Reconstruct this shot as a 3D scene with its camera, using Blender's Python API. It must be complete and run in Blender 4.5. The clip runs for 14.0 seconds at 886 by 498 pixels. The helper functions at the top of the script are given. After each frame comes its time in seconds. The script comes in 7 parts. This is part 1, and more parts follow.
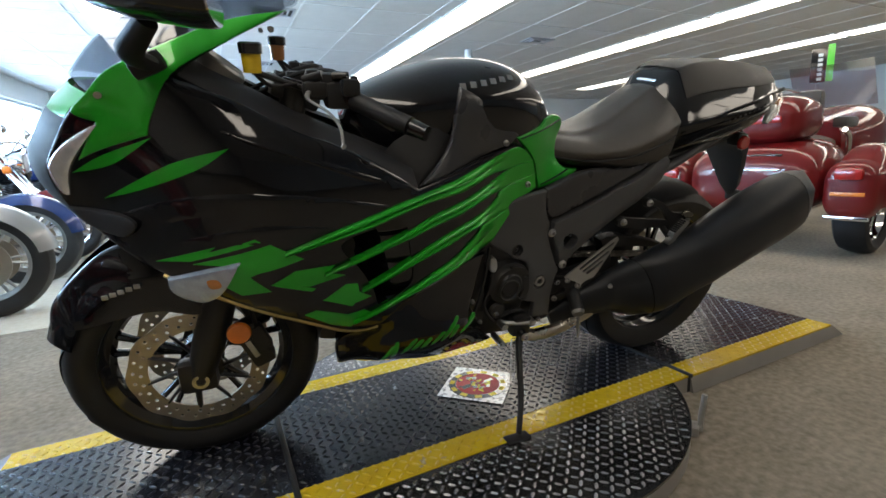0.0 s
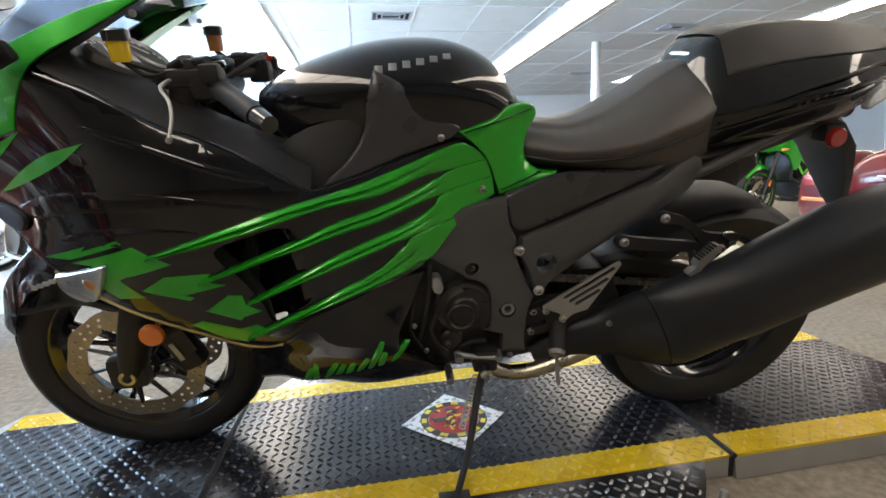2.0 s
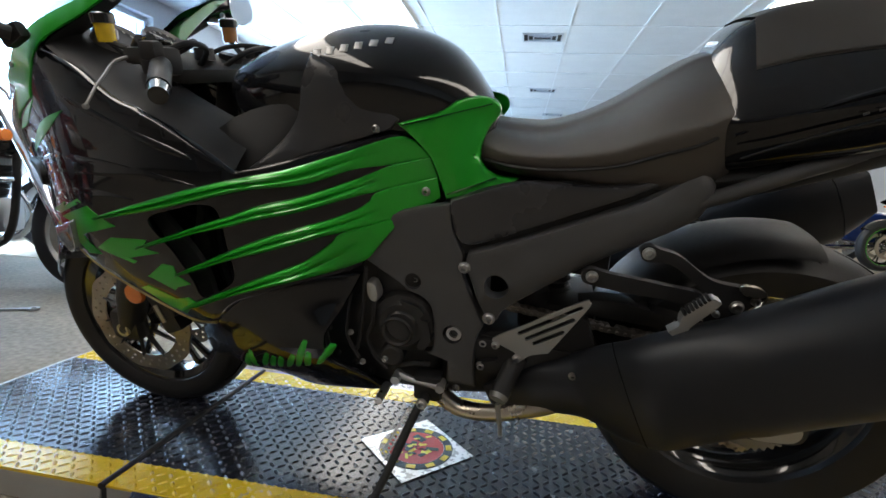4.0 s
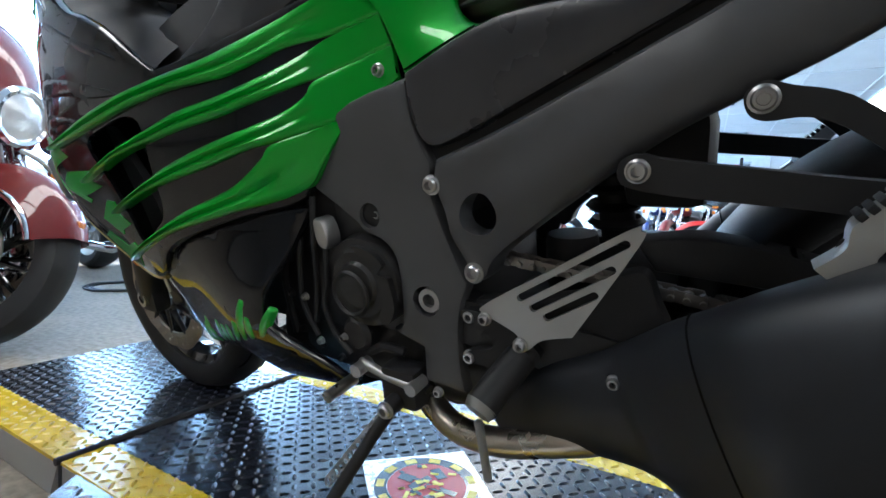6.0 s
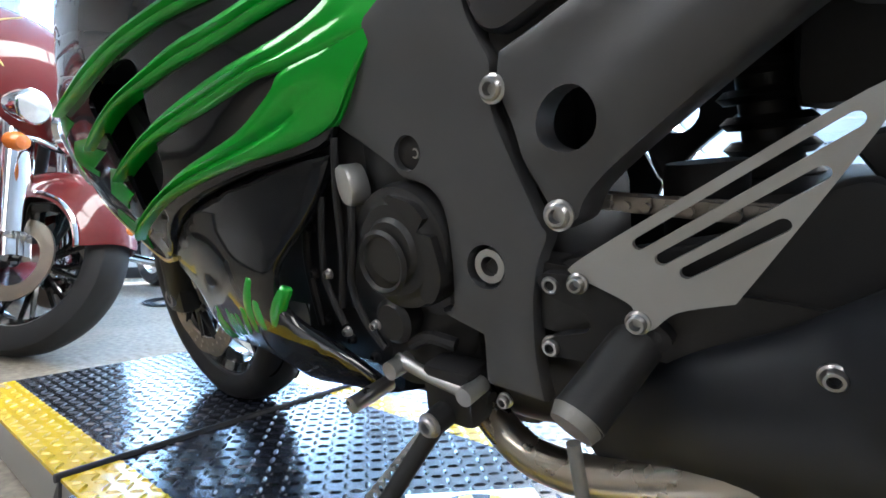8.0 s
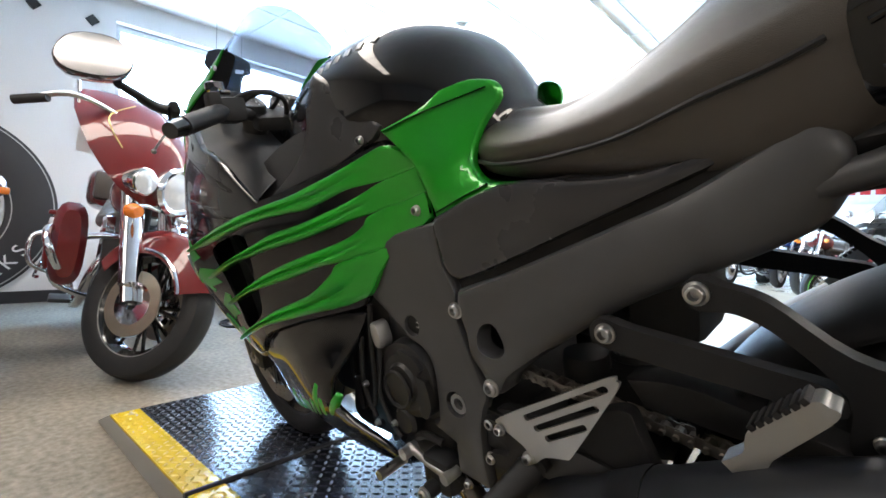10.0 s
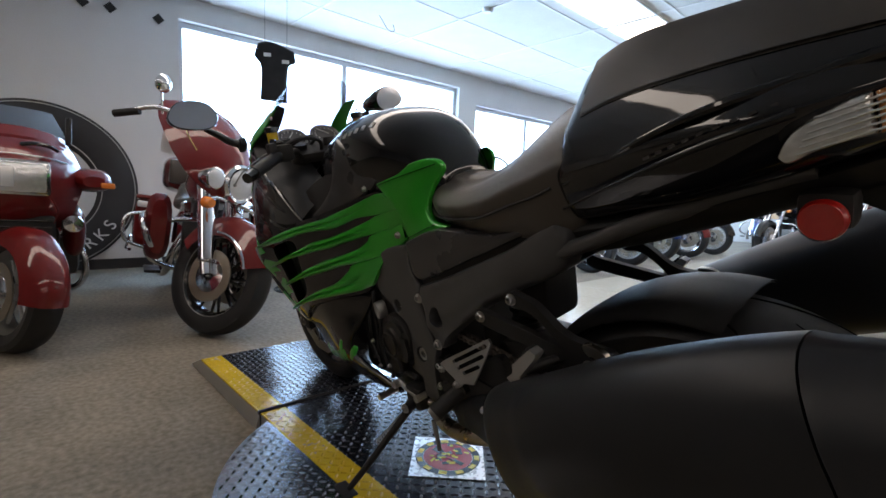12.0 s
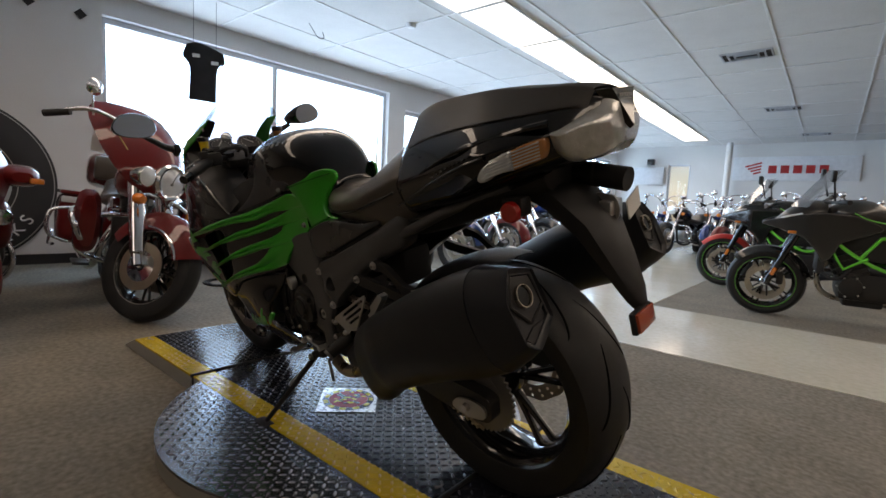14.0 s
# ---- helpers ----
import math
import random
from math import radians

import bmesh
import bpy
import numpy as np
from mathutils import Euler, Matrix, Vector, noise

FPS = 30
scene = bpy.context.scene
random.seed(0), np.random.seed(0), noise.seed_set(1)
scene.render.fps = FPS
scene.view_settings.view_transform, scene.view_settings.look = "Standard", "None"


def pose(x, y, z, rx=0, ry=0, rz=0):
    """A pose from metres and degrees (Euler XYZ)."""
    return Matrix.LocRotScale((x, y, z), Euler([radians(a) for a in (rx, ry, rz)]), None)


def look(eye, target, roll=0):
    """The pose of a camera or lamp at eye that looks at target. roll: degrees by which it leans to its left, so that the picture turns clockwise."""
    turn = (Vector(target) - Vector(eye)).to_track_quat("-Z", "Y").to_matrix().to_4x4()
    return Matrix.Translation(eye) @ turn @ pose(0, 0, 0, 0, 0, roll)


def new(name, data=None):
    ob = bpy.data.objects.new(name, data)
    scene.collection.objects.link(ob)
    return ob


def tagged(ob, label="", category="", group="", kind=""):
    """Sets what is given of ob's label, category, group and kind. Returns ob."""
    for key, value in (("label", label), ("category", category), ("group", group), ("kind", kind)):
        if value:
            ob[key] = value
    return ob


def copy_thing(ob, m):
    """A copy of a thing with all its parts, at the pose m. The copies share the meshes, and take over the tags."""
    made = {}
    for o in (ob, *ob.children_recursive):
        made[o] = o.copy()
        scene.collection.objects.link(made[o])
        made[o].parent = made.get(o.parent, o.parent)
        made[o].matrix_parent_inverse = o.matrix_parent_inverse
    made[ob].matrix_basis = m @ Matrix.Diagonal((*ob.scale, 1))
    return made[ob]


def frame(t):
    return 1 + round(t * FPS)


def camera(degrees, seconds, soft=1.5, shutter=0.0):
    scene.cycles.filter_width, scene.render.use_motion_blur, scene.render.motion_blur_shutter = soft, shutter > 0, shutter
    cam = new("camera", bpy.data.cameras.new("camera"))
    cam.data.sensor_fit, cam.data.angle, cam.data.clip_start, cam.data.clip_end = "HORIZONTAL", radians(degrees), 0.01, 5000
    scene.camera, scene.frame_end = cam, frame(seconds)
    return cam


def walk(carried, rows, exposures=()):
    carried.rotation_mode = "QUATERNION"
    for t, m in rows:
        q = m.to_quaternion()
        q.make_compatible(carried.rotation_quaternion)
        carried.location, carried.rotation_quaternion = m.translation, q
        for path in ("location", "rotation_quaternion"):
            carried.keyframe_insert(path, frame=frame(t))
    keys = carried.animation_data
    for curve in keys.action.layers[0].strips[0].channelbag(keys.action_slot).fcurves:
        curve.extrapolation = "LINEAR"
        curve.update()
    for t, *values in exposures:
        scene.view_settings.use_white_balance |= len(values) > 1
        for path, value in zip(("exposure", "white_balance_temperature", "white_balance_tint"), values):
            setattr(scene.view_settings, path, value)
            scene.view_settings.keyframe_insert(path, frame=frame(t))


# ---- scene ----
cam = camera(87.0, 14.0, soft=1.6)
PATH = [
    (0, (-0.654, -1.359, 0.801), (0.198, 0.409, 0.413), -2.7),
    (0.5, (-0.531, -1.329, 0.778), (0.217, 0.485, 0.392), -3.0),
    (1, (-0.422, -1.314, 0.781), (0.192, 0.551, 0.403), -3.5),
    (1.5, (-0.295, -1.306, 0.777), (0.213, 0.591, 0.398), -3.4),
    (2, (-0.163, -1.318, 0.778), (0.153, 0.624, 0.415), -2.2),
    (2.2, (-0.117, -1.305, 0.777), (0.141, 0.651, 0.446), -1.3),
    (4.3, (0.322, -1.182, 0.722), (-0.083, 0.757, 0.444), 3.6),
    (4.5, (0.364, -1.151, 0.711), (-0.102, 0.773, 0.421), 3.6),
    (5, (0.431, -1.058, 0.66), (-0.246, 0.808, 0.413), 3.0),
    (5.5, (0.446, -0.941, 0.588), (-0.396, 0.864, 0.406), 2.8),
    (6, (0.44, -0.822, 0.548), (-0.528, 0.923, 0.406), 2.7),
    (6.5, (0.385, -0.753, 0.513), (-0.651, 0.951, 0.354), 2.8),
    (7, (0.343, -0.713, 0.477), (-0.723, 0.973, 0.334), 2.3),
    (7.5, (0.322, -0.67, 0.452), (-0.811, 0.976, 0.368), 1.7),
    (8, (0.351, -0.677, 0.463), (-0.819, 0.945, 0.421), 1.9),
    (8.5, (0.385, -0.725, 0.5), (-0.83, 0.864, 0.501), 2.4),
    (9, (0.437, -0.774, 0.556), (-0.83, 0.773, 0.564), 2.6),
    (9.2, (0.46, -0.786, 0.58), (-0.801, 0.767, 0.574), 2.4),
    (11.3, (0.816, -0.977, 0.799), (-0.676, 0.348, 0.655), 2.0),
    (11.5, (0.858, -0.999, 0.804), (-0.63, 0.326, 0.634), 2.0),
    (12, (0.959, -1.03, 0.805), (-0.496, 0.327, 0.599), 2.2),
    (12.5, (1.083, -1.073, 0.82), (-0.307, 0.353, 0.632), 2.9),
    (13, (1.172, -1.157, 0.833), (-0.159, 0.323, 0.641), 3.0),
    (13.5, (1.249, -1.226, 0.824), (-0.029, 0.3, 0.621), 2.7),
    (14, (1.36, -1.215, 0.81), (0.094, 0.321, 0.617), 3.0),
]
EXPOSURES = [(0.0, 0.92, 7000, 12), (2.2, 1.42, 7200, 15), (4.3, 1.07, 6600, 12), (5.5, 1.29, 6000, 10), (6.5, 1.84, 5850, 10), (7.5, 2.06, 5850, 11), (9.2, 2.42, 6600, 13), (11.3, 0.39, 6900, 17), (12.5, 0.34, 7400, 20), (14.0, -0.16, 8100, 21)]
walk(cam, [(t, look(eye, target, roll)) for t, eye, target, roll in PATH], EXPOSURES)

# ---- world and sun ----
world = bpy.data.worlds.new("sky")
scene.world = world
world.use_nodes = True
wn = world.node_tree.nodes
sky = wn.new("ShaderNodeTexSky")
sky.sky_type, sky.sun_disc = "NISHITA", False
sky.sun_elevation, sky.sun_rotation = radians(55), radians(60)
world.node_tree.links.new(sky.outputs[0], wn["Background"].inputs[0])
wn["Background"].inputs[1].default_value = 0.15
sun = new("sun", bpy.data.lights.new("sun", "SUN"))
sun.data.energy, sun.data.angle, sun.data.color = 3.5, radians(0.5), (1.0, 0.95, 0.88)
sun.matrix_world = look((-14, -9, 22), (0, 0, 0))

# ---- geometry helpers ----
from mathutils import geometry as geo2


def arr(p):
    return np.asarray(p, float).reshape(-1, 3)


def merge(items):
    vs, fs, n = [], [], 0
    for v, fa in items:
        vs.append(arr(v))
        fs += [tuple(i + n for i in q) for q in fa]
        n += len(vs[-1])
    return np.concatenate(vs), fs


def mirrored(item):
    return arr(item[0]) * (1, -1, 1), [tuple(reversed(q)) for q in item[1]]


def moved(item, m):
    return np.array([m @ Vector(p) for p in arr(item[0])]), item[1]


def part(name, item, material, parent=None, label="", sharp=38):
    me = bpy.data.meshes.new(name)
    me.from_pydata([tuple(p) for p in arr(item[0])], [], item[1])
    me.polygons.foreach_set("use_smooth", [True] * len(me.polygons))
    me.set_sharp_from_angle(angle=radians(sharp))
    me.materials.append(material)
    me.validate()
    ob = new(name, me)
    ob.parent = parent
    return tagged(ob, label)


def thing(name, m, label, category, group="", kind=""):
    ob = new(name)
    ob.empty_display_size = 0.1
    ob.matrix_basis = m
    return tagged(ob, label, category, group, kind)


def spline(pts, steps=6, closed=True):
    """Smooth outline; a point with a third value 1 stays a sharp corner."""
    p = [np.array(q[:2], float) for q in pts]
    hard = [len(q) > 2 for q in pts]
    n, out = len(p), []
    for i in range(n if closed else n - 1):
        a, b = p[i], p[(i + 1) % n]
        before = a if hard[i] or (not closed and i == 0) else p[i - 1]
        after = b if hard[(i + 1) % n] or (not closed and i + 2 >= n) else p[(i + 2) % n]
        for k in range(steps):
            t = k / steps
            out.append(0.5 * (2 * a + (b - before) * t + (2 * before - 5 * a + 4 * b - after) * t * t + (3 * a - before - 3 * b + after) * t ** 3))
    if not closed:
        out.append(p[-1])
    return np.array(out)


def inside(poly, q):
    x, y = q[:, 0:1], q[:, 1:2]
    a, b = poly, np.roll(poly, -1, 0)
    cross = ((a[:, 1] > y) != (b[:, 1] > y)) & (x < (b[:, 0] - a[:, 0]) * (y - a[:, 1]) / (b[:, 1] - a[:, 1] + 1e-12) + a[:, 0])
    return cross.sum(1) % 2 == 1


def edge_gap(poly, q):
    a, b = poly[None], np.roll(poly, -1, 0)[None]
    d = b - a
    t = np.clip(((q[:, None] - a) * d).sum(2) / ((d * d).sum(2) + 1e-12), 0, 1)
    return np.linalg.norm(q[:, None] - a - t[..., None] * d, axis=2).min(1)


def dense(loop, gap):
    """The same closed line with no two points further apart than gap."""
    loop = np.asarray(loop, float)
    out = []
    for p, q in zip(loop, np.roll(loop, -1, 0)):
        n = max(1, int(math.ceil(np.linalg.norm(q - p) / gap)))
        out += [p + (q - p) * k / n for k in range(n)]
    return np.array(out)


def flat_mesh(outline, holes=(), step=0.02, rim=0.006):
    """Triangles that fill an outline less its holes, with inner points."""
    loops = [dense(outline, max(rim, 0.005)) if rim and step else np.asarray(outline)] + [np.asarray(h) for h in holes]
    pts, edges = [], []
    for lo in loops:
        n0 = len(pts)
        pts += [tuple(q) for q in lo]
        edges += [(n0 + i, n0 + (i + 1) % len(lo)) for i in range(len(lo))]
    if step:
        lo, hi = loops[0].min(0), loops[0].max(0)
        gx, gy = np.meshgrid(np.arange(lo[0], hi[0], step), np.arange(lo[1], hi[1], step))
        g = np.stack([gx.ravel() + 0.31 * step * (np.arange(gx.size) // gx.shape[1] % 2), gy.ravel()], 1)
        g = g[inside(loops[0], g)] if len(g) else g
        for h in loops[1:]:
            g = g[~inside(h, g)]
        for loop in loops:
            g = g[edge_gap(loop, g) > max(rim, 0.35 * step)] if len(g) else g
        if rim:
            ring = loops[0]
            t = np.roll(ring, -1, 0) - np.roll(ring, 1, 0)
            t /= np.linalg.norm(t, axis=1)[:, None] + 1e-9
            for way in (1, -1):
                for k in (0.35, 1.0):
                    q = ring + way * k * rim * np.stack([-t[:, 1], t[:, 0]], 1)
                    q = q[inside(ring, q)]
                    if len(q):
                        q = q[edge_gap(ring, q) > 0.8 * k * rim]
                    for h in loops[1:]:
                        if len(q):
                            q = q[~inside(h, q)]
                    g = np.concatenate([g, q]) if len(q) else g
        pts += [tuple(q) for q in g]
    v, _, f, *_ = geo2.delaunay_2d_cdt([Vector(q) for q in pts], edges, [], 0, 1e-6)
    v = np.array([tuple(q) for q in v])
    f = np.array([tuple(q) for q in f if len(q) == 3])
    mid = v[f].mean(1)
    keep = inside(loops[0], mid)
    for h in loops[1:]:
        keep &= ~inside(h, mid)
    f = f[keep]
    a, b, c = v[f[:, 0]], v[f[:, 1]], v[f[:, 2]]
    area = (b[:, 0] - a[:, 0]) * (c[:, 1] - a[:, 1]) - (b[:, 1] - a[:, 1]) * (c[:, 0] - a[:, 0])
    f[area < 0] = f[area < 0][:, ::-1]
    return v, f[np.abs(area) > 1e-12]


def thick(front, back, f):
    """Closes two layers of one triangulation into a shell."""
    n = len(front)
    f = [tuple(int(i) for i in q) for q in f]
    count = {}
    for q in f:
        for i in range(3):
            e = (q[i], q[(i + 1) % 3])
            count[e] = count.get(e, 0) + 1
    rimmed = [e for e in count if (e[1], e[0]) not in count]
    return np.concatenate([front, back]), f + [tuple(i + n for i in reversed(q)) for q in f] + [(b, a, a + n, b + n) for a, b in rimmed]


def panel(outline, width, depth=0.006, lift=0.0, step=0.02, bend=0.006, holes=()):
    """A shell on the left side (y < 0) over an outline in x, z; its edges bend inwards."""
    v, f = flat_mesh(outline, holes, step, bend)
    w = np.array([width(x, z) for x, z in v]) + lift
    gap = np.minimum(edge_gap(np.asarray(outline), v), bend or 1e-9)
    if bend:
        w = w - (bend - np.sqrt(np.maximum(bend ** 2 - (bend - gap) ** 2, 0)))
    front = np.stack([v[:, 0], -w, v[:, 1]], 1)
    return thick(front, front + (0, depth, 0), f)


def plate(outline, y0, y1, holes=(), edge=0.0):
    """A plate in the x, z plane between y0 (outer) and y1."""
    v, f = flat_mesh(outline, holes, 0, 0)
    return thick(np.stack([v[:, 0], np.full(len(v), y0), v[:, 1]], 1), np.stack([v[:, 0], np.full(len(v), y1), v[:, 1]], 1), f)


def loft(rings, caps=True, closed=True):
    n, v = len(rings[0]), np.concatenate([arr(r) for r in rings])
    f = []
    for i in range(len(rings) - 1):
        for k in range(n if closed else n - 1):
            a, b = i * n + k, i * n + (k + 1) % n
            f.append((a, b, b + n, a + n))
    if caps and closed:
        f += [tuple(reversed(range(n))), tuple(range(len(v) - n, len(v)))]
    return v, f


def tube(pts, r, seg=12, flat=1.0, caps=True):
    pts = arr(pts)
    r = np.broadcast_to(np.asarray(r, float), (len(pts),))
    t = np.gradient(pts, axis=0)
    t /= np.linalg.norm(t, axis=1)[:, None] + 1e-12
    u = np.cross(t[0], (0, 0, 1) if abs(t[0][2]) < 0.9 else (0, 1, 0))
    rings = []
    for p, d, q in zip(pts, t, r):
        u = u - d * (u @ d)
        u /= np.linalg.norm(u)
        w = np.cross(d, u)
        a = np.linspace(0, 2 * math.pi, seg, endpoint=False)[:, None]
        rings.append(p + q * (np.cos(a) * u + flat * np.sin(a) * w))
    return loft(rings, caps)


def smooth3(pts, steps=6):
    p = arr(pts)
    a = spline([tuple(q) for q in p[:, :2]], steps, False)
    b = spline([(q, 0) for q in p[:, 2]], steps, False)
    return np.concatenate([a, b[:, :1]], 1)


def rod(a, b, r, seg=12, r2=None):
    return tube([a, b], [r, r if r2 is None else r2], seg)


def lathe(profile, centre=(0, 0, 0), seg=48, axis=1, closed=False):
    """Turns a profile of (radius, along) round an axis."""
    a = np.linspace(0, 2 * math.pi, seg, endpoint=False)
    rings = []
    for r, h in profile:
        p = np.zeros((seg, 3))
        p[:, (axis + 1) % 3], p[:, (axis + 2) % 3], p[:, axis] = r * np.cos(a), r * np.sin(a), h
        rings.append(p + np.array(centre))
    if closed:
        rings.append(rings[0])
    return loft(rings, caps=not closed)


def block(c, size, bevel=0.004, m=None):
    bm = bmesh.new()
    bmesh.ops.create_cube(bm, size=1.0, matrix=Matrix.Translation(c) @ (m or Matrix()) @ Matrix.Diagonal((*size, 1)))
    if bevel:
        bmesh.ops.bevel(bm, geom=bm.edges[:], offset=min(bevel, 0.45 * min(size)), segments=2, affect="EDGES", profile=0.6)
    bm.verts.index_update()
    item = np.array([tuple(v.co) for v in bm.verts]), [tuple(v.index for v in q.verts) for q in bm.faces]
    bm.free()
    return item


def body(stations, n=2.4, seg=32, lower=None):
    """A rounded body along x: stations of (x, z bottom, z top, half width)."""
    a = np.linspace(0, 2 * math.pi, seg, endpoint=False)
    rings = []
    for x, lo, hi, w in stations:
        c, s = np.cos(a), np.sin(a)
        e, e2 = 2 / n, 2 / (lower or n)
        ex = np.where(s < 0, e2, e)
        y = w * np.sign(c) * np.abs(c) ** ex
        z = (lo + hi) / 2 + (hi - lo) / 2 * np.sign(s) * np.abs(s) ** ex
        rings.append(np.stack([np.full(seg, x), y, z], 1))
    return loft(rings)


def along(table, k=5):
    """Smooth stations between the rows of a table."""
    t = np.array(table, float)
    cols = [spline([(q, 0) for q in t[:, j]], k, False)[:, 0] for j in range(t.shape[1])]
    return np.stack(cols, 1)


def blend(points):
    """A smooth height over x, z through points of (x, z, height)."""
    c = np.array(points, float)
    p, n = c[:, :2], len(c)
    d = np.linalg.norm(p[:, None] - p[None], axis=2)
    m = np.zeros((n + 3, n + 3))
    m[:n, :n], m[:n, n], m[:n, n + 1:], m[n, :n], m[n + 1:, :n] = np.sqrt(d * d + 0.0009), 1, p, 1, p.T
    s = np.linalg.solve(m, np.r_[c[:, 2], 0, 0, 0])
    return lambda x, z: float(np.sqrt((p[:, 0] - x) ** 2 + (p[:, 1] - z) ** 2 + 0.0009) @ s[:n] + s[n] + s[n + 1] * x + s[n + 2] * z)


def circle2(x, z, r, n=20):
    a = np.linspace(0, 2 * math.pi, n, endpoint=False)
    return np.stack([x + r * np.cos(a), z + r * np.sin(a)], 1)


# ---- materials ----
def pbr(name, colour, rough=0.5, metal=0.0, var=0.15, scale=12.0, bump=0.0, grain=250.0, coat=0.0, trans=0.0, glow=0.0, rvar=0.1, spec=0.5, coat_rough=0.04):
    m = bpy.data.materials.new(name)
    m.use_nodes = True
    nt = m.node_tree
    b = nt.nodes["Principled BSDF"]
    tc = nt.nodes.new("ShaderNodeTexCoord")
    n1, n2 = nt.nodes.new("ShaderNodeTexNoise"), nt.nodes.new("ShaderNodeTexNoise")
    n1.inputs["Scale"].default_value, n2.inputs["Scale"].default_value = scale, grain
    n1.inputs["Detail"].default_value, n2.inputs["Detail"].default_value = 5, 3
    mix = nt.nodes.new("ShaderNodeMix")
    mix.data_type = "RGBA"
    c = np.array(colour[:3])
    mix.inputs[6].default_value = (*np.clip(c * (1 - var), 0, 1), 1)
    mix.inputs[7].default_value = (*np.clip(c * (1 + var), 0, 1), 1)
    for n in (n1, n2):
        nt.links.new(tc.outputs["Object"], n.inputs["Vector"])
    nt.links.new(n1.outputs[0], mix.inputs[0])
    nt.links.new(mix.outputs[2], b.inputs["Base Color"])
    rm = nt.nodes.new("ShaderNodeMapRange")
    rm.inputs[1].default_value, rm.inputs[2].default_value = 0.3, 0.7
    rm.inputs[3].default_value, rm.inputs[4].default_value = max(rough - rvar * rough, 0.0), min(rough + rvar * rough, 1.0)
    nt.links.new(n1.outputs[0], rm.inputs[0])
    nt.links.new(rm.outputs[0], b.inputs["Roughness"])
    b.inputs["Metallic"].default_value = metal
    b.inputs["Coat Weight"].default_value = coat
    b.inputs["Coat Roughness"].default_value = coat_rough
    b.inputs["Specular IOR Level"].default_value = spec
    b.inputs["Transmission Weight"].default_value = trans
    if glow:
        b.inputs["Emission Color"].default_value = (*c, 1)
        b.inputs["Emission Strength"].default_value = glow
    if bump:
        bp = nt.nodes.new("ShaderNodeBump")
        bp.inputs["Strength"].default_value, bp.inputs["Distance"].default_value = min(bump, 1.0), 0.002
        nt.links.new(n2.outputs[0], bp.inputs["Height"])
        nt.links.new(bp.outputs[0], b.inputs["Normal"])
    return m


PAINT_BLACK = pbr("black_paint", (0.003, 0.0035, 0.005), 0.35, 0.0, 0.3, 6, coat=1.0, spec=0.08, coat_rough=0.05)
PAINT_GREEN = pbr("green_paint", (0.003, 0.33, 0.014), 0.33, 0.3, 0.1, 6, coat=0.9, spec=0.3)
FRAME_GREY = pbr("grey_frame_paint", (0.058, 0.0585, 0.061), 0.42, 0.1, 0.2, 10, bump=0.05, grain=900)
PLASTIC = pbr("black_plastic", (0.0125, 0.0125, 0.0135), 0.55, 0, 0.2, 15, bump=0.12, grain=900, spec=0.35)
SATIN = pbr("satin_cover_paint", (0.030, 0.0305, 0.034), 0.28, 0.0, 0.2, 9, spec=0.6)
ENGINE = pbr("black_engine_paint", (0.0125, 0.0122, 0.0125), 0.45, 0.1, 0.3, 20, bump=0.1, grain=500)
SEAT = pbr("black_seat_vinyl", (0.050, 0.042, 0.035), 0.38, 0, 0.25, 7, bump=0.35, grain=1300, spec=0.7)
SEAT_PAD = pbr("dark_pad_vinyl", (0.030, 0.027, 0.024), 0.5, 0, 0.2, 8, bump=0.25, grain=1300, spec=0.4)
MUFFLER = pbr("black_muffler_paint", (0.011, 0.0125, 0.016), 0.42, 0.0, 0.25, 9, bump=0.03, grain=900, spec=0.35, rvar=0.2)
RUBBER = pbr("tyre_rubber", (0.0085, 0.009, 0.0105), 0.55, 0, 0.3, 14, bump=0.2, grain=600)
RIM = pbr("black_rim_paint", (0.012, 0.012, 0.013), 0.15, 0.3, 0.2, 10, coat=1.0)
STEEL = pbr("bolt_steel", (0.44, 0.435, 0.43), 0.3, 1.0, 0.12, 30)
ALU = pbr("brushed_aluminium", (0.42, 0.42, 0.41), 0.42, 0.9, 0.08, 18, bump=0.1, grain=700)
CAST = pbr("cast_grey_metal", (0.24, 0.235, 0.225), 0.5, 0.6, 0.15, 30, bump=0.15, grain=500)
DISC = pbr("brake_disc_steel", (0.42, 0.37, 0.30), 0.4, 1.0, 0.15, 20, bump=0.1, grain=400)
CHROME = pbr("chrome", (0.75, 0.75, 0.77), 0.08, 1.0, 0.05, 8)
PIPE = pbr("heated_steel_pipe", (0.48, 0.43, 0.36), 0.28, 1.0, 0.25, 14, bump=0.05)
CHAIN = pbr("oily_chain_steel", (0.34, 0.31, 0.28), 0.32, 0.9, 0.4, 60)
GOLD = pbr("gold_stripe_and_glint", (0.55, 0.42, 0.16), 0.35, 0.9, 0.15, 25)
ORANGE = pbr("orange_lens", (0.75, 0.20, 0.03), 0.2, 0, 0.15, 60, bump=0.3, grain=250, coat=0.6)
CLEAR = pbr("clear_lens", (0.72, 0.74, 0.76), 0.12, 0.35, 0.12, 40, bump=0.4, grain=160, coat=1.0)
RED_LENS = pbr("red_lens", (0.38, 0.012, 0.01), 0.2, 0, 0.15, 50, coat=0.8)
HEADLIGHT = pbr("faceted_headlight", (0.78, 0.80, 0.84), 0.12, 0.7, 0.3, 45, bump=0.9, grain=60, coat=1.0)
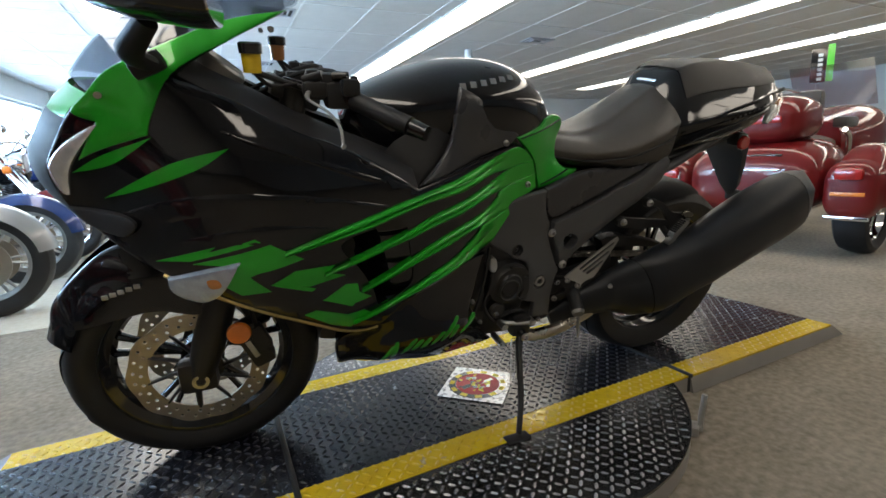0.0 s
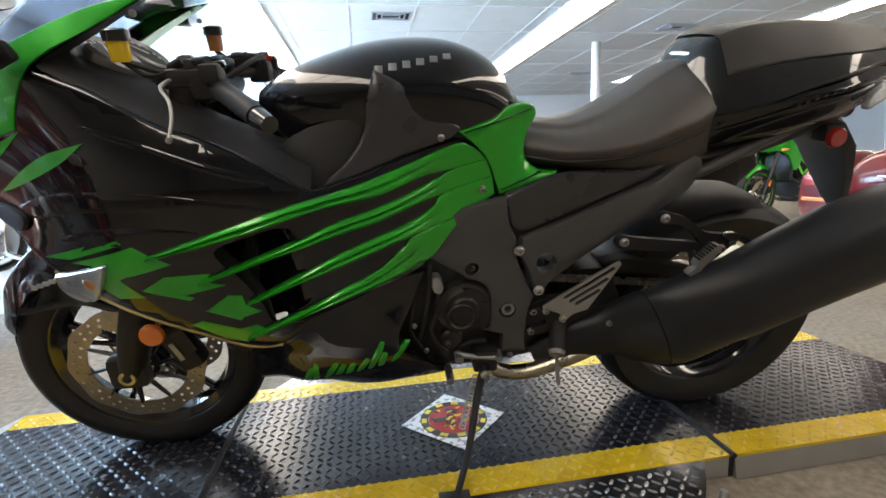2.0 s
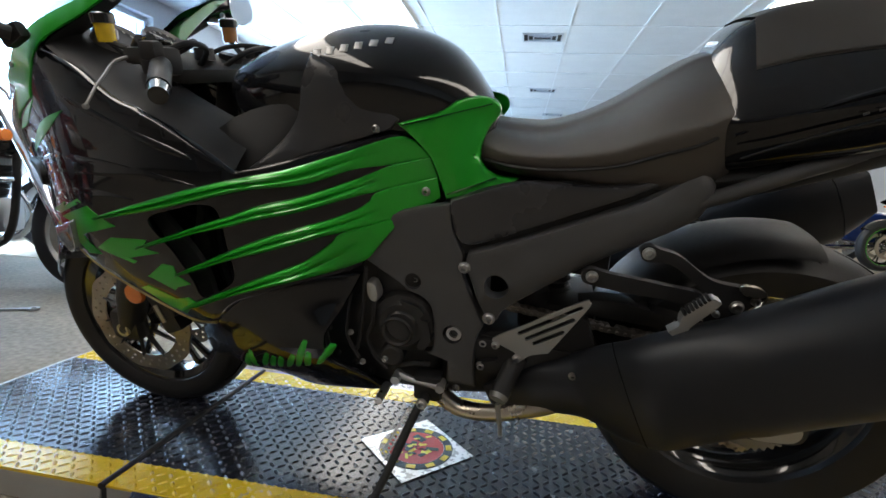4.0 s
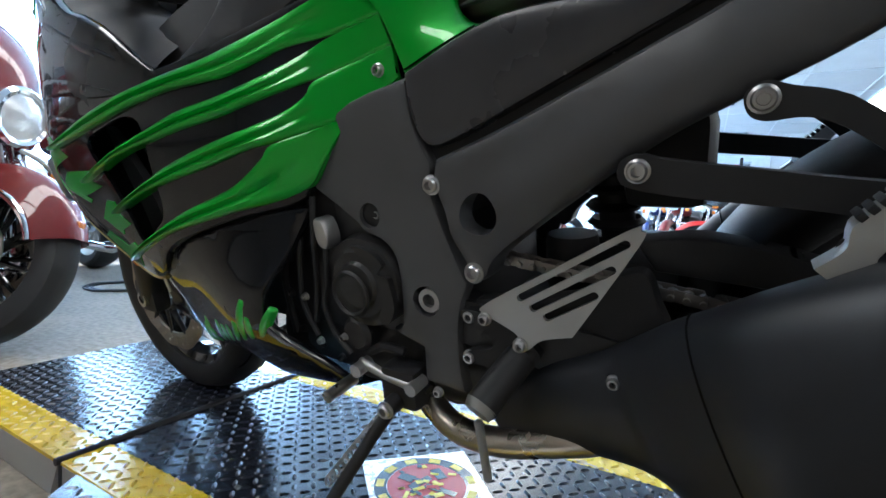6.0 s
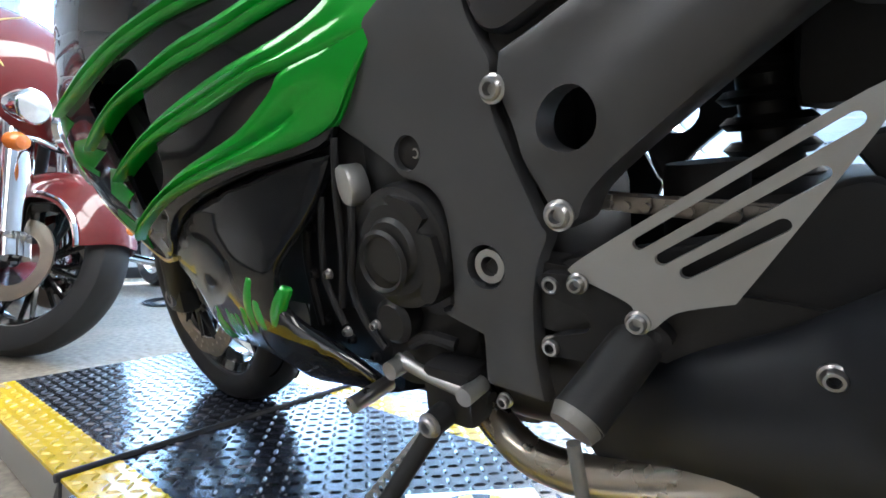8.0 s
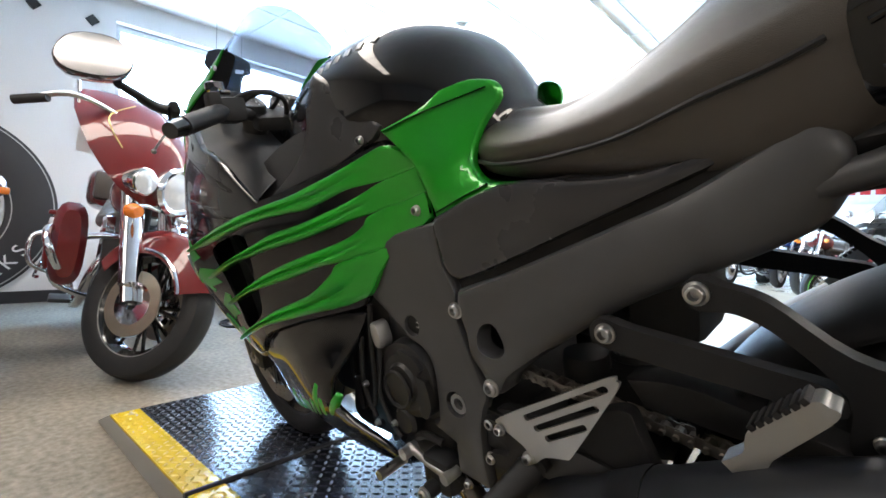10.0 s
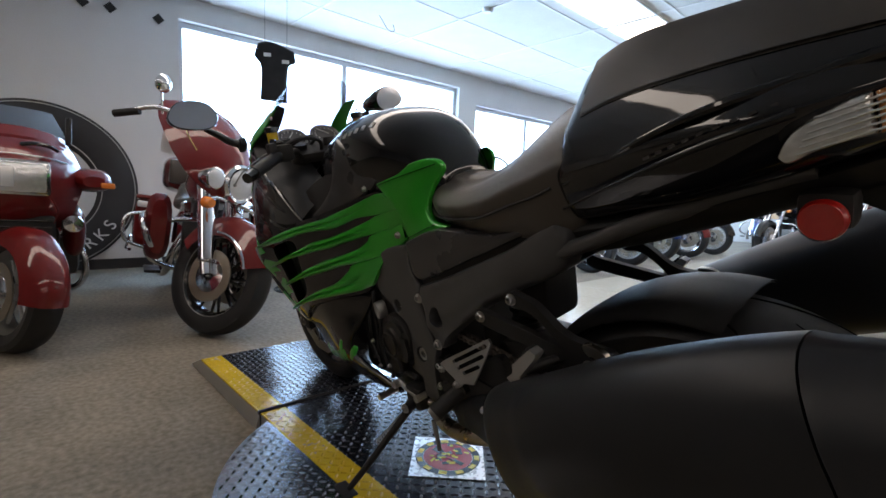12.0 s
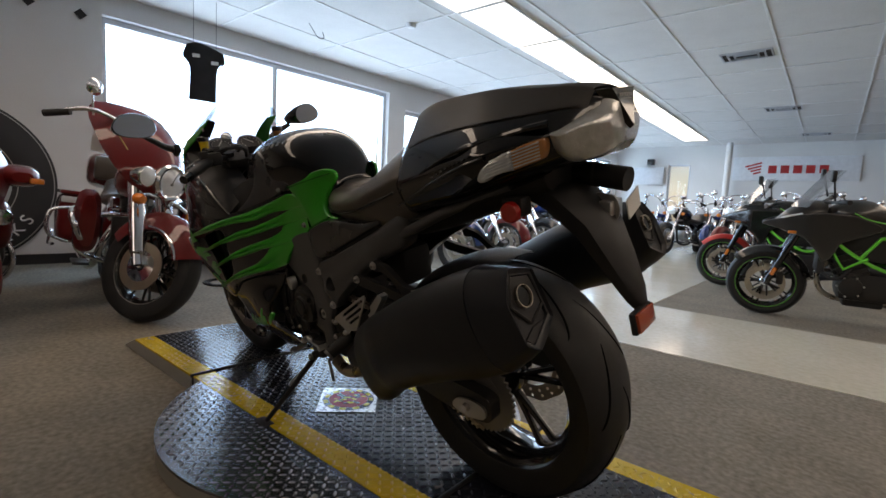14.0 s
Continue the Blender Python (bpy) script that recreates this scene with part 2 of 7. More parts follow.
FRONT_LENS = pbr("front_lens", (0.40, 0.45, 0.52), 0.12, 0.6, 0.3, 50, bump=0.6, grain=120, coat=1.0)
CLEAR_DIM = pbr("tail_lens", (0.52, 0.53, 0.52), 0.15, 0.5, 0.25, 60, bump=0.5, grain=140, coat=1.0)
AMBER_DIM = pbr("amber_tail_lens", (0.34, 0.13, 0.035), 0.18, 0.2, 0.25, 60, bump=0.4, grain=140, coat=1.0)
REAR_RED = pbr("amber_red_reflector", (0.42, 0.07, 0.03), 0.2, 0, 0.15, 60, bump=0.3, grain=250, coat=0.6)
# matt near-black: shade of grooves, joints and the vent put into the colour
GAP_SHADE = pbr("gap_shade_black", (0.004, 0.004, 0.004), 0.95, 0, 0.2, 30, spec=0.1)
LETTER = pbr("silver_letter", (0.27, 0.27, 0.27), 0.35, 0.7, 0.1, 20)


def see_through(name, tint, gloss):
    """Thin clear plastic: lets light straight through and mirrors a little of it."""
    m = bpy.data.materials.new(name)
    m.use_nodes = True
    nt = m.node_tree
    out = nt.nodes["Material Output"]
    nt.nodes.remove(nt.nodes["Principled BSDF"])
    clear, shine, mix = nt.nodes.new("ShaderNodeBsdfTransparent"), nt.nodes.new("ShaderNodeBsdfGlossy"), nt.nodes.new("ShaderNodeMixShader")
    clear.inputs[0].default_value = (*tint, 1)
    shine.inputs[0].default_value, shine.inputs["Roughness"].default_value = (1, 1, 1, 1), 0.05
    mix.inputs[0].default_value = gloss
    nt.links.new(clear.outputs[0], mix.inputs[1])
    nt.links.new(shine.outputs[0], mix.inputs[2])
    nt.links.new(mix.outputs[0], out.inputs[0])
    return m


CLEAR_SCREEN = see_through("light_smoke_screen", (0.62, 0.64, 0.67), 0.07)
PALE_SCREEN = see_through("pale_windshield", (0.80, 0.81, 0.82), 0.18)
GLASS = pbr("window_glass", (1, 1, 1), 0.0, 0, 0, 5, trans=1.0, rvar=0)
YELLOW_FLUID = pbr("yellow_fluid_plastic", (0.62, 0.42, 0.02), 0.25, 0, 0.15, 50)
RED_PAINT = pbr("dark_red_paint", (0.13, 0.0035, 0.004), 0.45, 0.0, 0.15, 5, coat=1.0, spec=0.2)
WHITE_PAPER = pbr("white_paper", (0.72, 0.72, 0.70), 0.6, 0, 0.05, 20)
GLOSS_BLACK = pbr("gloss_black", (0.01, 0.01, 0.01), 0.15, 0, 0.2, 10, coat=0.5)
BLUE_PAINT = pbr("dark_blue_paint", (0.015, 0.04, 0.16), 0.25, 0.3, 0.15, 5, coat=1.0)
SILVER_PAINT = pbr("silver_paint", (0.32, 0.33, 0.34), 0.3, 0.5, 0.1, 6, coat=0.8)

# ---- the showroom ----
CEIL = 2.8
WALL = pose(-4.66, 0.35, 0, 0, 0, -3)          # window wall: its x looks into the room, its y runs along it
FAR_Y, RIGHT_X, NEAR_Y = 13.6, 17.0, -13.0


def mapped(name, colour, second, rough, scale, bump, grain, spread=0.6):
    """A surface of two tones: broad stains and fine grain."""
    m = pbr(name, colour, rough, 0, 0.0, scale, bump, grain)
    nt = m.node_tree
    b = nt.nodes["Principled BSDF"]
    tc = [n for n in nt.nodes if n.type == "TEX_COORD"][0]
    fine, broad = nt.nodes.new("ShaderNodeTexNoise"), nt.nodes.new("ShaderNodeTexNoise")
    fine.inputs["Scale"].default_value, broad.inputs["Scale"].default_value = grain, scale
    fine.inputs["Detail"].default_value, broad.inputs["Detail"].default_value = 8, 6
    add, ramp = nt.nodes.new("ShaderNodeMath"), nt.nodes.new("ShaderNodeValToRGB")
    add.operation = "MULTIPLY_ADD"
    add.inputs[1].default_value = spread
    for n in (fine, broad):
        nt.links.new(tc.outputs["Object"], n.inputs["Vector"])
    half = nt.nodes.new("ShaderNodeMath")
    half.operation = "MULTIPLY"
    half.inputs[1].default_value = 1 - spread
    nt.links.new(broad.outputs[0], half.inputs[0])
    nt.links.new(fine.outputs[0], add.inputs[0])
    nt.links.new(half.outputs[0], add.inputs[2])
    nt.links.new(add.outputs[0], ramp.inputs[0])
    ramp.color_ramp.elements[0].position, ramp.color_ramp.elements[1].position = 0.36, 0.64
    ramp.color_ramp.elements[0].color, ramp.color_ramp.elements[1].color = (*colour, 1), (*second, 1)
    nt.links.new(ramp.outputs[0], b.inputs["Base Color"])
    return m


CARPET = mapped("worn_grey_carpet", (0.13, 0.110, 0.082), (0.265, 0.232, 0.185), 0.9, 3.0, 0.6, 45)
TILE_MAT = mapped("polished_beige_tile", (0.60, 0.56, 0.46), (0.70, 0.66, 0.56), 0.12, 2.0, 0.02, 30)
WALL_MAT = mapped("off_white_wall_paint", (0.66, 0.65, 0.63), (0.73, 0.72, 0.70), 0.8, 2.0, 0.1, 120)
CEIL_MAT = mapped("white_ceiling_tile", (0.62, 0.61, 0.59), (0.70, 0.69, 0.67), 0.95, 4.0, 0.25, 90)
BAR_MAT = pbr("white_ceiling_bar", (0.74, 0.74, 0.73), 0.5)
DARK_TRIM = pbr("dark_baseboard", (0.025, 0.025, 0.027), 0.5)
ALU_FRAME = pbr("aluminium_window_frame", (0.52, 0.53, 0.55), 0.4, 0.5)
LAMP = pbr("lit_diffuser", (1.0, 0.95, 0.86), 0.5, glow=3.7, var=0.0)
GROUND = mapped("pale_concrete_ground", (0.45, 0.44, 0.42), (0.55, 0.54, 0.52), 0.9, 0.5, 0.2, 30)


def setting(name, item, material, label, category, m=None, sharp=30):
    ob = part(name, item, material, None, label, sharp)
    if m:
        ob.matrix_basis = m
    return tagged(ob, category=category, kind="structure")


def slab(x0, x1, y0, y1, z0, z1):
    return block(((x0 + x1) / 2, (y0 + y1) / 2, (z0 + z1) / 2), (x1 - x0, y1 - y0, z1 - z0), 0)


setting("ground", slab(-80, 80, -80, 80, -0.5, -0.06), GROUND, "pale concrete ground outside the showroom windows", "ground")
setting("floor", slab(-5.4, RIGHT_X, NEAR_Y, FAR_Y + 0.2, -0.05, 0.0), CARPET, "worn grey-brown carpet floor of the showroom", "floor")
setting("tile_walkway", slab(-4.2, RIGHT_X, 1.72, 3.17, 0.0005, 0.004), TILE_MAT, "polished beige tile walkway crossing the showroom", "walkway")
setting("tile_aisle", slab(-1.6, 0.19, 3.175, FAR_Y, 0.0005, 0.004), TILE_MAT, "polished beige tile aisle towards the far wall", "walkway")

# ceiling: one mesh with its tiles set between the bars
ROWS_X = (-1.57, 2.95, 7.05, 10.85)
LIGHT_W, LIGHT_L = 0.56, 1.16


def ceiling():
    items = [slab(-5.4, RIGHT_X, NEAR_Y, FAR_Y + 0.2, CEIL + 0.02, CEIL + 0.1)]
    for i in range(-4, 22):
        for j in range(-11, 12):
            x, y = -1.57 + 0.9 * i - 0.45, 0.28 + 1.22 * j
            if x < -5.3 or x > 16:
                continue
            items.append(slab(x + 0.012, x + 0.888, y + 0.012, y + 1.208, CEIL + 0.004, CEIL + 0.03))
    return merge(items)


setting("ceiling", ceiling(), CEIL_MAT, "white suspended ceiling of worn acoustic tiles", "ceiling")


def ceiling_grid():
    items = [slab(-1.57 + 0.9 * i - 0.462, -1.57 + 0.9 * i - 0.438, NEAR_Y, FAR_Y, CEIL - 0.002, CEIL + 0.02) for i in range(-3, 20)]
    items += [slab(-5.2, 16, 0.28 + 1.22 * j - 0.012, 0.28 + 1.22 * j + 0.012, CEIL - 0.004, CEIL + 0.018) for j in range(-10, 11)]
    return merge(items)


setting("ceiling_grid", ceiling_grid(), BAR_MAT, "white metal bars of the suspended ceiling", "ceiling grid")


def troffer():
    ob = thing("ceiling_light", pose(0, 0, CEIL), "lit white fluorescent troffer in the suspended ceiling", "ceiling light", "ceiling lights")
    part("diffuser", slab(-LIGHT_W / 2 + 0.01, LIGHT_W / 2 - 0.01, -LIGHT_L / 2, LIGHT_L / 2, -0.012, -0.004), LAMP, ob, "glowing white diffuser")
    w, l = LIGHT_W / 2, LIGHT_L / 2 + 0.02
    part("frame", merge([slab(-w - 0.015, -w + 0.01, -l, l, -0.018, 0.0), slab(w - 0.01, w + 0.015, -l, l, -0.018, 0.0), slab(-w + 0.01, w - 0.01, -l, -l + 0.02, -0.018, 0), slab(-w + 0.01, w - 0.01, l - 0.02, l, -0.018, 0)]), BAR_MAT, ob)
    return ob


first = troffer()
spots = [(x, 0.89 + 1.22 * j) for x in ROWS_X for j in range(-5 if x > -2 else 0, 10 if x < 0 else 9)]
first.matrix_basis = pose(*spots[0], CEIL)
for x, y in spots[1:]:
    copy_thing(first, pose(x, y, CEIL))


def ceiling_vent():
    ob = thing("ceiling_vent", pose(0, 0, CEIL), "grey metal air vent set in the ceiling", "vent", "ceiling vents")
    for n, (r, z) in enumerate(((0.27, -0.012), (0.20, -0.016), (0.13, -0.02))):
        q = r * 0.62
        t = 0.018
        part("frame" if n == 0 else "slat", merge([slab(-r, r, -q, -q + t, z, z + 0.03), slab(-r, r, q - t, q, z, z + 0.03), slab(-r, -r + t, -q + t, q - t, z, z + 0.03), slab(r - t, r, -q + t, q - t, z, z + 0.03)]), ALU_FRAME, ob)
    part("backing", slab(-0.25, 0.25, -0.15, 0.15, 0.0, 0.002), PLASTIC, ob, "dark opening of the vent")
    return ob


vent = ceiling_vent()
vent.matrix_basis = pose(0.36, 5.62, CEIL)
for x, y in ((0.5, 9.1), (0.9, 12.3), (5.0, 6.0), (5.2, 10.0)):
    copy_thing(vent, pose(x, y, CEIL))

# the window wall, built of piers, sill and head round real openings
WINDOWS = ((-0.01, 3.90, 2.58), (4.27, 8.3, 2.37), (9.2, 12.9, 2.37))
SILL = 0.75


def window_wall():
    items, at = [], -13.6
    for a, b, top in WINDOWS:
        items += [slab(-0.25, 0, at, a, 0, CEIL + 0.1), slab(-0.25, 0, a, b, 0, SILL), slab(-0.25, 0, a, b, top, CEIL + 0.1)]
        at = b
    items.append(slab(-0.25, 0, at, 14.5, 0, CEIL + 0.1))
    return merge(items)


setting("wall_west", window_wall(), WALL_MAT, "off-white painted showroom wall with wide window openings", "wall", WALL)
setting("baseboard", slab(0.002, 0.02, -13.2, 13.2, 0, 0.1), DARK_TRIM, "dark rubber baseboard along the window wall", "baseboard", WALL)
for n, (a, b, top) in enumerate(WINDOWS):
    win = thing(f"window_{n + 1}", WALL, "wide showroom window in an aluminium frame", "window", kind="structure")
    part("window_frame", merge([slab(-0.16, -0.09, a, a + 0.05, SILL, top), slab(-0.16, -0.09, b - 0.05, b, SILL, top), slab(-0.16, -0.09, a + 0.05, b - 0.05, top - 0.06, top), slab(-0.16, -0.09, a + 0.05, b - 0.05, SILL, SILL + 0.05)]), ALU_FRAME, win)
    marks = np.linspace(a, b, 3 if n == 0 else 4)
    for q in marks[1:-1]:
        part("mullion", slab(-0.16, -0.09, q - 0.03, q + 0.03, SILL + 0.05, top - 0.06), ALU_FRAME, win)
    for q, r in zip(marks[:-1], marks[1:]):
        pane = part("pane", slab(-0.13, -0.122, q + 0.04, r - 0.04, SILL + 0.06, top - 0.07), GLASS, win, "clear glass pane")
        pane.visible_shadow = False
    lamp = new("window_daylight", bpy.data.lights.new("window_daylight", "AREA"))
    lamp.data.shape, lamp.data.size, lamp.data.size_y = "RECTANGLE", b - a, top - SILL
    lamp.data.energy, lamp.data.color = 54 * (b - a), (0.38, 0.66, 1.0)
    lamp.matrix_world = WALL @ look((-0.3, (a + b) / 2, (SILL + top) / 2), (1, (a + b) / 2, (SILL + top) / 2 - 0.05))

setting("wall_north", merge([slab(-4.8, -2.46, FAR_Y, FAR_Y + 0.2, 0, CEIL + 0.1), slab(-1.88, RIGHT_X, FAR_Y, FAR_Y + 0.2, 0, CEIL + 0.1), slab(-2.46, -1.88, FAR_Y, FAR_Y + 0.2, 0, 0.6), slab(-2.46, -1.88, FAR_Y, FAR_Y + 0.2, 2.28, CEIL + 0.1)]), WALL_MAT, "off-white far wall of the showroom", "wall")
narrow = thing("window_4", pose(0, 0, 0), "narrow bright window in the far wall", "window", kind="structure")
part("window_frame", merge([slab(-2.46, -2.42, FAR_Y + .05, FAR_Y + .11, .6, 2.28), slab(-1.92, -1.88, FAR_Y + .05, FAR_Y + .11, .6, 2.28), slab(-2.42, -1.92, FAR_Y + .05, FAR_Y + .11, .6, .65), slab(-2.42, -1.92, FAR_Y + .05, FAR_Y + .11, 2.23, 2.28)]), ALU_FRAME, narrow)
part("pane", slab(-2.42, -1.92, FAR_Y + .075, FAR_Y + .082, .65, 2.23), GLASS, narrow, "clear glass pane").visible_shadow = False
setting("wall_east", slab(RIGHT_X, RIGHT_X + 0.2, NEAR_Y, FAR_Y + 0.2, 0, CEIL + 0.1), WALL_MAT, "off-white end wall of the showroom", "wall")
# assumed wall, out of view; its distance lowers the light bounced onto the bike
setting("wall_south", slab(-5.6, RIGHT_X, NEAR_Y - 0.2, NEAR_Y, 0, CEIL + 0.1), WALL_MAT, "unseen off-white rear wall, set far back to cut bounced light", "wall")

# ---- turntable and its decks ----
TOP = 0.062
DECK_Y0, DECK_Y1 = -0.43, 0.20
CENTRE = (0.045, -0.115)
RADIUS = 0.628


def deck_material(name, silver, rough, coat):
    """Black enamel with yellow stripes along the edges, worn to the steel here and there."""
    m = pbr(name, (0.02, 0.02, 0.022), rough, 0.05, 0.0, 5, bump=0.05, grain=350, coat=coat, spec=0.45, coat_rough=0.16)
    nt = m.node_tree
    b = nt.nodes["Principled BSDF"]
    tc = [n for n in nt.nodes if n.type == "TEX_COORD"][0]
    sep = nt.nodes.new("ShaderNodeSeparateXYZ")
    nt.links.new(tc.outputs["Object"], sep.inputs[0])

    def math_node(op, a, b_):
        n = nt.nodes.new("ShaderNodeMath")
        n.operation = op
        for k, v in ((0, a), (1, b_)):
            if isinstance(v, float):
                n.inputs[k].default_value = v
            else:
                nt.links.new(v, n.inputs[k])
        return n.outputs[0]

    def mixed(fac, a, b_):
        n = nt.nodes.new("ShaderNodeMix")
        n.data_type = "RGBA"
        nt.links.new(fac, n.inputs[0])
        for k, v in ((6, a), (7, b_)):
            if isinstance(v, tuple):
                n.inputs[k].default_value = (*v, 1)
            else:
                nt.links.new(v, n.inputs[k])
        return n.outputs[2]

    off = math_node("ABSOLUTE", math_node("SUBTRACT", sep.outputs[1], (DECK_Y0 + DECK_Y1) / 2), 0.0)
    stripe = math_node("MULTIPLY", math_node("GREATER_THAN", off, 0.232), math_node("LESS_THAN", off, 0.316))
    wear = nt.nodes.new("ShaderNodeTexNoise")
    wear.inputs["Scale"].default_value, wear.inputs["Detail"].default_value = 28, 8
    nt.links.new(tc.outputs["Object"], wear.inputs["Vector"])
    worn = math_node("GREATER_THAN", wear.outputs[0], 0.67)
    tone = mixed(wear.outputs[0], (0.005, 0.006, 0.010), (0.016, 0.019, 0.028))
    gold = mixed(wear.outputs[0], (0.50, 0.33, 0.010), (0.68, 0.47, 0.02))
    steel = mixed(wear.outputs[0], (0.17, 0.175, 0.19), (0.32, 0.325, 0.34))
    base = mixed(stripe, tone, gold)
    base = mixed(math_node("MULTIPLY", worn, 0.55), base, (0.25, 0.25, 0.25))
    if silver:
        bare = math_node("GREATER_THAN", off, 0.316)
        base = mixed(bare, base, steel)
        nt.links.new(bare, b.inputs["Metallic"])
    nt.links.new(base, b.inputs["Base Color"])
    return m


DECK = deck_material("striped_deck_enamel", False, 0.20, 0.0)
DECK_LUG = deck_material("worn_deck_lugs", False, 0.28, 0.25)
TABLE = deck_material("turntable_plate", True, 0.24, 0.0)
TABLE_LUG = deck_material("worn_turntable_lugs", True, 0.26, 0.25)
SKIRT = pbr("galvanised_skirt", (0.36, 0.355, 0.34), 0.45, 0.7, 0.15, 12, bump=0.1, grain=200)


def lugs(test, x0, x1, y0, y1, z, pitch=0.0235, long=0.0118, wide=0.0040, high=0.0026):
    """Raised bars of chequer plate, turned by turns."""
    xs, ys = np.arange(x0, x1, pitch), np.arange(y0, y1, pitch)
    v, f = [], []
    for i, x in enumerate(xs):
        for j, y in enumerate(ys):
            if not test(x, y):
                continue
            a = radians(45) if (i + j) % 2 else radians(-45)
            c, s, n = math.cos(a), math.sin(a), len(v)
            for px, py, pz in ((-long, 0, 0), (-long / 2, -wide, 0), (long / 2, -wide, 0), (long, 0, 0), (long / 2, wide, 0), (-long / 2, wide, 0), (-long / 2, 0, high), (long / 2, 0, high)):
                v.append((x + c * px - s * py, y + s * px + c * py, z + pz))
            f += [(n + a_, n + b_, n + c_) for a_, b_, c_ in ((0, 1, 6), (1, 2, 6), (2, 7, 6), (2, 3, 7), (3, 4, 7), (4, 5, 7), (5, 6, 7), (5, 0, 6))]
    return np.array(v), f


table = thing("turntable", pose(0, 0, 0), "round chequer-plate display turntable with striped black lane", "turntable")
ring = circle2(*CENTRE, RADIUS, 128)
v2, f2 = flat_mesh(ring, (), 0, 0)
up = lambda v, z: np.concatenate([v, np.full((len(v), 1), z)], 1)
part("table_plate", thick(up(v2, TOP - 0.002), up(v2, TOP - 0.010), f2), TABLE, table, "bare steel chequer plate", 30)
part("rim", lathe([(RADIUS - 0.012, 0.004), (RADIUS - 0.001, 0.004), (RADIUS - 0.001, TOP - 0.010), (RADIUS - 0.012, TOP - 0.010)], (*CENTRE, 0), 128, 2, True), SKIRT, table, "grey steel rim", 30)
on_disc = lambda x, y: math.hypot(x - CENTRE[0], y - CENTRE[1]) < RADIUS - 0.01 and not DECK_Y0 - 0.006 < y < DECK_Y1 + 0.006
tagged(part("chequer_tread", lugs(on_disc, -0.6, 0.7, -0.76, 0.53, TOP - 0.002), TABLE_LUG, table, sharp=20), kind="stuff")
lane = merge([slab(-0.563, 0.661, DECK_Y0, DECK_Y1, TOP - 0.006, TOP)])
for y in (DECK_Y0, DECK_Y1):
    o = -1 if y < 0 else 1
    for xa, xb in ((-.563, -.50), (.58, .661)):
        part("lane_skirt", slab(xa, xb, min(y - o * .008, y - o * .002), max(y - o * .008, y - o * .002), .003, TOP - .0065), SKIRT, table, "grey steel side skirt")
part("lane_plate", lane, DECK, table, "black enamelled lane with yellow edges")
tagged(part("chequer_tread", lugs(lambda x, y: True, -0.55, 0.655, DECK_Y0 + 0.012, DECK_Y1 - 0.008, TOP), DECK_LUG, table, sharp=20), kind="stuff")


def deck(name, x_in, x_out, x_lip, label):
    ob = thing(name, pose(0, 0, 0), label, "ramp", "turntable decks")
    s = 1 if x_out > x_in else -1
    part("deck_plate", merge([slab(min(x_in, x_out), max(x_in, x_out), DECK_Y0, DECK_Y1, TOP - 0.008, TOP)]), DECK, ob, "black enamelled plate with yellow edges")
    n = 24
    tagged(part("chequer_tread", lugs(lambda x, y: True, min(x_in, x_out) + 0.012, max(x_in, x_out) - 0.01, DECK_Y0 + 0.012, DECK_Y1 - 0.008, TOP), DECK_LUG, ob, sharp=20), kind="stuff")
    for y in (DECK_Y0, DECK_Y1):
        o = -1 if y < 0 else 1
        v = [(x_in, y, TOP - 0.008), (x_out, y, TOP - 0.008), (x_lip, y + o * 0.004, 0.002), (x_in, y + o * 0.012, 0.002), (x_in, y - o * 0.01, TOP - 0.008), (x_out, y - o * 0.01, TOP - 0.008), (x_lip, y - o * 0.01, 0.002), (x_in, y - o * 0.01, 0.002)]
        part("skirt", (v, [(0, 1, 2, 3), (7, 6, 5, 4), (0, 3, 7, 4), (1, 5, 6, 2), (0, 4, 5, 1), (3, 2, 6, 7)]), SKIRT, ob, "grey steel side skirt")
    v = [(x_out, DECK_Y0, TOP), (x_out, DECK_Y1, TOP), (x_lip, DECK_Y1, 0.004), (x_lip, DECK_Y0, 0.004), (x_out, DECK_Y0, TOP - 0.008), (x_out, DECK_Y1, TOP - 0.008), (x_lip - s * 0.02, DECK_Y1, 0.002), (x_lip - s * 0.02, DECK_Y0, 0.002)]
    part("lip", (v, [(0, 1, 2, 3), (7, 6, 5, 4), (0, 3, 7, 4), (1, 5, 6, 2), (0, 4, 5, 1), (3, 2, 6, 7)]), SKIRT, ob, "grey steel ramp lip")
    part("gap_strip", slab(min(x_in, x_in - s * 0.012), max(x_in, x_in - s * 0.012), DECK_Y0 + 0.001, DECK_Y1, 0.004, TOP - 0.001), PLASTIC, ob, "black rubber strip")
    part("gap_bead", rod((x_in - s * 0.006, DECK_Y0 - 0.006, TOP), (x_in - s * 0.006, DECK_Y1, TOP), 0.0075, 10), PLASTIC, ob, "black rubber bead")
    return ob


deck("front_deck", -0.575, -1.235, -1.375, "striped chequer-plate deck with ramp lip before the turntable")
deck("rear_deck", 0.674, 1.52, 1.617, "striped chequer-plate deck with ramp lip behind the turntable")

# ---- the black and green sport motorcycle ----
bike = thing("sport_motorcycle", pose(0, -0.047, TOP, 13.5, 0, -3.5), "black and green faired sport motorcycle leaning on its side stand", "motorcycle")
FC, FR, RC, RR = (-0.725, 0.0, 0.287), 0.29, (0.745, 0.0, 0.315), 0.315

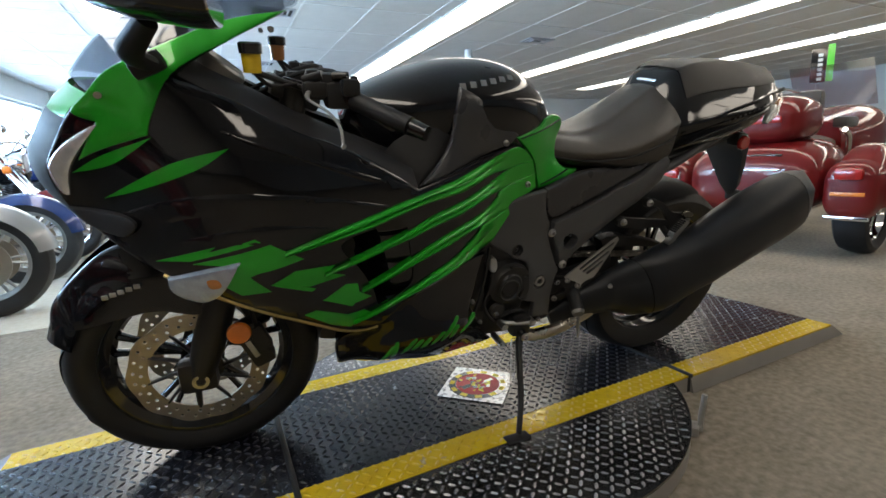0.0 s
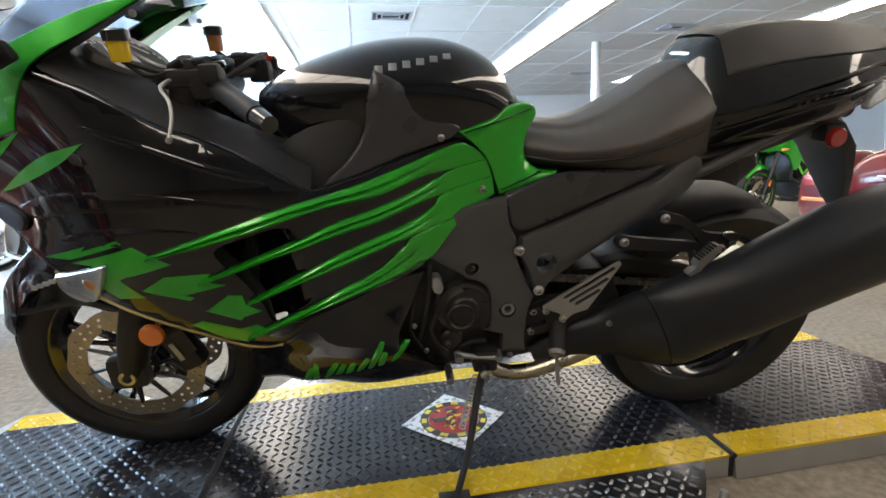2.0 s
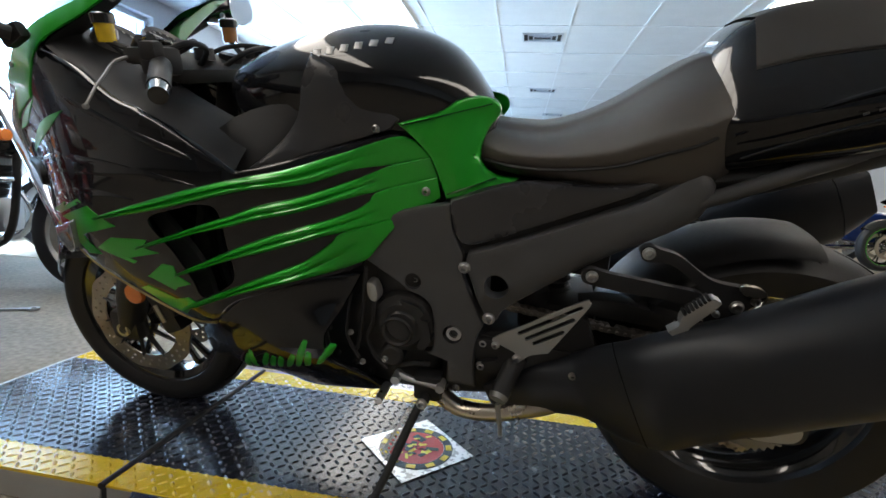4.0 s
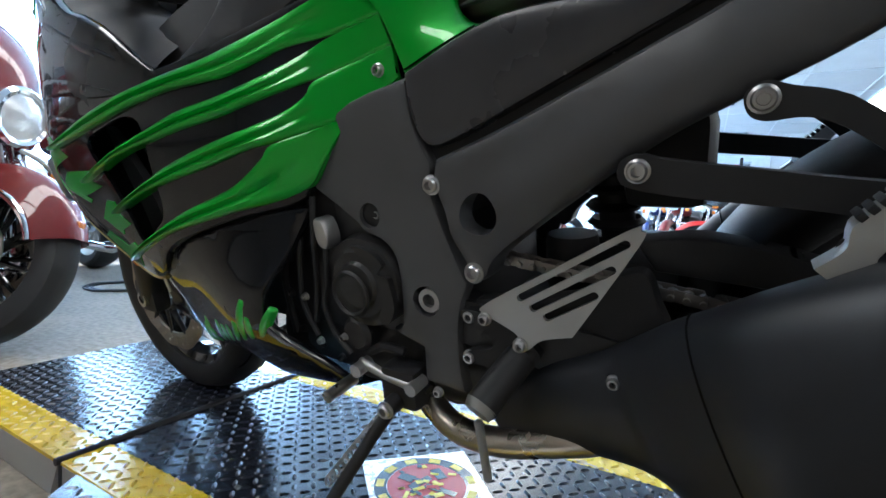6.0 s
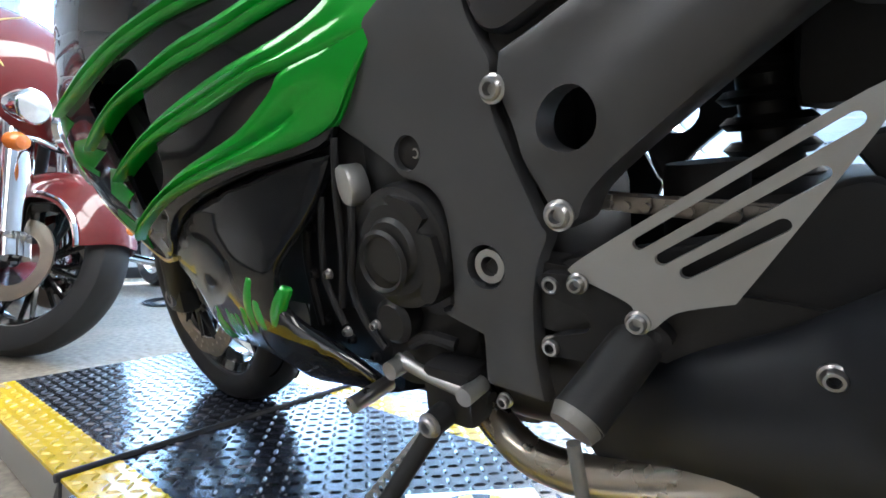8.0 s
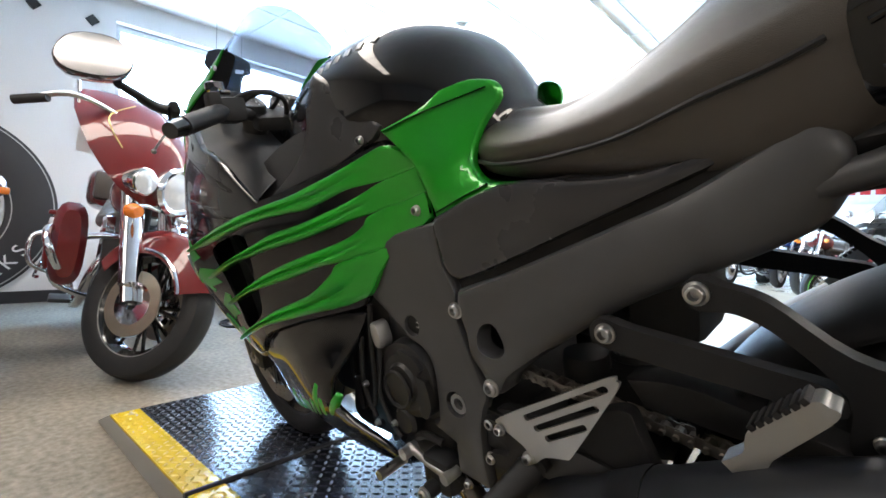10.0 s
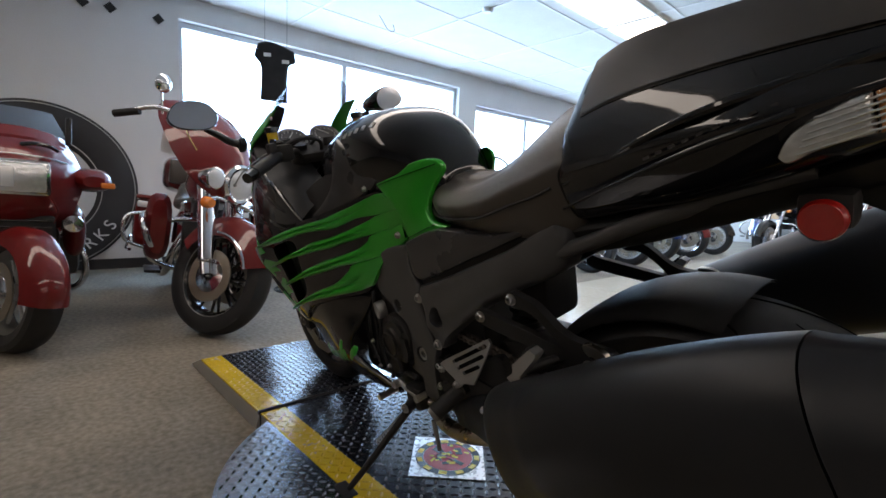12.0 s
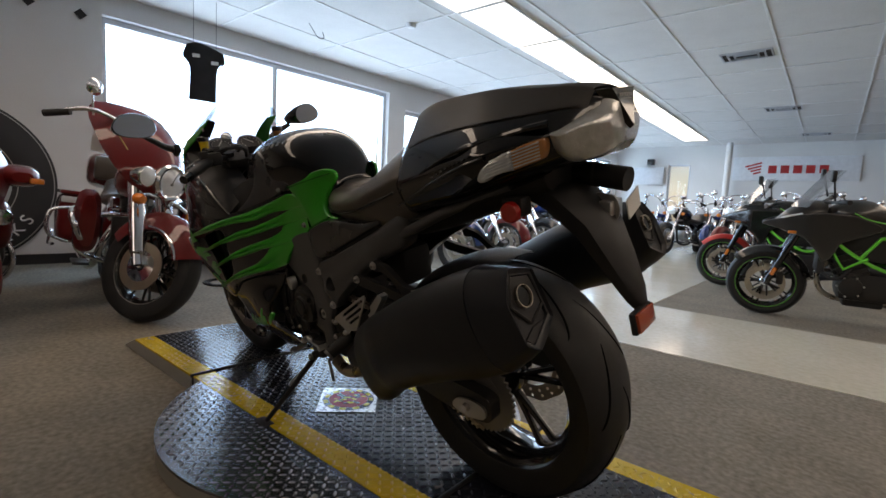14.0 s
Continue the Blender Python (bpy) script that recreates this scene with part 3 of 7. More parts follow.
SIDE = blend([(-.55, .625, .277), (-.445, .600, .270), (-.361, .547, .267), (-.361, .475, .258), (-.07, .618, .204), (-.042, .56, .180), (.03, .76, .150), (.013, .824, .157), (.1, .711, .138), (-.09, .40, .245), (-.594, .82, .240), (-.606, .637, .258), (-.88, .67, .10), (-.86, .86, .13), (-.79, .58, .17), (-.40, .28, .17), (-.1, .24, .2), (-.41, .77, .262), (-.3, .67, .262), (-.16, .83, .2), (-.67, .965, .182), (-.50, 1.07, .140), (-.60, 1.045, .142), (-.2, .48, .25), (.09, .4, .19)])


def on(name, item, material, label="", parent=None):
    return part(name, item, material, parent or bike, label)


def both(name, item, material, label=""):
    on(name, item, material, label)
    on(name, mirrored(item), material, label)


# bodywork: side fairing with its green graphics and raised fins
FAIRING = spline([(-.467, 1.079, 1), (-.577, 1.021), (-.665, .968), (-.635, .95), (-.573, .925), (-.473, .872), (-.415, .852), (-.336, .815), (-.235, .75, 1), (-.167, .763), (.025, .814), (.06, .808), (.082, .788), (.106, .746), (.127, .705, 1), (.047, .675), (-.012, .584), (-.04, .552), (-.141, .53), (-.26, .49), (-.33, .43), (-.40, .428), (-.497, .476), (-.638, .549), (-.741, .602), (-.814, .647), (-.87, .70), (-.889, .73), (-.901, .797), (-.875, .849), (-.842, .898), (-.806, .932), (-.767, .97), (-.70, 1.003), (-.58, 1.055)], 5)
VENT = spline([(-.412, .655), (-.339, .682), (-.300, .690), (-.272, .682), (-.262, .65), (-.258, .61), (-.252, .57), (-.256, .54), (-.28, .52), (-.330, .496), (-.345, .538), (-.372, .592)], 5)
both("side_fairing", panel(FAIRING, SIDE, 0.006, step=0.022, holes=[VENT]), PAINT_BLACK, "glossy black side fairing with an open vent")
NOSE_GREEN = spline([(-.467, 1.079, 1), (-.577, 1.021), (-.668, .968), (-.709, .90), (-.721, .866, 1), (-.80, .838), (-.845, .815, 1), (-.80, .885, 1), (-.835, .90), (-.806, .932), (-.767, .97), (-.70, 1.003), (-.58, 1.055)], 5)
both("nose_panel", panel(NOSE_GREEN, SIDE, 0.003, 0.003, 0.022, 0.003), PAINT_GREEN, "glossy green upper nose panel")
GRAPHICS = [
    [(-.859, .793, 1), (-.804, .827), (-.716, .863, 1), (-.789, .812)],
    [(-.818, .746, 1), (-.695, .818), (-.594, .848, 1), (-.650, .811), (-.751, .768)],
    [(-.751, .629, 1), (-.641, .667, 1), (-.655, .655, 1), (-.571, .685, 1), (-.561, .679, 1), (-.688, .634, 1)],
    [(-.685, .628, 1), (-.545, .674, 1), (-.486, .638, 1), (-.572, .615, 1), (-.588, .606, 1), (-.552, .569, 1), (-.606, .561, 1), (-.642, .587, 1), (-.611, .629, 1)],
    [(-.544, .590, 1), (-.505, .613, 1), (-.426, .613, 1), (-.442, .596, 1), (-.405, .587, 1), (-.479, .570, 1)],
    [(-.552, .585, 1), (-.541, .592, 1), (-.466, .563, 1), (-.475, .557, 1)],
    [(-.445, .535, 1), (-.405, .564, 1), (-.380, .562, 1), (-.377, .541, 1), (-.350, .525, 1), (-.389, .512, 1)],
    [(-.454, .530, 1), (-.443, .535, 1), (-.387, .511, 1), (-.393, .505, 1)],
    [(-.492, .494, 1), (-.467, .504, 1), (-.401, .482, 1), (-.366, .492, 1), (-.352, .482, 1), (-.395, .442, 1), (-.437, .456, 1)],
]
for g in GRAPHICS:
    both("green_graphic", panel(spline(g, 4), SIDE, 0.002, 0.0012, 0.02, 0.0), PAINT_GREEN, "green painted graphic")
# four green fins: upper and lower edges, from the tip to the rear seam, where they grow together
FINS = [
    ([(-.520, .657), (-.452, .679), (-.374, .702), (-.296, .723), (-.215, .740), (-.150, .752), (-.100, .766), (-.043, .783), (.015, .802), (.054, .811), (.082, .800)],
     [(-.522, .651), (-.440, .666), (-.355, .684), (-.278, .703), (-.212, .716), (-.151, .722), (-.112, .726), (-.074, .737), (-.027, .752), (.039, .760), (.108, .774)]),
    ([(-.447, .599), (-.380, .624), (-.315, .647), (-.249, .669), (-.193, .689), (-.130, .702), (-.083, .715), (-.028, .733), (.008, .747), (.039, .759), (.108, .774)],
     [(-.449, .593), (-.380, .614), (-.310, .636), (-.250, .649), (-.195, .662), (-.130, .674), (-.085, .686), (-.030, .701), (.000, .708), (.017, .712), (.121, .738)]),
    ([(-.370, .549), (-.318, .573), (-.262, .598), (-.215, .618), (-.170, .634), (-.115, .650), (-.076, .660), (-.031, .675), (-.003, .692), (.017, .711), (.121, .738)],
     [(-.372, .543), (-.318, .562), (-.260, .582), (-.210, .595), (-.165, .606), (-.122, .618), (-.085, .629), (-.051, .635), (.003, .648), (.066, .665), (.127, .700)]),
    ([(-.387, .464), (-.318, .498), (-.250, .528), (-.200, .550), (-.160, .564), (-.120, .580), (-.090, .600), (-.068, .617), (-.051, .634), (.003, .648), (.066, .665)],
     [(-.390, .457), (-.325, .483), (-.261, .508), (-.205, .524), (-.160, .535), (-.112, .546), (-.075, .553), (-.042, .563), (-.010, .578), (.018, .612), (.062, .664)]),
]


def fin(upper, lower, tip_lift):
    """A raised band between two edges: crowned, with a crease along its middle and rounded sides."""
    top, low = spline(upper, 5, False), spline(lower, 5, False)
    n = len(top)
    cols = np.array([-.02, 0, .04, .12, .24, .36, .44, .52, .60, .72, .86, .95, 1, 1.02])
    rise = np.array([-.014, -.004, .0, .004, .008, .0085, .003, -.003, .003, .0085, .006, .001, -.004, -.014])
    rows = []
    for k in range(n):
        t = k / (n - 1)
        flat = 1 - min(1, max(0, (t - .62) / .25))
        front = max(0, .35 - t) / .35
        row = []
        for u, h in zip(np.clip(cols, 0, 1), rise):
            x, z = top[k] + (low[k] - top[k]) * u
            up = .55 * h * flat if h > -.004 else h * (.35 + .45 * flat)
            row.append((x, -SIDE(x, z) - .0055 - up - tip_lift * front, z))
        rows.append(row)
    v, f = loft([np.array(r) for r in rows], False, False)
    back = v + (0, .007, 0)
    m = len(v)
    return np.concatenate([v, back]), [tuple(reversed(q)) for q in f] + [tuple(i + m for i in q) for q in f]


for upper, lower in FINS:
    both("green_fin", fin(upper, lower, .004), PAINT_GREEN, "raised green fin over the side vent")
# walls of the vent behind the fins: they fall away from the rear edge towards the front
depth = lambda x: .007 + .085 * max(0, min(1, (-.245 - x) / .12)) ** 1.2
DUCT = spline([(-.50, .64), (-.45, .70), (-.339, .70), (-.267, .715), (-.190, .722), (-.150, .69), (-.148, .640), (-.150, .585), (-.165, .535), (-.256, .51), (-.345, .475), (-.42, .48), (-.47, .56)], 5)
both("vent_duct", panel(DUCT, lambda x, z: SIDE(x, z) - depth(x), .004, 0, .016, 0.0), PAINT_BLACK, "glossy black wall of the side vent")
# near-black sheets added behind the vent: they stop light and paint its shade
both("vent_dark_sheet", panel(spline([(-.62, .62, 1), (-.60, .70, 1), (-.40, .73, 1), (-.22, .74, 1), (-.20, .60, 1), (-.24, .47, 1), (-.40, .43, 1), (-.50, .50, 1)], 3), lambda x, z: .135, .004, 0, .03, 0), GAP_SHADE, "near-black sheet added inside the vent for its shade")
wall_line = spline([(-.52, .70), (-.50, .64), (-.455, .57), (-.42, .50), (-.40, .44)], 5, False)
front_wall = loft([np.array([(x + .03 * k, -(SIDE(x, z) - .007) * (1 - k) - .13 * k, z) for x, z in wall_line]) for k in np.linspace(0, 1, 5)], False, False)
both("vent_dark_front", (np.concatenate([front_wall[0], front_wall[0] + (-.004, 0, 0)]), front_wall[1] + [tuple(i + len(front_wall[0]) for i in reversed(q)) for q in front_wall[1]]), GAP_SHADE, "near-black sheet added to close the vent's front")
both("vent_post", plate(spline([(-.478, .684, 1), (-.452, .668), (-.385, .585), (-.355, .528), (-.345, .45, 1), (-.38, .44, 1), (-.41, .53), (-.448, .61)], 5), -.212, -.198), FRAME_GREY, "grey vent post behind the fins")
# nose: bands that close the front between the sides
front = spline([(-.84, .675), (-.889, .73), (-.901, .797), (-.875, .849), (-.842, .898), (-.806, .932), (-.767, .97), (-.70, 1.003), (-.58, 1.055)], 5, False)
cut = 20


def nose_band(points, lift=0.0):
    rows = []
    for x, z in points:
        w = SIDE(x, z) - 0.004
        t = np.linspace(-1, 1, 17)
        rows.append(np.stack([x - 0.05 * (1 - t ** 2) + 0 * t, w * t, z + 0.012 * (1 - t ** 2)], 1))
    return loft(rows, caps=False, closed=False)


on("nose_cover", nose_band(front[:cut]), PLASTIC, "black air intake cover at the nose")
hood = next(k for k, q in enumerate(front) if q[1] > .935 and k > cut)
on("nose_cover", nose_band(front[cut - 1:hood]), PAINT_GREEN, "glossy green nose cover")
lv, lf = nose_band(front[:hood])
on("nose_liner", (arr(lv) * (1, .96, 1) + (.012, 0, -.004), lf), PLASTIC, "black inner lining of the nose")
LAMP2 = spline([(-.789, .888, 1), (-.825, .870), (-.870, .838), (-.897, .80), (-.889, .753), (-.874, .748, 1), (-.855, .808)], 6)
both("headlight", panel(LAMP2, SIDE, 0.008, 0.006, 0.010, 0.007), HEADLIGHT, "clear headlight lens")
LIP = spline([(-.885, .725, 1), (-.80, .72), (-.77, .70), (-.80, .672), (-.86, .69)], 5)
both("intake_lip", panel(LIP, SIDE, 0.02, 0.012, 0.02, 0.008), PLASTIC, "black intake lip")
SIGNAL = spline([(-.735, .597, 1), (-.698, .608), (-.600, .640, 1), (-.640, .568), (-.684, .545), (-.731, .566)], 5)
both("front_indicator", panel(SIGNAL, SIDE, 0.02, 0.014, 0.012, 0.008), FRONT_LENS, "clear front turn indicator")
both("indicator_bulb", panel(spline([(-.665, .60), (-.645, .603), (-.640, .587), (-.66, .582)], 4), SIDE, 0.004, 0.0152, 0.01, 0.002), AMBER_DIM, "orange bulb behind the lens")
# fairing seams
for wave in ([(-.84, .705, 1), (-.72, .755), (-.60, .775), (-.46, .765), (-.34, .74), (-.26, .715, 1), (-.36, .715), (-.48, .728), (-.62, .725), (-.74, .70)],
             [(-.74, .665, 1), (-.64, .70), (-.54, .715), (-.45, .705), (-.40, .69, 1), (-.48, .675), (-.60, .665)],
             [(-.66, .90, 1), (-.54, .865), (-.44, .83), (-.33, .79), (-.27, .755, 1), (-.36, .775), (-.48, .82), (-.58, .855)]):
    both("fairing_wave", panel(spline(wave, 6), SIDE, 0.004, 0.001, 0.014, 0.009), PAINT_BLACK, "soft raised wave of the fairing")
for x, z in ((-.70, .985), (-.50, 1.045), (-.786, .93)):
    both("screen_screw", lathe([(0, -.004), (.006, -.004), (.006, 0), (0, .001)], (x, -SIDE(x, z) - .004, z), 10), STEEL)
# gold line along the lower edge: a painted reflection of the yellow deck stripe
edge = spline([(-.33, .428), (-.40, .425), (-.497, .473), (-.638, .546), (-.741, .599)], 6, False)
both("fairing_edge_glint", tube([(x, -SIDE(x, z) + .004, z) for x, z in edge], 0.004, 6), GOLD, "gold line painted as yellow reflection on the fairing edge")

# belly pan
BELLY = spline([(-.412, .38), (-.415, .30), (-.395, .255), (-.32, .228), (-.215, .236), (-.085, .258), (.018, .270, 1), (-.025, .318), (-.079, .37), (-.09, .42), (-.06, .475), (-.025, .545, 1), (-.141, .533), (-.26, .493), (-.33, .433)], 6)
BELLY_W = blend([(-.40, .36, .19), (-.40, .29, .165), (-.38, .25, .11), (-.31, .235, .115), (-.31, .29, .19), (-.25, .245, .14), (-.2, .30, .205), (-.08, .26, .175), (.02, .275, .175), (-.08, .40, .235), (-.15, .40, .245), (-.3, .40, .225), (-.06, .48, .20), (-.2, .48, .235), (-.03, .545, .176), (-.141, .53, .212), (-.26, .49, .240), (-.33, .435, .240)])
both("belly_pan", panel(BELLY, BELLY_W, 0.006, step=0.022), PAINT_BLACK, "glossy black belly pan")
rows = []
for x in np.linspace(-.385, .02, 14):
    z = float(np.interp(x, [-.40, -.32, -.21, -.08, .03], [.262, .236, .242, .262, .274]))
    w = BELLY_W(x, z) - 0.004
    t = np.linspace(-1, 1, 13)
    rows.append(np.stack([x + 0 * t, w * t, z - 0.035 * (1 - t ** 2)], 1))
on("belly_floor", loft(rows, caps=False, closed=False), PAINT_BLACK)
for k, (h, lean) in enumerate(((.060, .020), (.066, .004), (.062, .026), (.050, .018), (.046, .014), (.052, .022), (.084, .030), (.050, .010), (.058, .034))):
    x0, z0 = -.305 + .0245 * k, .288 + .0078 * k
    both("green_stroke", panel(spline([(x0 - .009, z0, 1), (x0 + lean * .5 - .010, z0 + h * .5), (x0 + lean - .004, z0 + h, 1), (x0 + lean + .008, z0 + h - .006), (x0 + lean * .5 + .009, z0 + h * .45), (x0 + .006, z0 + .004)], 3), BELLY_W, 0.0015, 0.0012, 0.012), PAINT_GREEN, "green painted stroke")

# tank, its side covers, seat and tail
TANK = along([(-.345, .85, .91, .06), (-.30, .80, .94, .11), (-.22, .77, .972, .14), (-.12, .76, .998, .155), (-.02, .76, 1.006, .158), (.06, .75, .995, .148), (.13, .74, .962, .122), (.18, .73, .905, .10), (.215, .73, .845, .075)])
on("fuel_tank", body(TANK, 2.5, 48), PAINT_BLACK, "glossy black fuel tank")
COVER_W = blend([(-.33, .90, .12), (-.17, .96, .135), (-.10, .92, .162), (.06, .84, .150), (.013, .824, .158), (-.04, .767, .165), (-.24, .728, .23), (-.30, .82, .20), (-.13, .85, .172)])
TANKSIDE = spline([(-.110, .950, 1), (-.047, .922), (-.018, .904), (.020, .872), (.055, .840, 1), (.035, .822, 1), (-.043, .797), (-.14, .768), (-.225, .748, 1), (-.180, .782), (-.146, .82), (-.130, .86), (-.124, .905)], 5)
both("tank_side_cover", panel(TANKSIDE, COVER_W, 0.006, step=0.02), SATIN, "matt dark grey tank side cover")
GREEN_W = blend([(.04, .832, .150), (.13, .70, .140), (.10, .768, .147), (.20, .775, .112), (.265, .735, .125), (.13, .858, .128), (.165, .876, .108), (.20, .87, .09), (.215, .845, .085), (.2, .722, .136)])
TANKGREEN = spline([(.048, .834, 1), (.085, .843), (.125, .855), (.150, .873, 1), (.185, .880), (.217, .872), (.225, .85), (.205, .82), (.196, .79), (.20, .765), (.226, .745), (.270, .741, 1), (.262, .733, 1), (.212, .714), (.138, .697, 1), (.127, .727), (.110, .771), (.083, .804)], 5)
both("tank_rear_panel", panel(TANKGREEN, GREEN_W, 0.006, 0.003, 0.016, 0.005), PAINT_GREEN, "glossy green rear side of the tank")
for a, b in (((.060, .831), (.210, .866)), ((.140, .7075), (.228, .7415))):
    q = np.linspace(a, b, 8)
    both("black_stripe", tube([(x, -GREEN_W(x, z) - 0.0035, z) for x, z in q], 0.005, 6, 0.25), PAINT_BLACK, "black painted stripe")


def section(stations, crisp=False):
    """A body along x: bottom, widest and top heights, and the widths at top and widest."""
    rings = []
    for x, zb, zw, zt, wt, w in stations:
        half = spline([(0, zt), (wt * 0.65, zt - 0.002), (wt, zt - 0.018), (w * 0.985, zw + 0.25 * (zt - zw)), (w, zw), (w * 0.82, zb + 0.008), (w * 0.5, zb), (0, zb)], 4, False)
        if crisp == "seat":
            half = spline([(0, zt), (wt * 0.8, zt - 0.004), (wt * 1.1, zt - 0.014), (w * 0.74, zw + 0.45 * (zt - zw)), (w * 0.96, zw + 0.06), (w, zw - .012), (w * 0.86, zb + 0.006), (w * 0.5, zb), (0, zb)] if zt - zw > .12 else [(0, zt), (wt * 0.8, zt - 0.004), (wt * 1.1, zt - 0.014), (w * 0.74, zw + 0.55 * (zt - zw)), (w * 0.95, zw + 0.2 * (zt - zw)), (w, zw - .006), (w * 0.86, zb + 0.006), (w * 0.5, zb), (0, zb)], 4, False)
        elif crisp:
            half = spline([(0, zt), (wt * 0.8, zt - 0.003), (wt * 1.1, zt - 0.012, 1), (w * 0.80, zw + 0.50 * (zt - zw)), (w * 0.97, zw + 0.12 * (zt - zw), 1), (w, zw - .006), (w * 0.84, zb + 0.012), (w * 0.6, zb, 1), (0, zb)], 4, False)
        ring = np.concatenate([half, half[-2:0:-1] * (-1, 1)])
        rings.append(np.stack([np.full(len(ring), x), ring[:, 0], ring[:, 1]], 1))
    return loft(rings)


SEATS = along([(.165, .765, .79, .822, .03, .06), (.19, .752, .79, .838, .045, .095), (.25, .744, .785, .834, .06, .135), (.31, .740, .785, .833, .066, .155), (.37, .737, .79, .849, .068, .166), (.43, .735, .80, .878, .066, .172), (.49, .735, .82, .917, .062, .172), (.54, .735, .835, .946, .058, .166), (.575, .742, .85, .955, .055, .155), (.605, .76, .86, .955, .05, .140)])
on("rider_seat", section(SEATS, "seat"), SEAT, "black vinyl rider seat")
both("seat_piping", tube([(x, -w * 1.0, zw - .02) for x, zb, zw, zt, wt, w in SEATS[4:-6]], 0.003, 6), PLASTIC)
TAILS = along([(.560, .765, .84, .945, .055, .142), (.588, .765, .845, .988, .070, .156), (.625, .772, .852, 1.008, .078, .163), (.68, .785, .865, 1.022, .082, .172), (.77, .805, .885, 1.028, .082, .186), (.85, .83, .90, 1.028, .085, .195), (.925, .855, .918, 1.022, .078, .174), (.98, .872, .93, 1.018, .066, .145), (1.018, .885, .94, 1.012, .058, .112), (1.045, .90, .945, 1.000, .045, .075)])
on("tail_cowl", section(TAILS, True), PAINT_BLACK, "glossy black tail cowl with seat hump")


def hump_pad(stations):
    """The covered top of the hump, down to its shoulder lines."""
    rows = []
    for x, zb, zw, zt, wt, w in stations:
        half = spline([(0, zt), (wt * 0.8, zt - 0.003), (wt * 1.1, zt - 0.012), (w * 0.80, zw + 0.50 * (zt - zw))], 5, False)
        ring = np.concatenate([half[::-1], half[1:] * (-1, 1)])
        rows.append(np.stack([np.full(len(ring), x), ring[:, 0] * 1.012, ring[:, 1] + .0035], 1))
    v, f = loft(rows, False, False)
    return np.concatenate([v, v + (0, 0, -.004)]), f + [tuple(i + len(v) for i in reversed(q)) for q in f]


on("hump_pad", hump_pad(TAILS[8:-3]), SEAT_PAD, "matt dark cover on top of the seat hump")
on("hump_trim", tube(smooth3([(.600, -.125, .892), (.640, -.113, .944), (.590, -.066, .960), (.570, 0, .966), (.590, .066, .960), (.640, .113, .944), (.600, .125, .892)]), .0045, 8), CLEAR, "clear glossy trim at the front of the hump")
TAIL_W = blend([(.60, .86, .149), (.72, .88, .180), (.80, .92, .185), (.85, .90, .198), (.874, .869, .200), (.988, .93, .150), (.93, .918, .176), (1.0, .9, .135), (1.02, .958, .13), (.75, .96, .15), (.9, .98, .13), (1.05, .93, .1)])
CREASE = spline([(.591, .832), (.677, .870), (.761, .904), (.845, .928), (.935, .947), (.99, .955)], 8, False)
both("tail_crease", tube([(x, -TAIL_W(x, z) + .001, z) for x, z in CREASE], np.linspace(.003, .007, len(CREASE)), 8), PAINT_BLACK, "raised crease of the tail")
LIP_LINE = spline([(.60, .80), (.70, .842), (.80, .880), (.88, .905)], 8, False)
both("tail_lip", tube([(x, -TAIL_W(x, z) - .001, z) for x, z in LIP_LINE], np.linspace(.002, .005, len(LIP_LINE)), 10), PAINT_BLACK, "raised lower lip of the tail")
for k in range(9):
    x = .735 + .016 * k
    z = float(np.interp(x, LIP_LINE[:, 0], LIP_LINE[:, 1])) + .014
    both("tail_mark", block((x, -TAIL_W(x, z) - .0006, z), (.007, .0012, .003), 0, Matrix.Rotation(radians(-22), 4, "Y")), SATIN, "faint dark grey mark")
both("tail_indicator", panel(spline([(.870, .866, 1), (.880, .888), (.912, .909), (.930, .915, 1), (.936, .880, 1), (.905, .873), (.880, .860)], 5), TAIL_W, .012, .006, .008, .005), CLEAR_DIM, "clear front half of the tail indicator")
both("tail_indicator", panel(spline([(.932, .9155, 1), (.955, .925), (.982, .933), (.988, .924), (.984, .903), (.974, .893), (.938, .8805, 1)], 5), TAIL_W, .012, .006, .008, .005), AMBER_DIM, "amber half of the tail indicator")
LIGHTS = along([(.992, .888, .93, .968, .07, .140), (1.010, .880, .925, .985, .075, .136), (1.035, .883, .935, .992, .066, .112), (1.055, .893, .938, .992, .052, .085), (1.068, .908, .94, .984, .04, .062)], 4)
on("tail_light", section(LIGHTS), CLEAR_DIM, "clear tail light lens")
on("tail_badge", ([(1.036, -.060, 1.002), (1.036, .060, 1.002), (1.074, 0, .928), (1.062, -.047, 1.003), (1.062, .047, 1.003), (1.082, 0, .935)], [(0, 1, 2), (3, 5, 4), (0, 3, 4, 1), (1, 4, 5, 2), (2, 5, 3, 0)]), PAINT_BLACK, "black badge plate in the tail light")
for k in range(6):
    on("badge_bar", block((1.0665, -.026 + .010 * k, .990), (.003, .006, .006), .001), LETTER, "pale bar on the badge")
    x, z = -.10 + .026 * k, .950 + .004 * k
    zl, zt, w = (float(np.interp(x, TANK[:, 0], TANK[:, c])) for c in (1, 2, 3))
    u = (z - (zl + zt) / 2) / ((zt - zl) / 2)
    y = w * (1 - u ** 2.5) ** .4
    slope = math.atan2(u ** 1.5 / ((zt - zl) / 2), (y / w) ** 1.5 / w)
    both("tank_badge_bar", block((0, 0, 0), (.015, .002, .015), .001, Matrix.Translation((x, -y - .0002, z)) @ Matrix.Rotation(-slope, 4, "X")), LETTER, "silver bar of the tank badge")

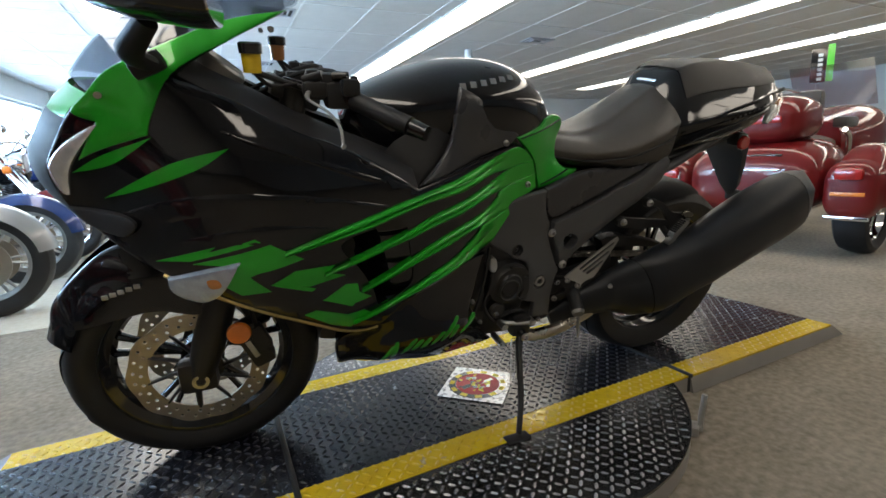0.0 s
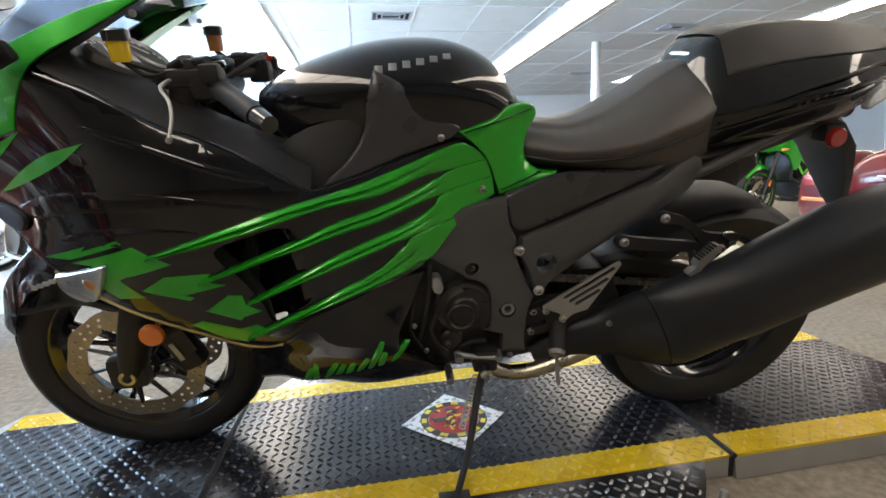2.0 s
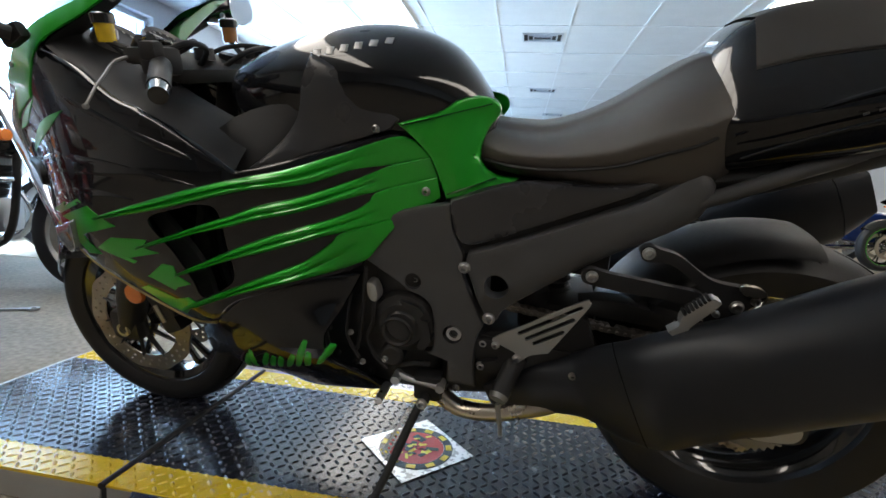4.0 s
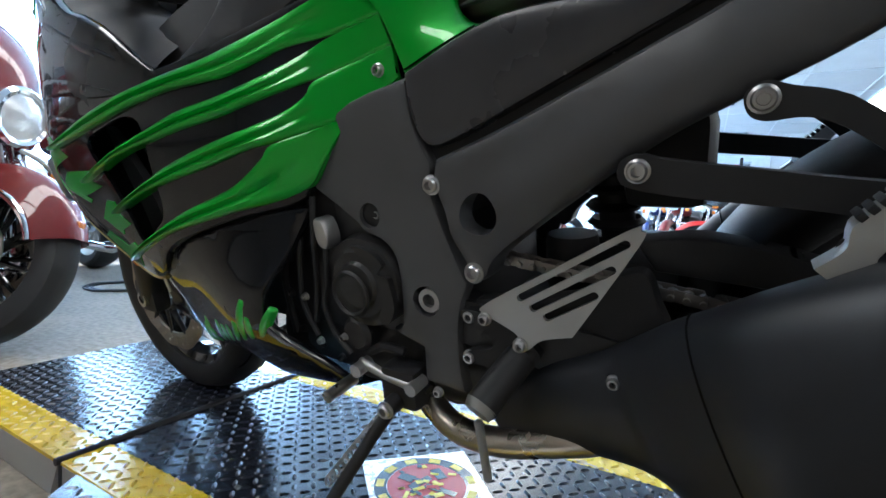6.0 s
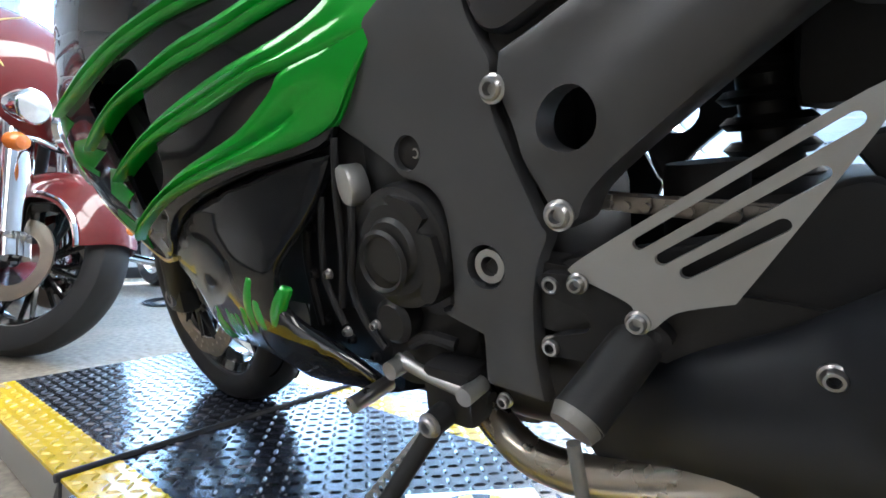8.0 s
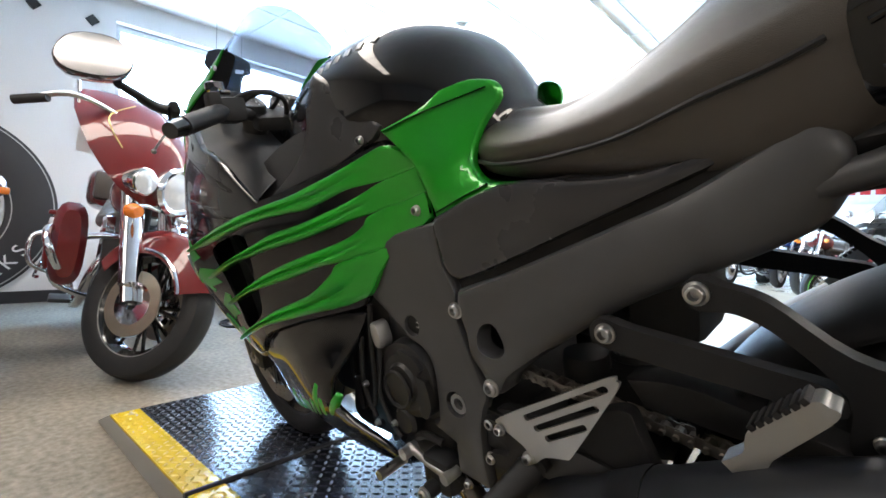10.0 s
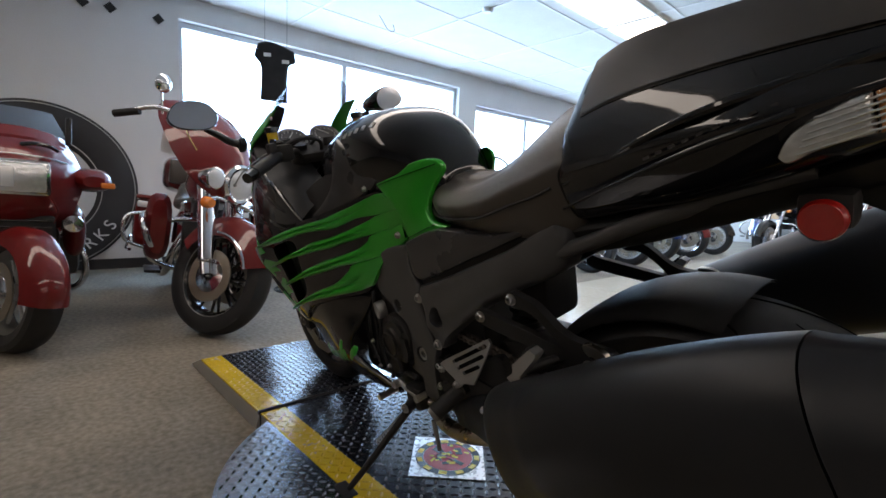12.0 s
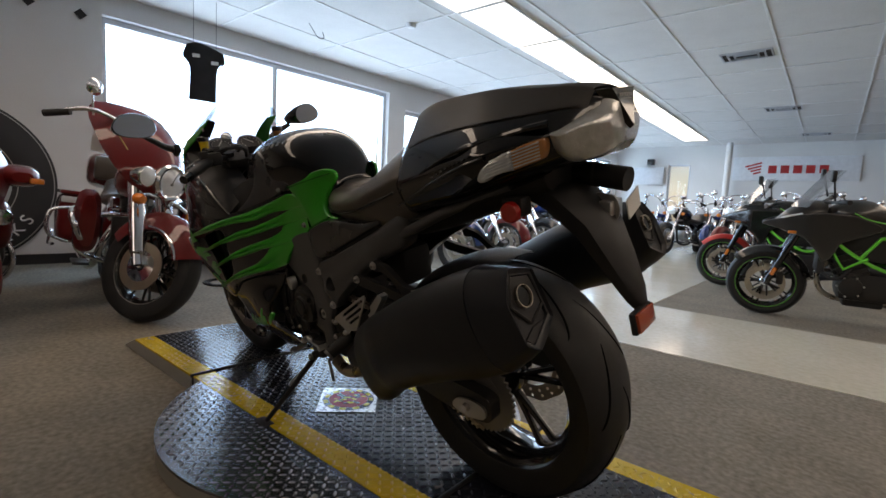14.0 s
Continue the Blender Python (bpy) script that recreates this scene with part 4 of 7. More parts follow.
for k in range(6):
    ridge = np.array([(x, -TAIL_W(x, z) - .0066, z) for x, z in zip(np.linspace(.885 + .002 * k, .980, 10), np.linspace(.868 + .0062 * k, .898 + .0056 * k, 10))])
    both("lens_ridge", tube(ridge, .0012, 5), CLEAR_DIM, "moulded ridge of the indicator lens")
# frame covers under the tank
COVER = spline([(-.022, .571, 1), (.031, .664), (.152, .697, 1), (.157, .646), (.168, .618), (.177, .598), (.176, .575), (.180, .55), (.212, .476), (.221, .459), (.212, .435), (.206, .40), (.205, .349), (.21, .312, 1), (.148, .316, 1), (.15, .365, 1), (.102, .382), (.119, .393), (.118, .470), (.10, .50), (.066, .513), (.05, .527)], 4)
both("frame_cover", panel(COVER, lambda x, z: .163 + .012 * max(0, min(1, (.60 - z) / .2)), .012, 0, .02, .006, [circle2(.078, .535, .017), circle2(.160, .430, .020)]), FRAME_GREY, "matt dark grey frame cover")
BEAM = spline([(.186, .6045, 1), (.268, .634), (.366, .675), (.417, .697), (.479, .725), (.56, .775, 1), (.585, .75), (.575, .70), (.537, .672), (.47, .640), (.40, .600), (.27, .503), (.245, .468), (.225, .47), (.20, .53), (.182, .575)], 5)
both("frame_beam", panel(BEAM, lambda x, z: .170 + .009 * math.exp(-((z - .515 - .60 * (x - .20)) / .026) ** 2) - .35 * max(0, x - .46) ** 1.2, .03, 0, .018, .010, [circle2(.243, .545, .0235)]), FRAME_GREY, "matt dark grey frame beam")
SIDEC = spline([(.150, .702, 1), (.272, .742), (.44, .745), (.575, .790, 1), (.560, .775, 1), (.50, .745), (.447, .722), (.414, .708), (.366, .688), (.269, .647), (.205, .622), (.180, .619), (.163, .632), (.152, .668)], 5)
both("side_cover", panel(SIDEC, lambda x, z: .164 - .3 * max(0, x - .46), .01, 0, .02, .008), SATIN, "satin dark side cover below the seat")
both("cover_backing", plate(spline([(.16, .70, 1), (.30, .742, 1), (.50, .755, 1), (.56, .76, 1), (.40, .66, 1), (.22, .58, 1), (.17, .60, 1)], 2), -.146, -.14), PLASTIC)
both("inner_panel", panel(spline([(-.31, .80), (-.2, .86), (.0, .85), (.11, .84), (.14, .70), (.05, .68), (-.1, .71), (-.3, .69)], 4), lambda x, z: min(COVER_W(x, z), SIDE(x, z)) - .022, .004, 0, .03, 0), PLASTIC, "black inner lining beside the tank")



def bolt(x, y, z, r=.010):
    return merge([lathe([(0, 0), (r * 1.25, 0), (r * 1.25, -.002), (r, -.003), (r, -.006), (r * .82, -.008), (r * .56, -.008), (r * .50, -.001), (0, -.001)], (x, y, z), 18)])


BOLTS = ((.181, -.168, .576, .0095), (.231, -.170, .475, .010), (.222, -.170, .420, .0075), (.219, -.172, .367, .0075), (.248, -.182, .426, .0065), (.290, -.181, .401, .007), (.408, -.190, .592, .0085), (.492, -.191, .643, .0085), (.013, -.160, .824, .006), (.100, -.142, .711, .007), (.080, -.150, .534, .006), (.045, -.180, .322, .007), (.10, -.180, .312, .007), (.610, -.191, .547, .005), (.638, -.191, .563, .009), (.663, -.191, .577, .006), (.17, -.176, .307, .006), (.02, -.185, .36, .005), (-.03, -.185, .345, .005), (-.055, -.18, .41, .005))
for x, y, z, r in BOLTS:
    on("bolt", bolt(x, y, z, r), STEEL, "bright steel bolt")
on("pivot_nut", lathe([(.009, -.004), (.009, -.010), (.0155, -.010), (.0155, .01), (.009, .01)], (.162, -.160, .430), 24, 1, True), STEEL, "steel swingarm pivot nut")
both("pivot_sleeve", lathe([(.020, .012), (.020, -.012), (.0225, -.012), (.0225, .012)], (.160, -.150, .430), 24, 1, True), ENGINE)

# engine and what lies between the covers
on("engine_block", block((-.06, 0, .47), (.36, .30, .26), .03), ENGINE, "black engine block")
on("oil_pan", block((-.02, 0, .33), (.30, .30, .10), .03), ENGINE, "black oil pan")
on("gearbox", block((.12, 0, .40), (.16, .24, .20), .03), ENGINE, "black gearbox housing")
on("cylinder_head", block((-.05, 0, .64), (.34, .26, .16), .02), ENGINE, "black cylinder head")
on("clutch_cover", merge([lathe([(0, -.190), (.030, -.190), (.034, -.185), (.046, -.184), (.052, -.178), (.062, -.176), (.066, -.16), (.066, -.12)], (.058, 0, .443), 40), lathe([(.034, -.193), (.030, -.196), (.026, -.193), (.030, -.189)], (.05, 0, .432), 32, 1, True)]), ENGINE, "black round engine cover")
on("clutch_cover_rib", plate(spline([(.055, .497), (.09, .49), (.105, .475, 1), (.095, .462, 1), (.112, .458, 1), (.118, .42), (.105, .395), (.09, .40), (.10, .43), (.085, .47)], 4), -.186, -.15), ENGINE, "stepped rib of the engine cover")
on("starter_cover", lathe([(0, -.176), (.02, -.176), (.026, -.17), (.028, -.12)], (.03, 0, .36), 24), ENGINE)
on("grey_connector", panel(spline([(-.012, .53), (.004, .528), (.012, .505), (.006, .488), (-.008, .492), (-.014, .51)], 4), lambda x, z: .185, .02, 0, .01, .006), ALU, "pale grey plastic connector")
for k, pts in enumerate((((-.015, -.175, .56), (-.02, -.18, .50), (-.03, -.178, .43), (-.045, -.178, .37)), ((0, -.178, .49), (-.005, -.182, .44), (-.018, -.18, .40), (-.005, -.18, .36), (.02, -.178, .33)), ((-.05, -.178, .50), (-.06, -.18, .45), (-.065, -.18, .40), (-.04, -.182, .35)), ((.05, -.165, .335), (.08, -.17, .35), (.11, -.165, .345)), ((.08, -.16, .30), (.12, -.165, .305), (.15, -.17, .30)))):
    on("cable", tube(smooth3(pts), .0045 if k < 3 else .007, 8), PLASTIC, "black cable")
on("shift_lever", merge([tube([(.045, -.18, .322), (.09, -.186, .315), (.14, -.186, .310)], [.008, .006, .008], 10), lathe([(0, -.20), (.010, -.20), (.010, -.17), (0, -.17)], (.045, 0, .318), 16), lathe([(0, -.20), (.009, -.20), (.009, -.17), (0, -.17)], (.14, 0, .313), 16)]), ALU, "bare metal shift lever")
on("shift_peg", rod((.02, -.18, .29), (.02, -.235, .29), .009, 12), STEEL, "short metal shift peg")
on("radiator", block((-.40, 0, .52), (.04, .36, .30), .008, Matrix.Rotation(radians(15), 4, "Y")), ENGINE, "black radiator")
on("subframe", merge([section(along([(.18, .68, .70, .76, .06, .10), (.4, .69, .72, .77, .08, .12), (.6, .71, .75, .80, .09, .13), (.80, .77, .80, .84, .09, .13), (.95, .82, .85, .88, .07, .10)]))]), PLASTIC, "black plastic undertray")
both("subframe_rail", tube(smooth3([(.50, -.14, .70), (.60, -.14, .735), (.72, -.13, .785), (.88, -.11, .84)]), .013, 10), FRAME_GREY, "dark frame rail")
shock = on("shock_absorber", rod((.36, 0, .42), (.33, 0, .68), .022), ENGINE, "black rear shock absorber")
for k in range(8):
    part("spring_coil", lathe([(.03, -.006), (.036, 0), (.03, .006), (.024, 0)], (.355 - .003 * k, 0, .46 + .022 * k), 20, 2, True), ENGINE, shock)
# made-up black block that keeps the gap behind the frame beam dark
on("gap_filler", block((.41, 0, .585), (.09, .11, .11), .02), PLASTIC, "black filler block added above the swingarm")
on("linkage_canister", lathe([(0, .50), (.03, .50), (.032, .49), (.032, .44), (.028, .43), (0, .43)], (.31, -.06, 0), 24, 2), PLASTIC)

both("crankcase_side", panel(spline([(-.14, .30), (-.15, .40), (-.11, .50), (-.05, .57), (.03, .60), (.10, .55), (.13, .48), (.13, .36), (.10, .30), (0, .275)], 4), lambda x, z: .150 + .012 * math.sin(x * 30) * math.sin(z * 26), .01, 0, .02, .01), ENGINE, "black side of the crankcase")
for x, z in ((-.10, .34), (-.115, .40), (-.105, .46), (-.06, .32), (-.02, .305), (-.085, .51)):
    on("case_bolt", bolt(x, -.158, z, .0055), ENGINE)
both("case_rib", tube(smooth3([(-.12, -.158, .33), (-.125, -.160, .42), (-.10, -.160, .49), (-.06, -.158, .545)]), .006, 8), ENGINE)
on("sprocket_cover", panel(spline([(.222, .435), (.28, .447), (.345, .460), (.385, .485), (.412, .490), (.425, .46), (.440, .415), (.41, .392), (.33, .375), (.24, .37), (.215, .40)], 5), lambda x, z: .158, .012, 0, .02, .006), PLASTIC, "black sprocket cover behind the heel plate")
on("chain_guard", panel(spline([(.395, .512, 1), (.46, .520), (.56, .500), (.66, .470, 1), (.66, .455, 1), (.56, .470), (.49, .476), (.415, .482, 1)], 5), lambda x, z: .128, .03, 0, .02, .005), PLASTIC, "black guard over the drive chain")

# foot controls
HEEL = spline([(.243, .432), (.25, .444), (.33, .494), (.402, .538), (.411, .537), (.412, .528), (.378, .47), (.348, .421, 1), (.315, .411), (.298, .396), (.284, .40), (.286, .412), (.262, .424)], 5)


def slot(a, b, r):
    a, b = np.array(a), np.array(b)
    d = (b - a) / np.linalg.norm(b - a)
    base = math.atan2(d[1], d[0])
    t = np.linspace(math.pi / 2, 3 * math.pi / 2, 7)
    return np.concatenate([a + r * np.stack([np.cos(base + t), np.sin(base + t)], 1), b + r * np.stack([np.cos(base + t + math.pi), np.sin(base + t + math.pi)], 1)])


on("heel_plate", plate(HEEL, -.181, -.176, [slot((.292, .457), (.398, .524), .0042), slot((.306, .447), (.386, .498), .0042), slot((.321, .439), (.370, .470), .0042)]), ALU, "brushed aluminium heel plate with three slots")
both("peg_hanger", plate(spline([(.211, .425), (.225, .43), (.26, .425), (.30, .40), (.31, .385), (.29, .37), (.26, .362), (.22, .36), (.21, .368), (.225, .378), (.25, .385), (.25, .40), (.22, .412)], 4), -.176, -.160), PLASTIC, "black rider peg hanger")
both("rider_peg", merge([rod((.285, -.17, .380), (.264, -.232, .346), .019, 18), rod((.300, -.165, .39), (.285, -.18, .374), .011)]), PLASTIC, "black rubber rider foot peg")
both("peg_feeler", merge([rod((.2645, -.231, .347), (.262, -.2385, .342), .0192, 16, .016), rod((.263, -.238, .332), (.272, -.241, .262), .005, 10)]), CAST, "cast metal peg end with feeler pin")
HANG = spline([(.480, .648), (.492, .656), (.509, .651), (.542, .641), (.592, .606), (.639, .597), (.672, .595), (.677, .581), (.656, .560), (.626, .533), (.610, .522), (.592, .535), (.590, .575), (.551, .613), (.521, .628), (.495, .627), (.483, .633)], 4)
both("passenger_hanger", plate(HANG, -.190, -.174), PLASTIC, "black upper arm of the passenger peg hanger")
LOWER_ARM = spline([(.393, .600), (.408, .606), (.435, .600), (.532, .587), (.585, .578), (.585, .556), (.528, .562), (.451, .569), (.406, .576), (.392, .584)], 4)
both("hanger_arm", plate(LOWER_ARM, -.189, -.175), PLASTIC, "black lower arm of the passenger peg hanger")
both("hanger_tab", plate(spline([(.635, .603), (.659, .603), (.674, .592), (.657, .584), (.640, .590)], 3), -.200, -.190), PIPE, "bare metal tab of the hanger")
PEG = spline([(.5755, .600), (.586, .600), (.590, .592), (.5575, .5515), (.5545, .541), (.5375, .528, 1), (.526, .538, 1), (.5395, .551), (.541, .562), (.5455, .571)], 5)
both("passenger_peg", plate(PEG, -.256, -.236), ALU, "folded aluminium passenger foot peg")
for k in range(7):
    both("peg_tread", block((.545 + .0048 * k, -.246, .572 + .0047 * k), (.005, .022, .005), .001, Matrix.Rotation(radians(-50), 4, "Y")), PLASTIC, "rubber tread")
both("peg_pivot", rod((.545, -.243, .548), (.575, -.185, .555), .009, 10), PLASTIC)

# side stand
stand = on("side_stand", tube(smooth3([(.106, -.185, .285), (.085, -.225, .24), (.05, -.31, .155), (.017, -.366, .093)]), np.linspace(.010, .0075, 19), 12), PLASTIC, "black side stand leg")
on("stand_foot", block((.01, -.372, .088), (.07, .035, .010), .004, Matrix.Rotation(radians(-13.5), 4, "X")), PLASTIC, "flat stand foot")
on("stand_bracket", merge([block((.11, -.17, .30), (.06, .04, .06), .01), lathe([(0, -.21), (.011, -.21), (.013, -.2), (.013, -.15)], (.106, 0, .282), 18)]), PLASTIC)
on("stand_pivot_bolt", bolt(.106, -.212, .282, .010), STEEL)
spring = []
for k in range(120):
    a, t = k * .75, k / 119
    c = np.array((.085 - .045 * t, -.19 - .085 * t, .262 - .075 * t))
    spring.append(c + .007 * np.array((math.cos(a), math.sin(a) * .6, math.sin(a) * .7)))
on("stand_spring", tube(spring, .0018, 5), STEEL, "steel return spring")

# exhaust
both("exhaust_pipe", tube(smooth3([(.03, -.09, .34), (.09, -.12, .295), (.122, -.135, .258), (.165, -.145, .234), (.21, -.152, .234), (.26, -.160, .248), (.32, -.167, .276), (.36, -.168, .294), (.40, -.16, .312), (.43, -.15, .335)]), .019, 18), PIPE, "polished steel exhaust pipe tinged by heat")
on("exhaust_chamber", body(along([(.08, .25, .36, .10), (.13, .235, .385, .13), (.24, .25, .39, .135), (.34, .28, .40, .13), (.38, .31, .39, .11)]), 4, 24), ENGINE, "black exhaust chamber below the swingarm")
on("collector", block((.04, 0, .235), (.22, .16, .05), .02), ENGINE)
STA = along([(.235, .278, .026, .010), (.27, .292, .038, .015), (.30, .306, .046, .022), (.34, .326, .054, .030), (.40, .346, .064, .040), (.44, .354, .084, .048), (.485, .376, .100, .058), (.53, .409, .103, .064), (.58, .447, .098, .067), (.64, .487, .094, .070), (.78, .561, .098, .077), (.88, .605, .101, .076), (.925, .625, .100, .073), (.955, .639, .097, .070)], 4)


def ellipse_ring(x, z, a, b, y, tilt, n=36, power=2.3):
    t = np.linspace(0, 2 * math.pi, n, endpoint=False)
    u = a * np.sign(np.sin(t)) * np.abs(np.sin(t)) ** (2 / power)
    v = b * np.sign(np.cos(t)) * np.abs(np.cos(t)) ** (2 / power)
    return np.stack([x - u * math.sin(tilt), y + v, z + u * math.cos(tilt)], 1)


ys = lambda x: float(np.interp(x, [.235, .30, .34, .42, .477, .52, .64, 1.05], [-.145, -.155, -.16, -.172, -.205, -.238, -.274, -.285]))
shell = [ellipse_ring(x, z, a, b, ys(x), radians(24)) for x, z, a, b in STA]
joint = next(k for k, q in enumerate(STA) if q[0] > .492)
both("muffler", loft(shell[joint:]), MUFFLER, "satin black muffler")
inlet = shell[:joint] + [shell[joint] * .9 + shell[joint - 1] * .1]
both("muffler_inlet_cover", loft(inlet), MUFFLER, "matt black cover of the muffler inlet")
both("muffler_seam", tube(np.concatenate([shell[joint], shell[joint][:1]]), .0011, 6), GAP_SHADE, "dark joint of the muffler")
on("inlet_bolt", bolt(.395, -.202, .394, .006), STEEL)


TILT_M = radians(24)


def face_ring(poly, d=0.0, k=1.0):
    """A polygon in the slanted end plane of the muffler, scaled about its middle and set back by d."""
    poly = np.array(poly)
    w = np.tile([.02, .34, .66, .98], len(poly))[:, None]
    q = np.repeat(poly, 4, 0) * (1 - w) + np.repeat(np.roll(poly, -1, 0), 4, 0) * w
    mid = poly.mean(0)
    q = mid + (q - mid) * k
    u, v = q[:, 0], q[:, 1]
    return np.stack([1.003 - d * math.cos(TILT_M) - u * math.sin(TILT_M), -.277 + v, .682 - d * math.sin(TILT_M) + u * math.cos(TILT_M)], 1)


FACE = [(.047, -.007), (.033, .05), (-.05, .052), (-.084, -.014), (-.068, -.034), (-.002, -.039)]
BORE = [(.040, -.002), (.029, .044), (-.024, .049), (-.043, .004), (-.006, -.028)]
POCKET = [(-.052, .004), (-.052, .044), (-.076, -.004), (-.079, -.014), (-.066, -.028)]
rim = face_ring(FACE)
base = ellipse_ring(.957, .640, .097, .070, ys(.957), TILT_M, len(rim))
turn = min(((np.linalg.norm(np.roll(o, k, 0) - rim, axis=1).sum(), k, d) for d, o in ((1, base), (-1, base[::-1])) for k in range(len(rim))))
base = np.roll(base[::turn[2]], turn[1], 0)
mids = [base * (1 - k) + rim * k for k in (.12, .45, .8)]
mids = [m + (q * e, 0, q * e * .45) for m, q, e in zip(mids, (0, .012, .016), (1, 1, 1))]
both("muffler_end_cap", loft([base] + mids + [rim, face_ring(FACE, .001, .93), face_ring(FACE, .006, .90)]), MUFFLER, "cast black muffler end cap with faceted rim")
both("cap_recess", loft([face_ring(BORE, .0065, 1.0), face_ring(BORE, .0035, .97)]), RUBBER, "dark recess round the outlet")
both("cap_pocket", loft([face_ring(POCKET, .0065, 1.0), face_ring(POCKET, .0035, .9)]), RUBBER)
both("cap_ridge", tube(np.concatenate([face_ring(BORE, .003, 1.08), face_ring(BORE, .003, 1.08)[:1]]), .0028, 6), PLASTIC, "raised rim of the recess")
tip = Matrix.Translation((1.003, -.271, .683)) @ Matrix.Rotation(-TILT_M, 4, "Y")
both("tail_pipe", moved(lathe([(.0185, -.01), (.0205, -.01), (.0205, .004), (.0185, .004)], (0, 0, 0), 32, 0, True), tip), PIPE, "round steel tail pipe")
both("pipe_bore", moved(lathe([(0, -.002), (.0185, -.002), (.0185, 0), (0, 0)], (0, 0, 0), 24, 0), tip), GLOSS_BLACK)
for x, y, z in ((.965, -.335, .655), (.93, -.315, .715)):
    both("cap_bolt", lathe([(0, -.003), (.004, -.003), (.0045, .003), (0, .003)], (x, y + .004, z), 12), STEEL)

# wheels


def wheel(c, r, w, rim_r, name, spokes):
    ob = on(name, lathe([(rim_r, -w * .62), (rim_r + .012, -w * .70), (rim_r + .016, -w * .6), (rim_r - .012, -w * .45), (rim_r - .02, 0), (rim_r - .012, w * .45), (rim_r + .016, w * .6), (rim_r + .012, w * .70), (rim_r, w * .62), (rim_r - .018, w * .45), (rim_r - .028, 0), (rim_r - .018, -w * .45)], c, 72, 1, True), RIM, "black cast wheel rim")
    b = rim_r
    prof = [(b + .004, -w * .78), (r - .055, -w * .98), (r - .035, -w), (r - .02, -w * .88), (r - .008, -w * .58), (r - .002, -w * .25), (r, 0), (r - .002, w * .25), (r - .008, w * .58), (r - .02, w * .88), (r - .035, w), (r - .055, w * .98), (b + .004, w * .78), (b + .002, w * .4), (b + .002, -w * .4)]
    part("tyre", lathe(prof, c, 96, 1, True), RUBBER, ob, "black road tyre")
    part("hub", lathe([(0, -w * .75), (.03, -w * .75), (.035, -w * .5), (.05, -w * .3), (.05, w * .3), (.035, w * .5), (.03, w * .75), (0, w * .75)], c, 28), RIM, ob)
    for k in range(spokes):
        a = 2 * math.pi * k / spokes + .3
        for s in (-.13, .13):
            p = np.array(c) + (.04 * math.cos(a), 0, .04 * math.sin(a))
            q = np.array(c) + ((rim_r - .012) * math.cos(a + s), 0, (rim_r - .012) * math.sin(a + s))
            part("spoke", tube(np.linspace(p, q, 5), [.013, .011, .010, .010, .013], 8, .8), RIM, ob)
    # tread grooves, laid on as near-black strips that paint in the grooves' shade
    for k in range(9):
        for side in (-1, 1):
            a = 2 * math.pi * k / 9 + (.35 if side > 0 else 0)
            pts = []
            for t in np.linspace(0, 1, 11):
                h = side * w * (.10 + .70 * t ** .8)
                rr = float(np.interp(abs(h), [0, w * .25, w * .58, w * .88, w], [r, r - .002, r - .008, r - .02, r - .035])) + .0006
                turn_ = a + .55 * (1 - t) ** 1.6
                pts.append((c[0] + rr * math.cos(turn_), c[1] + h, c[2] + rr * math.sin(turn_)))
            part("tread_groove", tube(pts, [.001, .0018, .0024, .0028, .003, .003, .003, .003, .0028, .002, .001], 6, .5), GAP_SHADE, ob)
    return ob


front_wheel = wheel(FC, FR, .060, .212, "front_wheel", 5)
rear_wheel = wheel(RC, RR, .097, .218, "rear_wheel", 5)


def petal_disc(c, y, r0, r1, holes=30, thick_=.005, waves=10):
    a = np.linspace(0, 2 * math.pi, 120, endpoint=False)
    rr = r1 * (1 + .018 * np.cos(a * waves))
    outer = np.stack([c[0] + rr * np.cos(a), c[2] + rr * np.sin(a)], 1)
    cuts = [circle2(c[0], c[2], r0, 48)]
    for k in range(holes):
        t = 2 * math.pi * k / holes
        for q in (.35, .7):
            cuts.append(circle2(c[0] + (r0 + (r1 - r0) * q) * math.cos(t + q), c[2] + (r0 + (r1 - r0) * q) * math.sin(t + q), .0042, 8))
    return plate(outer, y - thick_ / 2, y + thick_ / 2, cuts)


for y in (-.072, .072):
    d = part("brake_disc", petal_disc(FC, y, .112, .155), DISC, front_wheel, "wavy drilled brake disc")
    for k in range(10):
        a = 2 * math.pi * k / 10 + .15
        part("disc_arm", tube([(FC[0] + .045 * math.cos(a - .2), y, FC[2] + .045 * math.sin(a - .2)), (FC[0] + .118 * math.cos(a), y, FC[2] + .118 * math.sin(a))], [.009, .006], 6, .5), ENGINE, d)
    part("carrier_ring", lathe([(.05, -.004), (.05, .004), (.036, .004), (.036, -.004)], (FC[0], y, FC[2]), 28, 1, True), ENGINE, d)
on("front_axle", merge([lathe([(0, -.118), (.010, -.118), (.011, -.10), (.019, -.10), (.02, .1), (0, .1)], FC, 20)]), STEEL, "steel front axle")
on("axle_ring", lathe([(.011, -.130), (.0185, -.130), (.0185, -.11), (.011, -.11)], FC, 24, 1, True), STEEL)
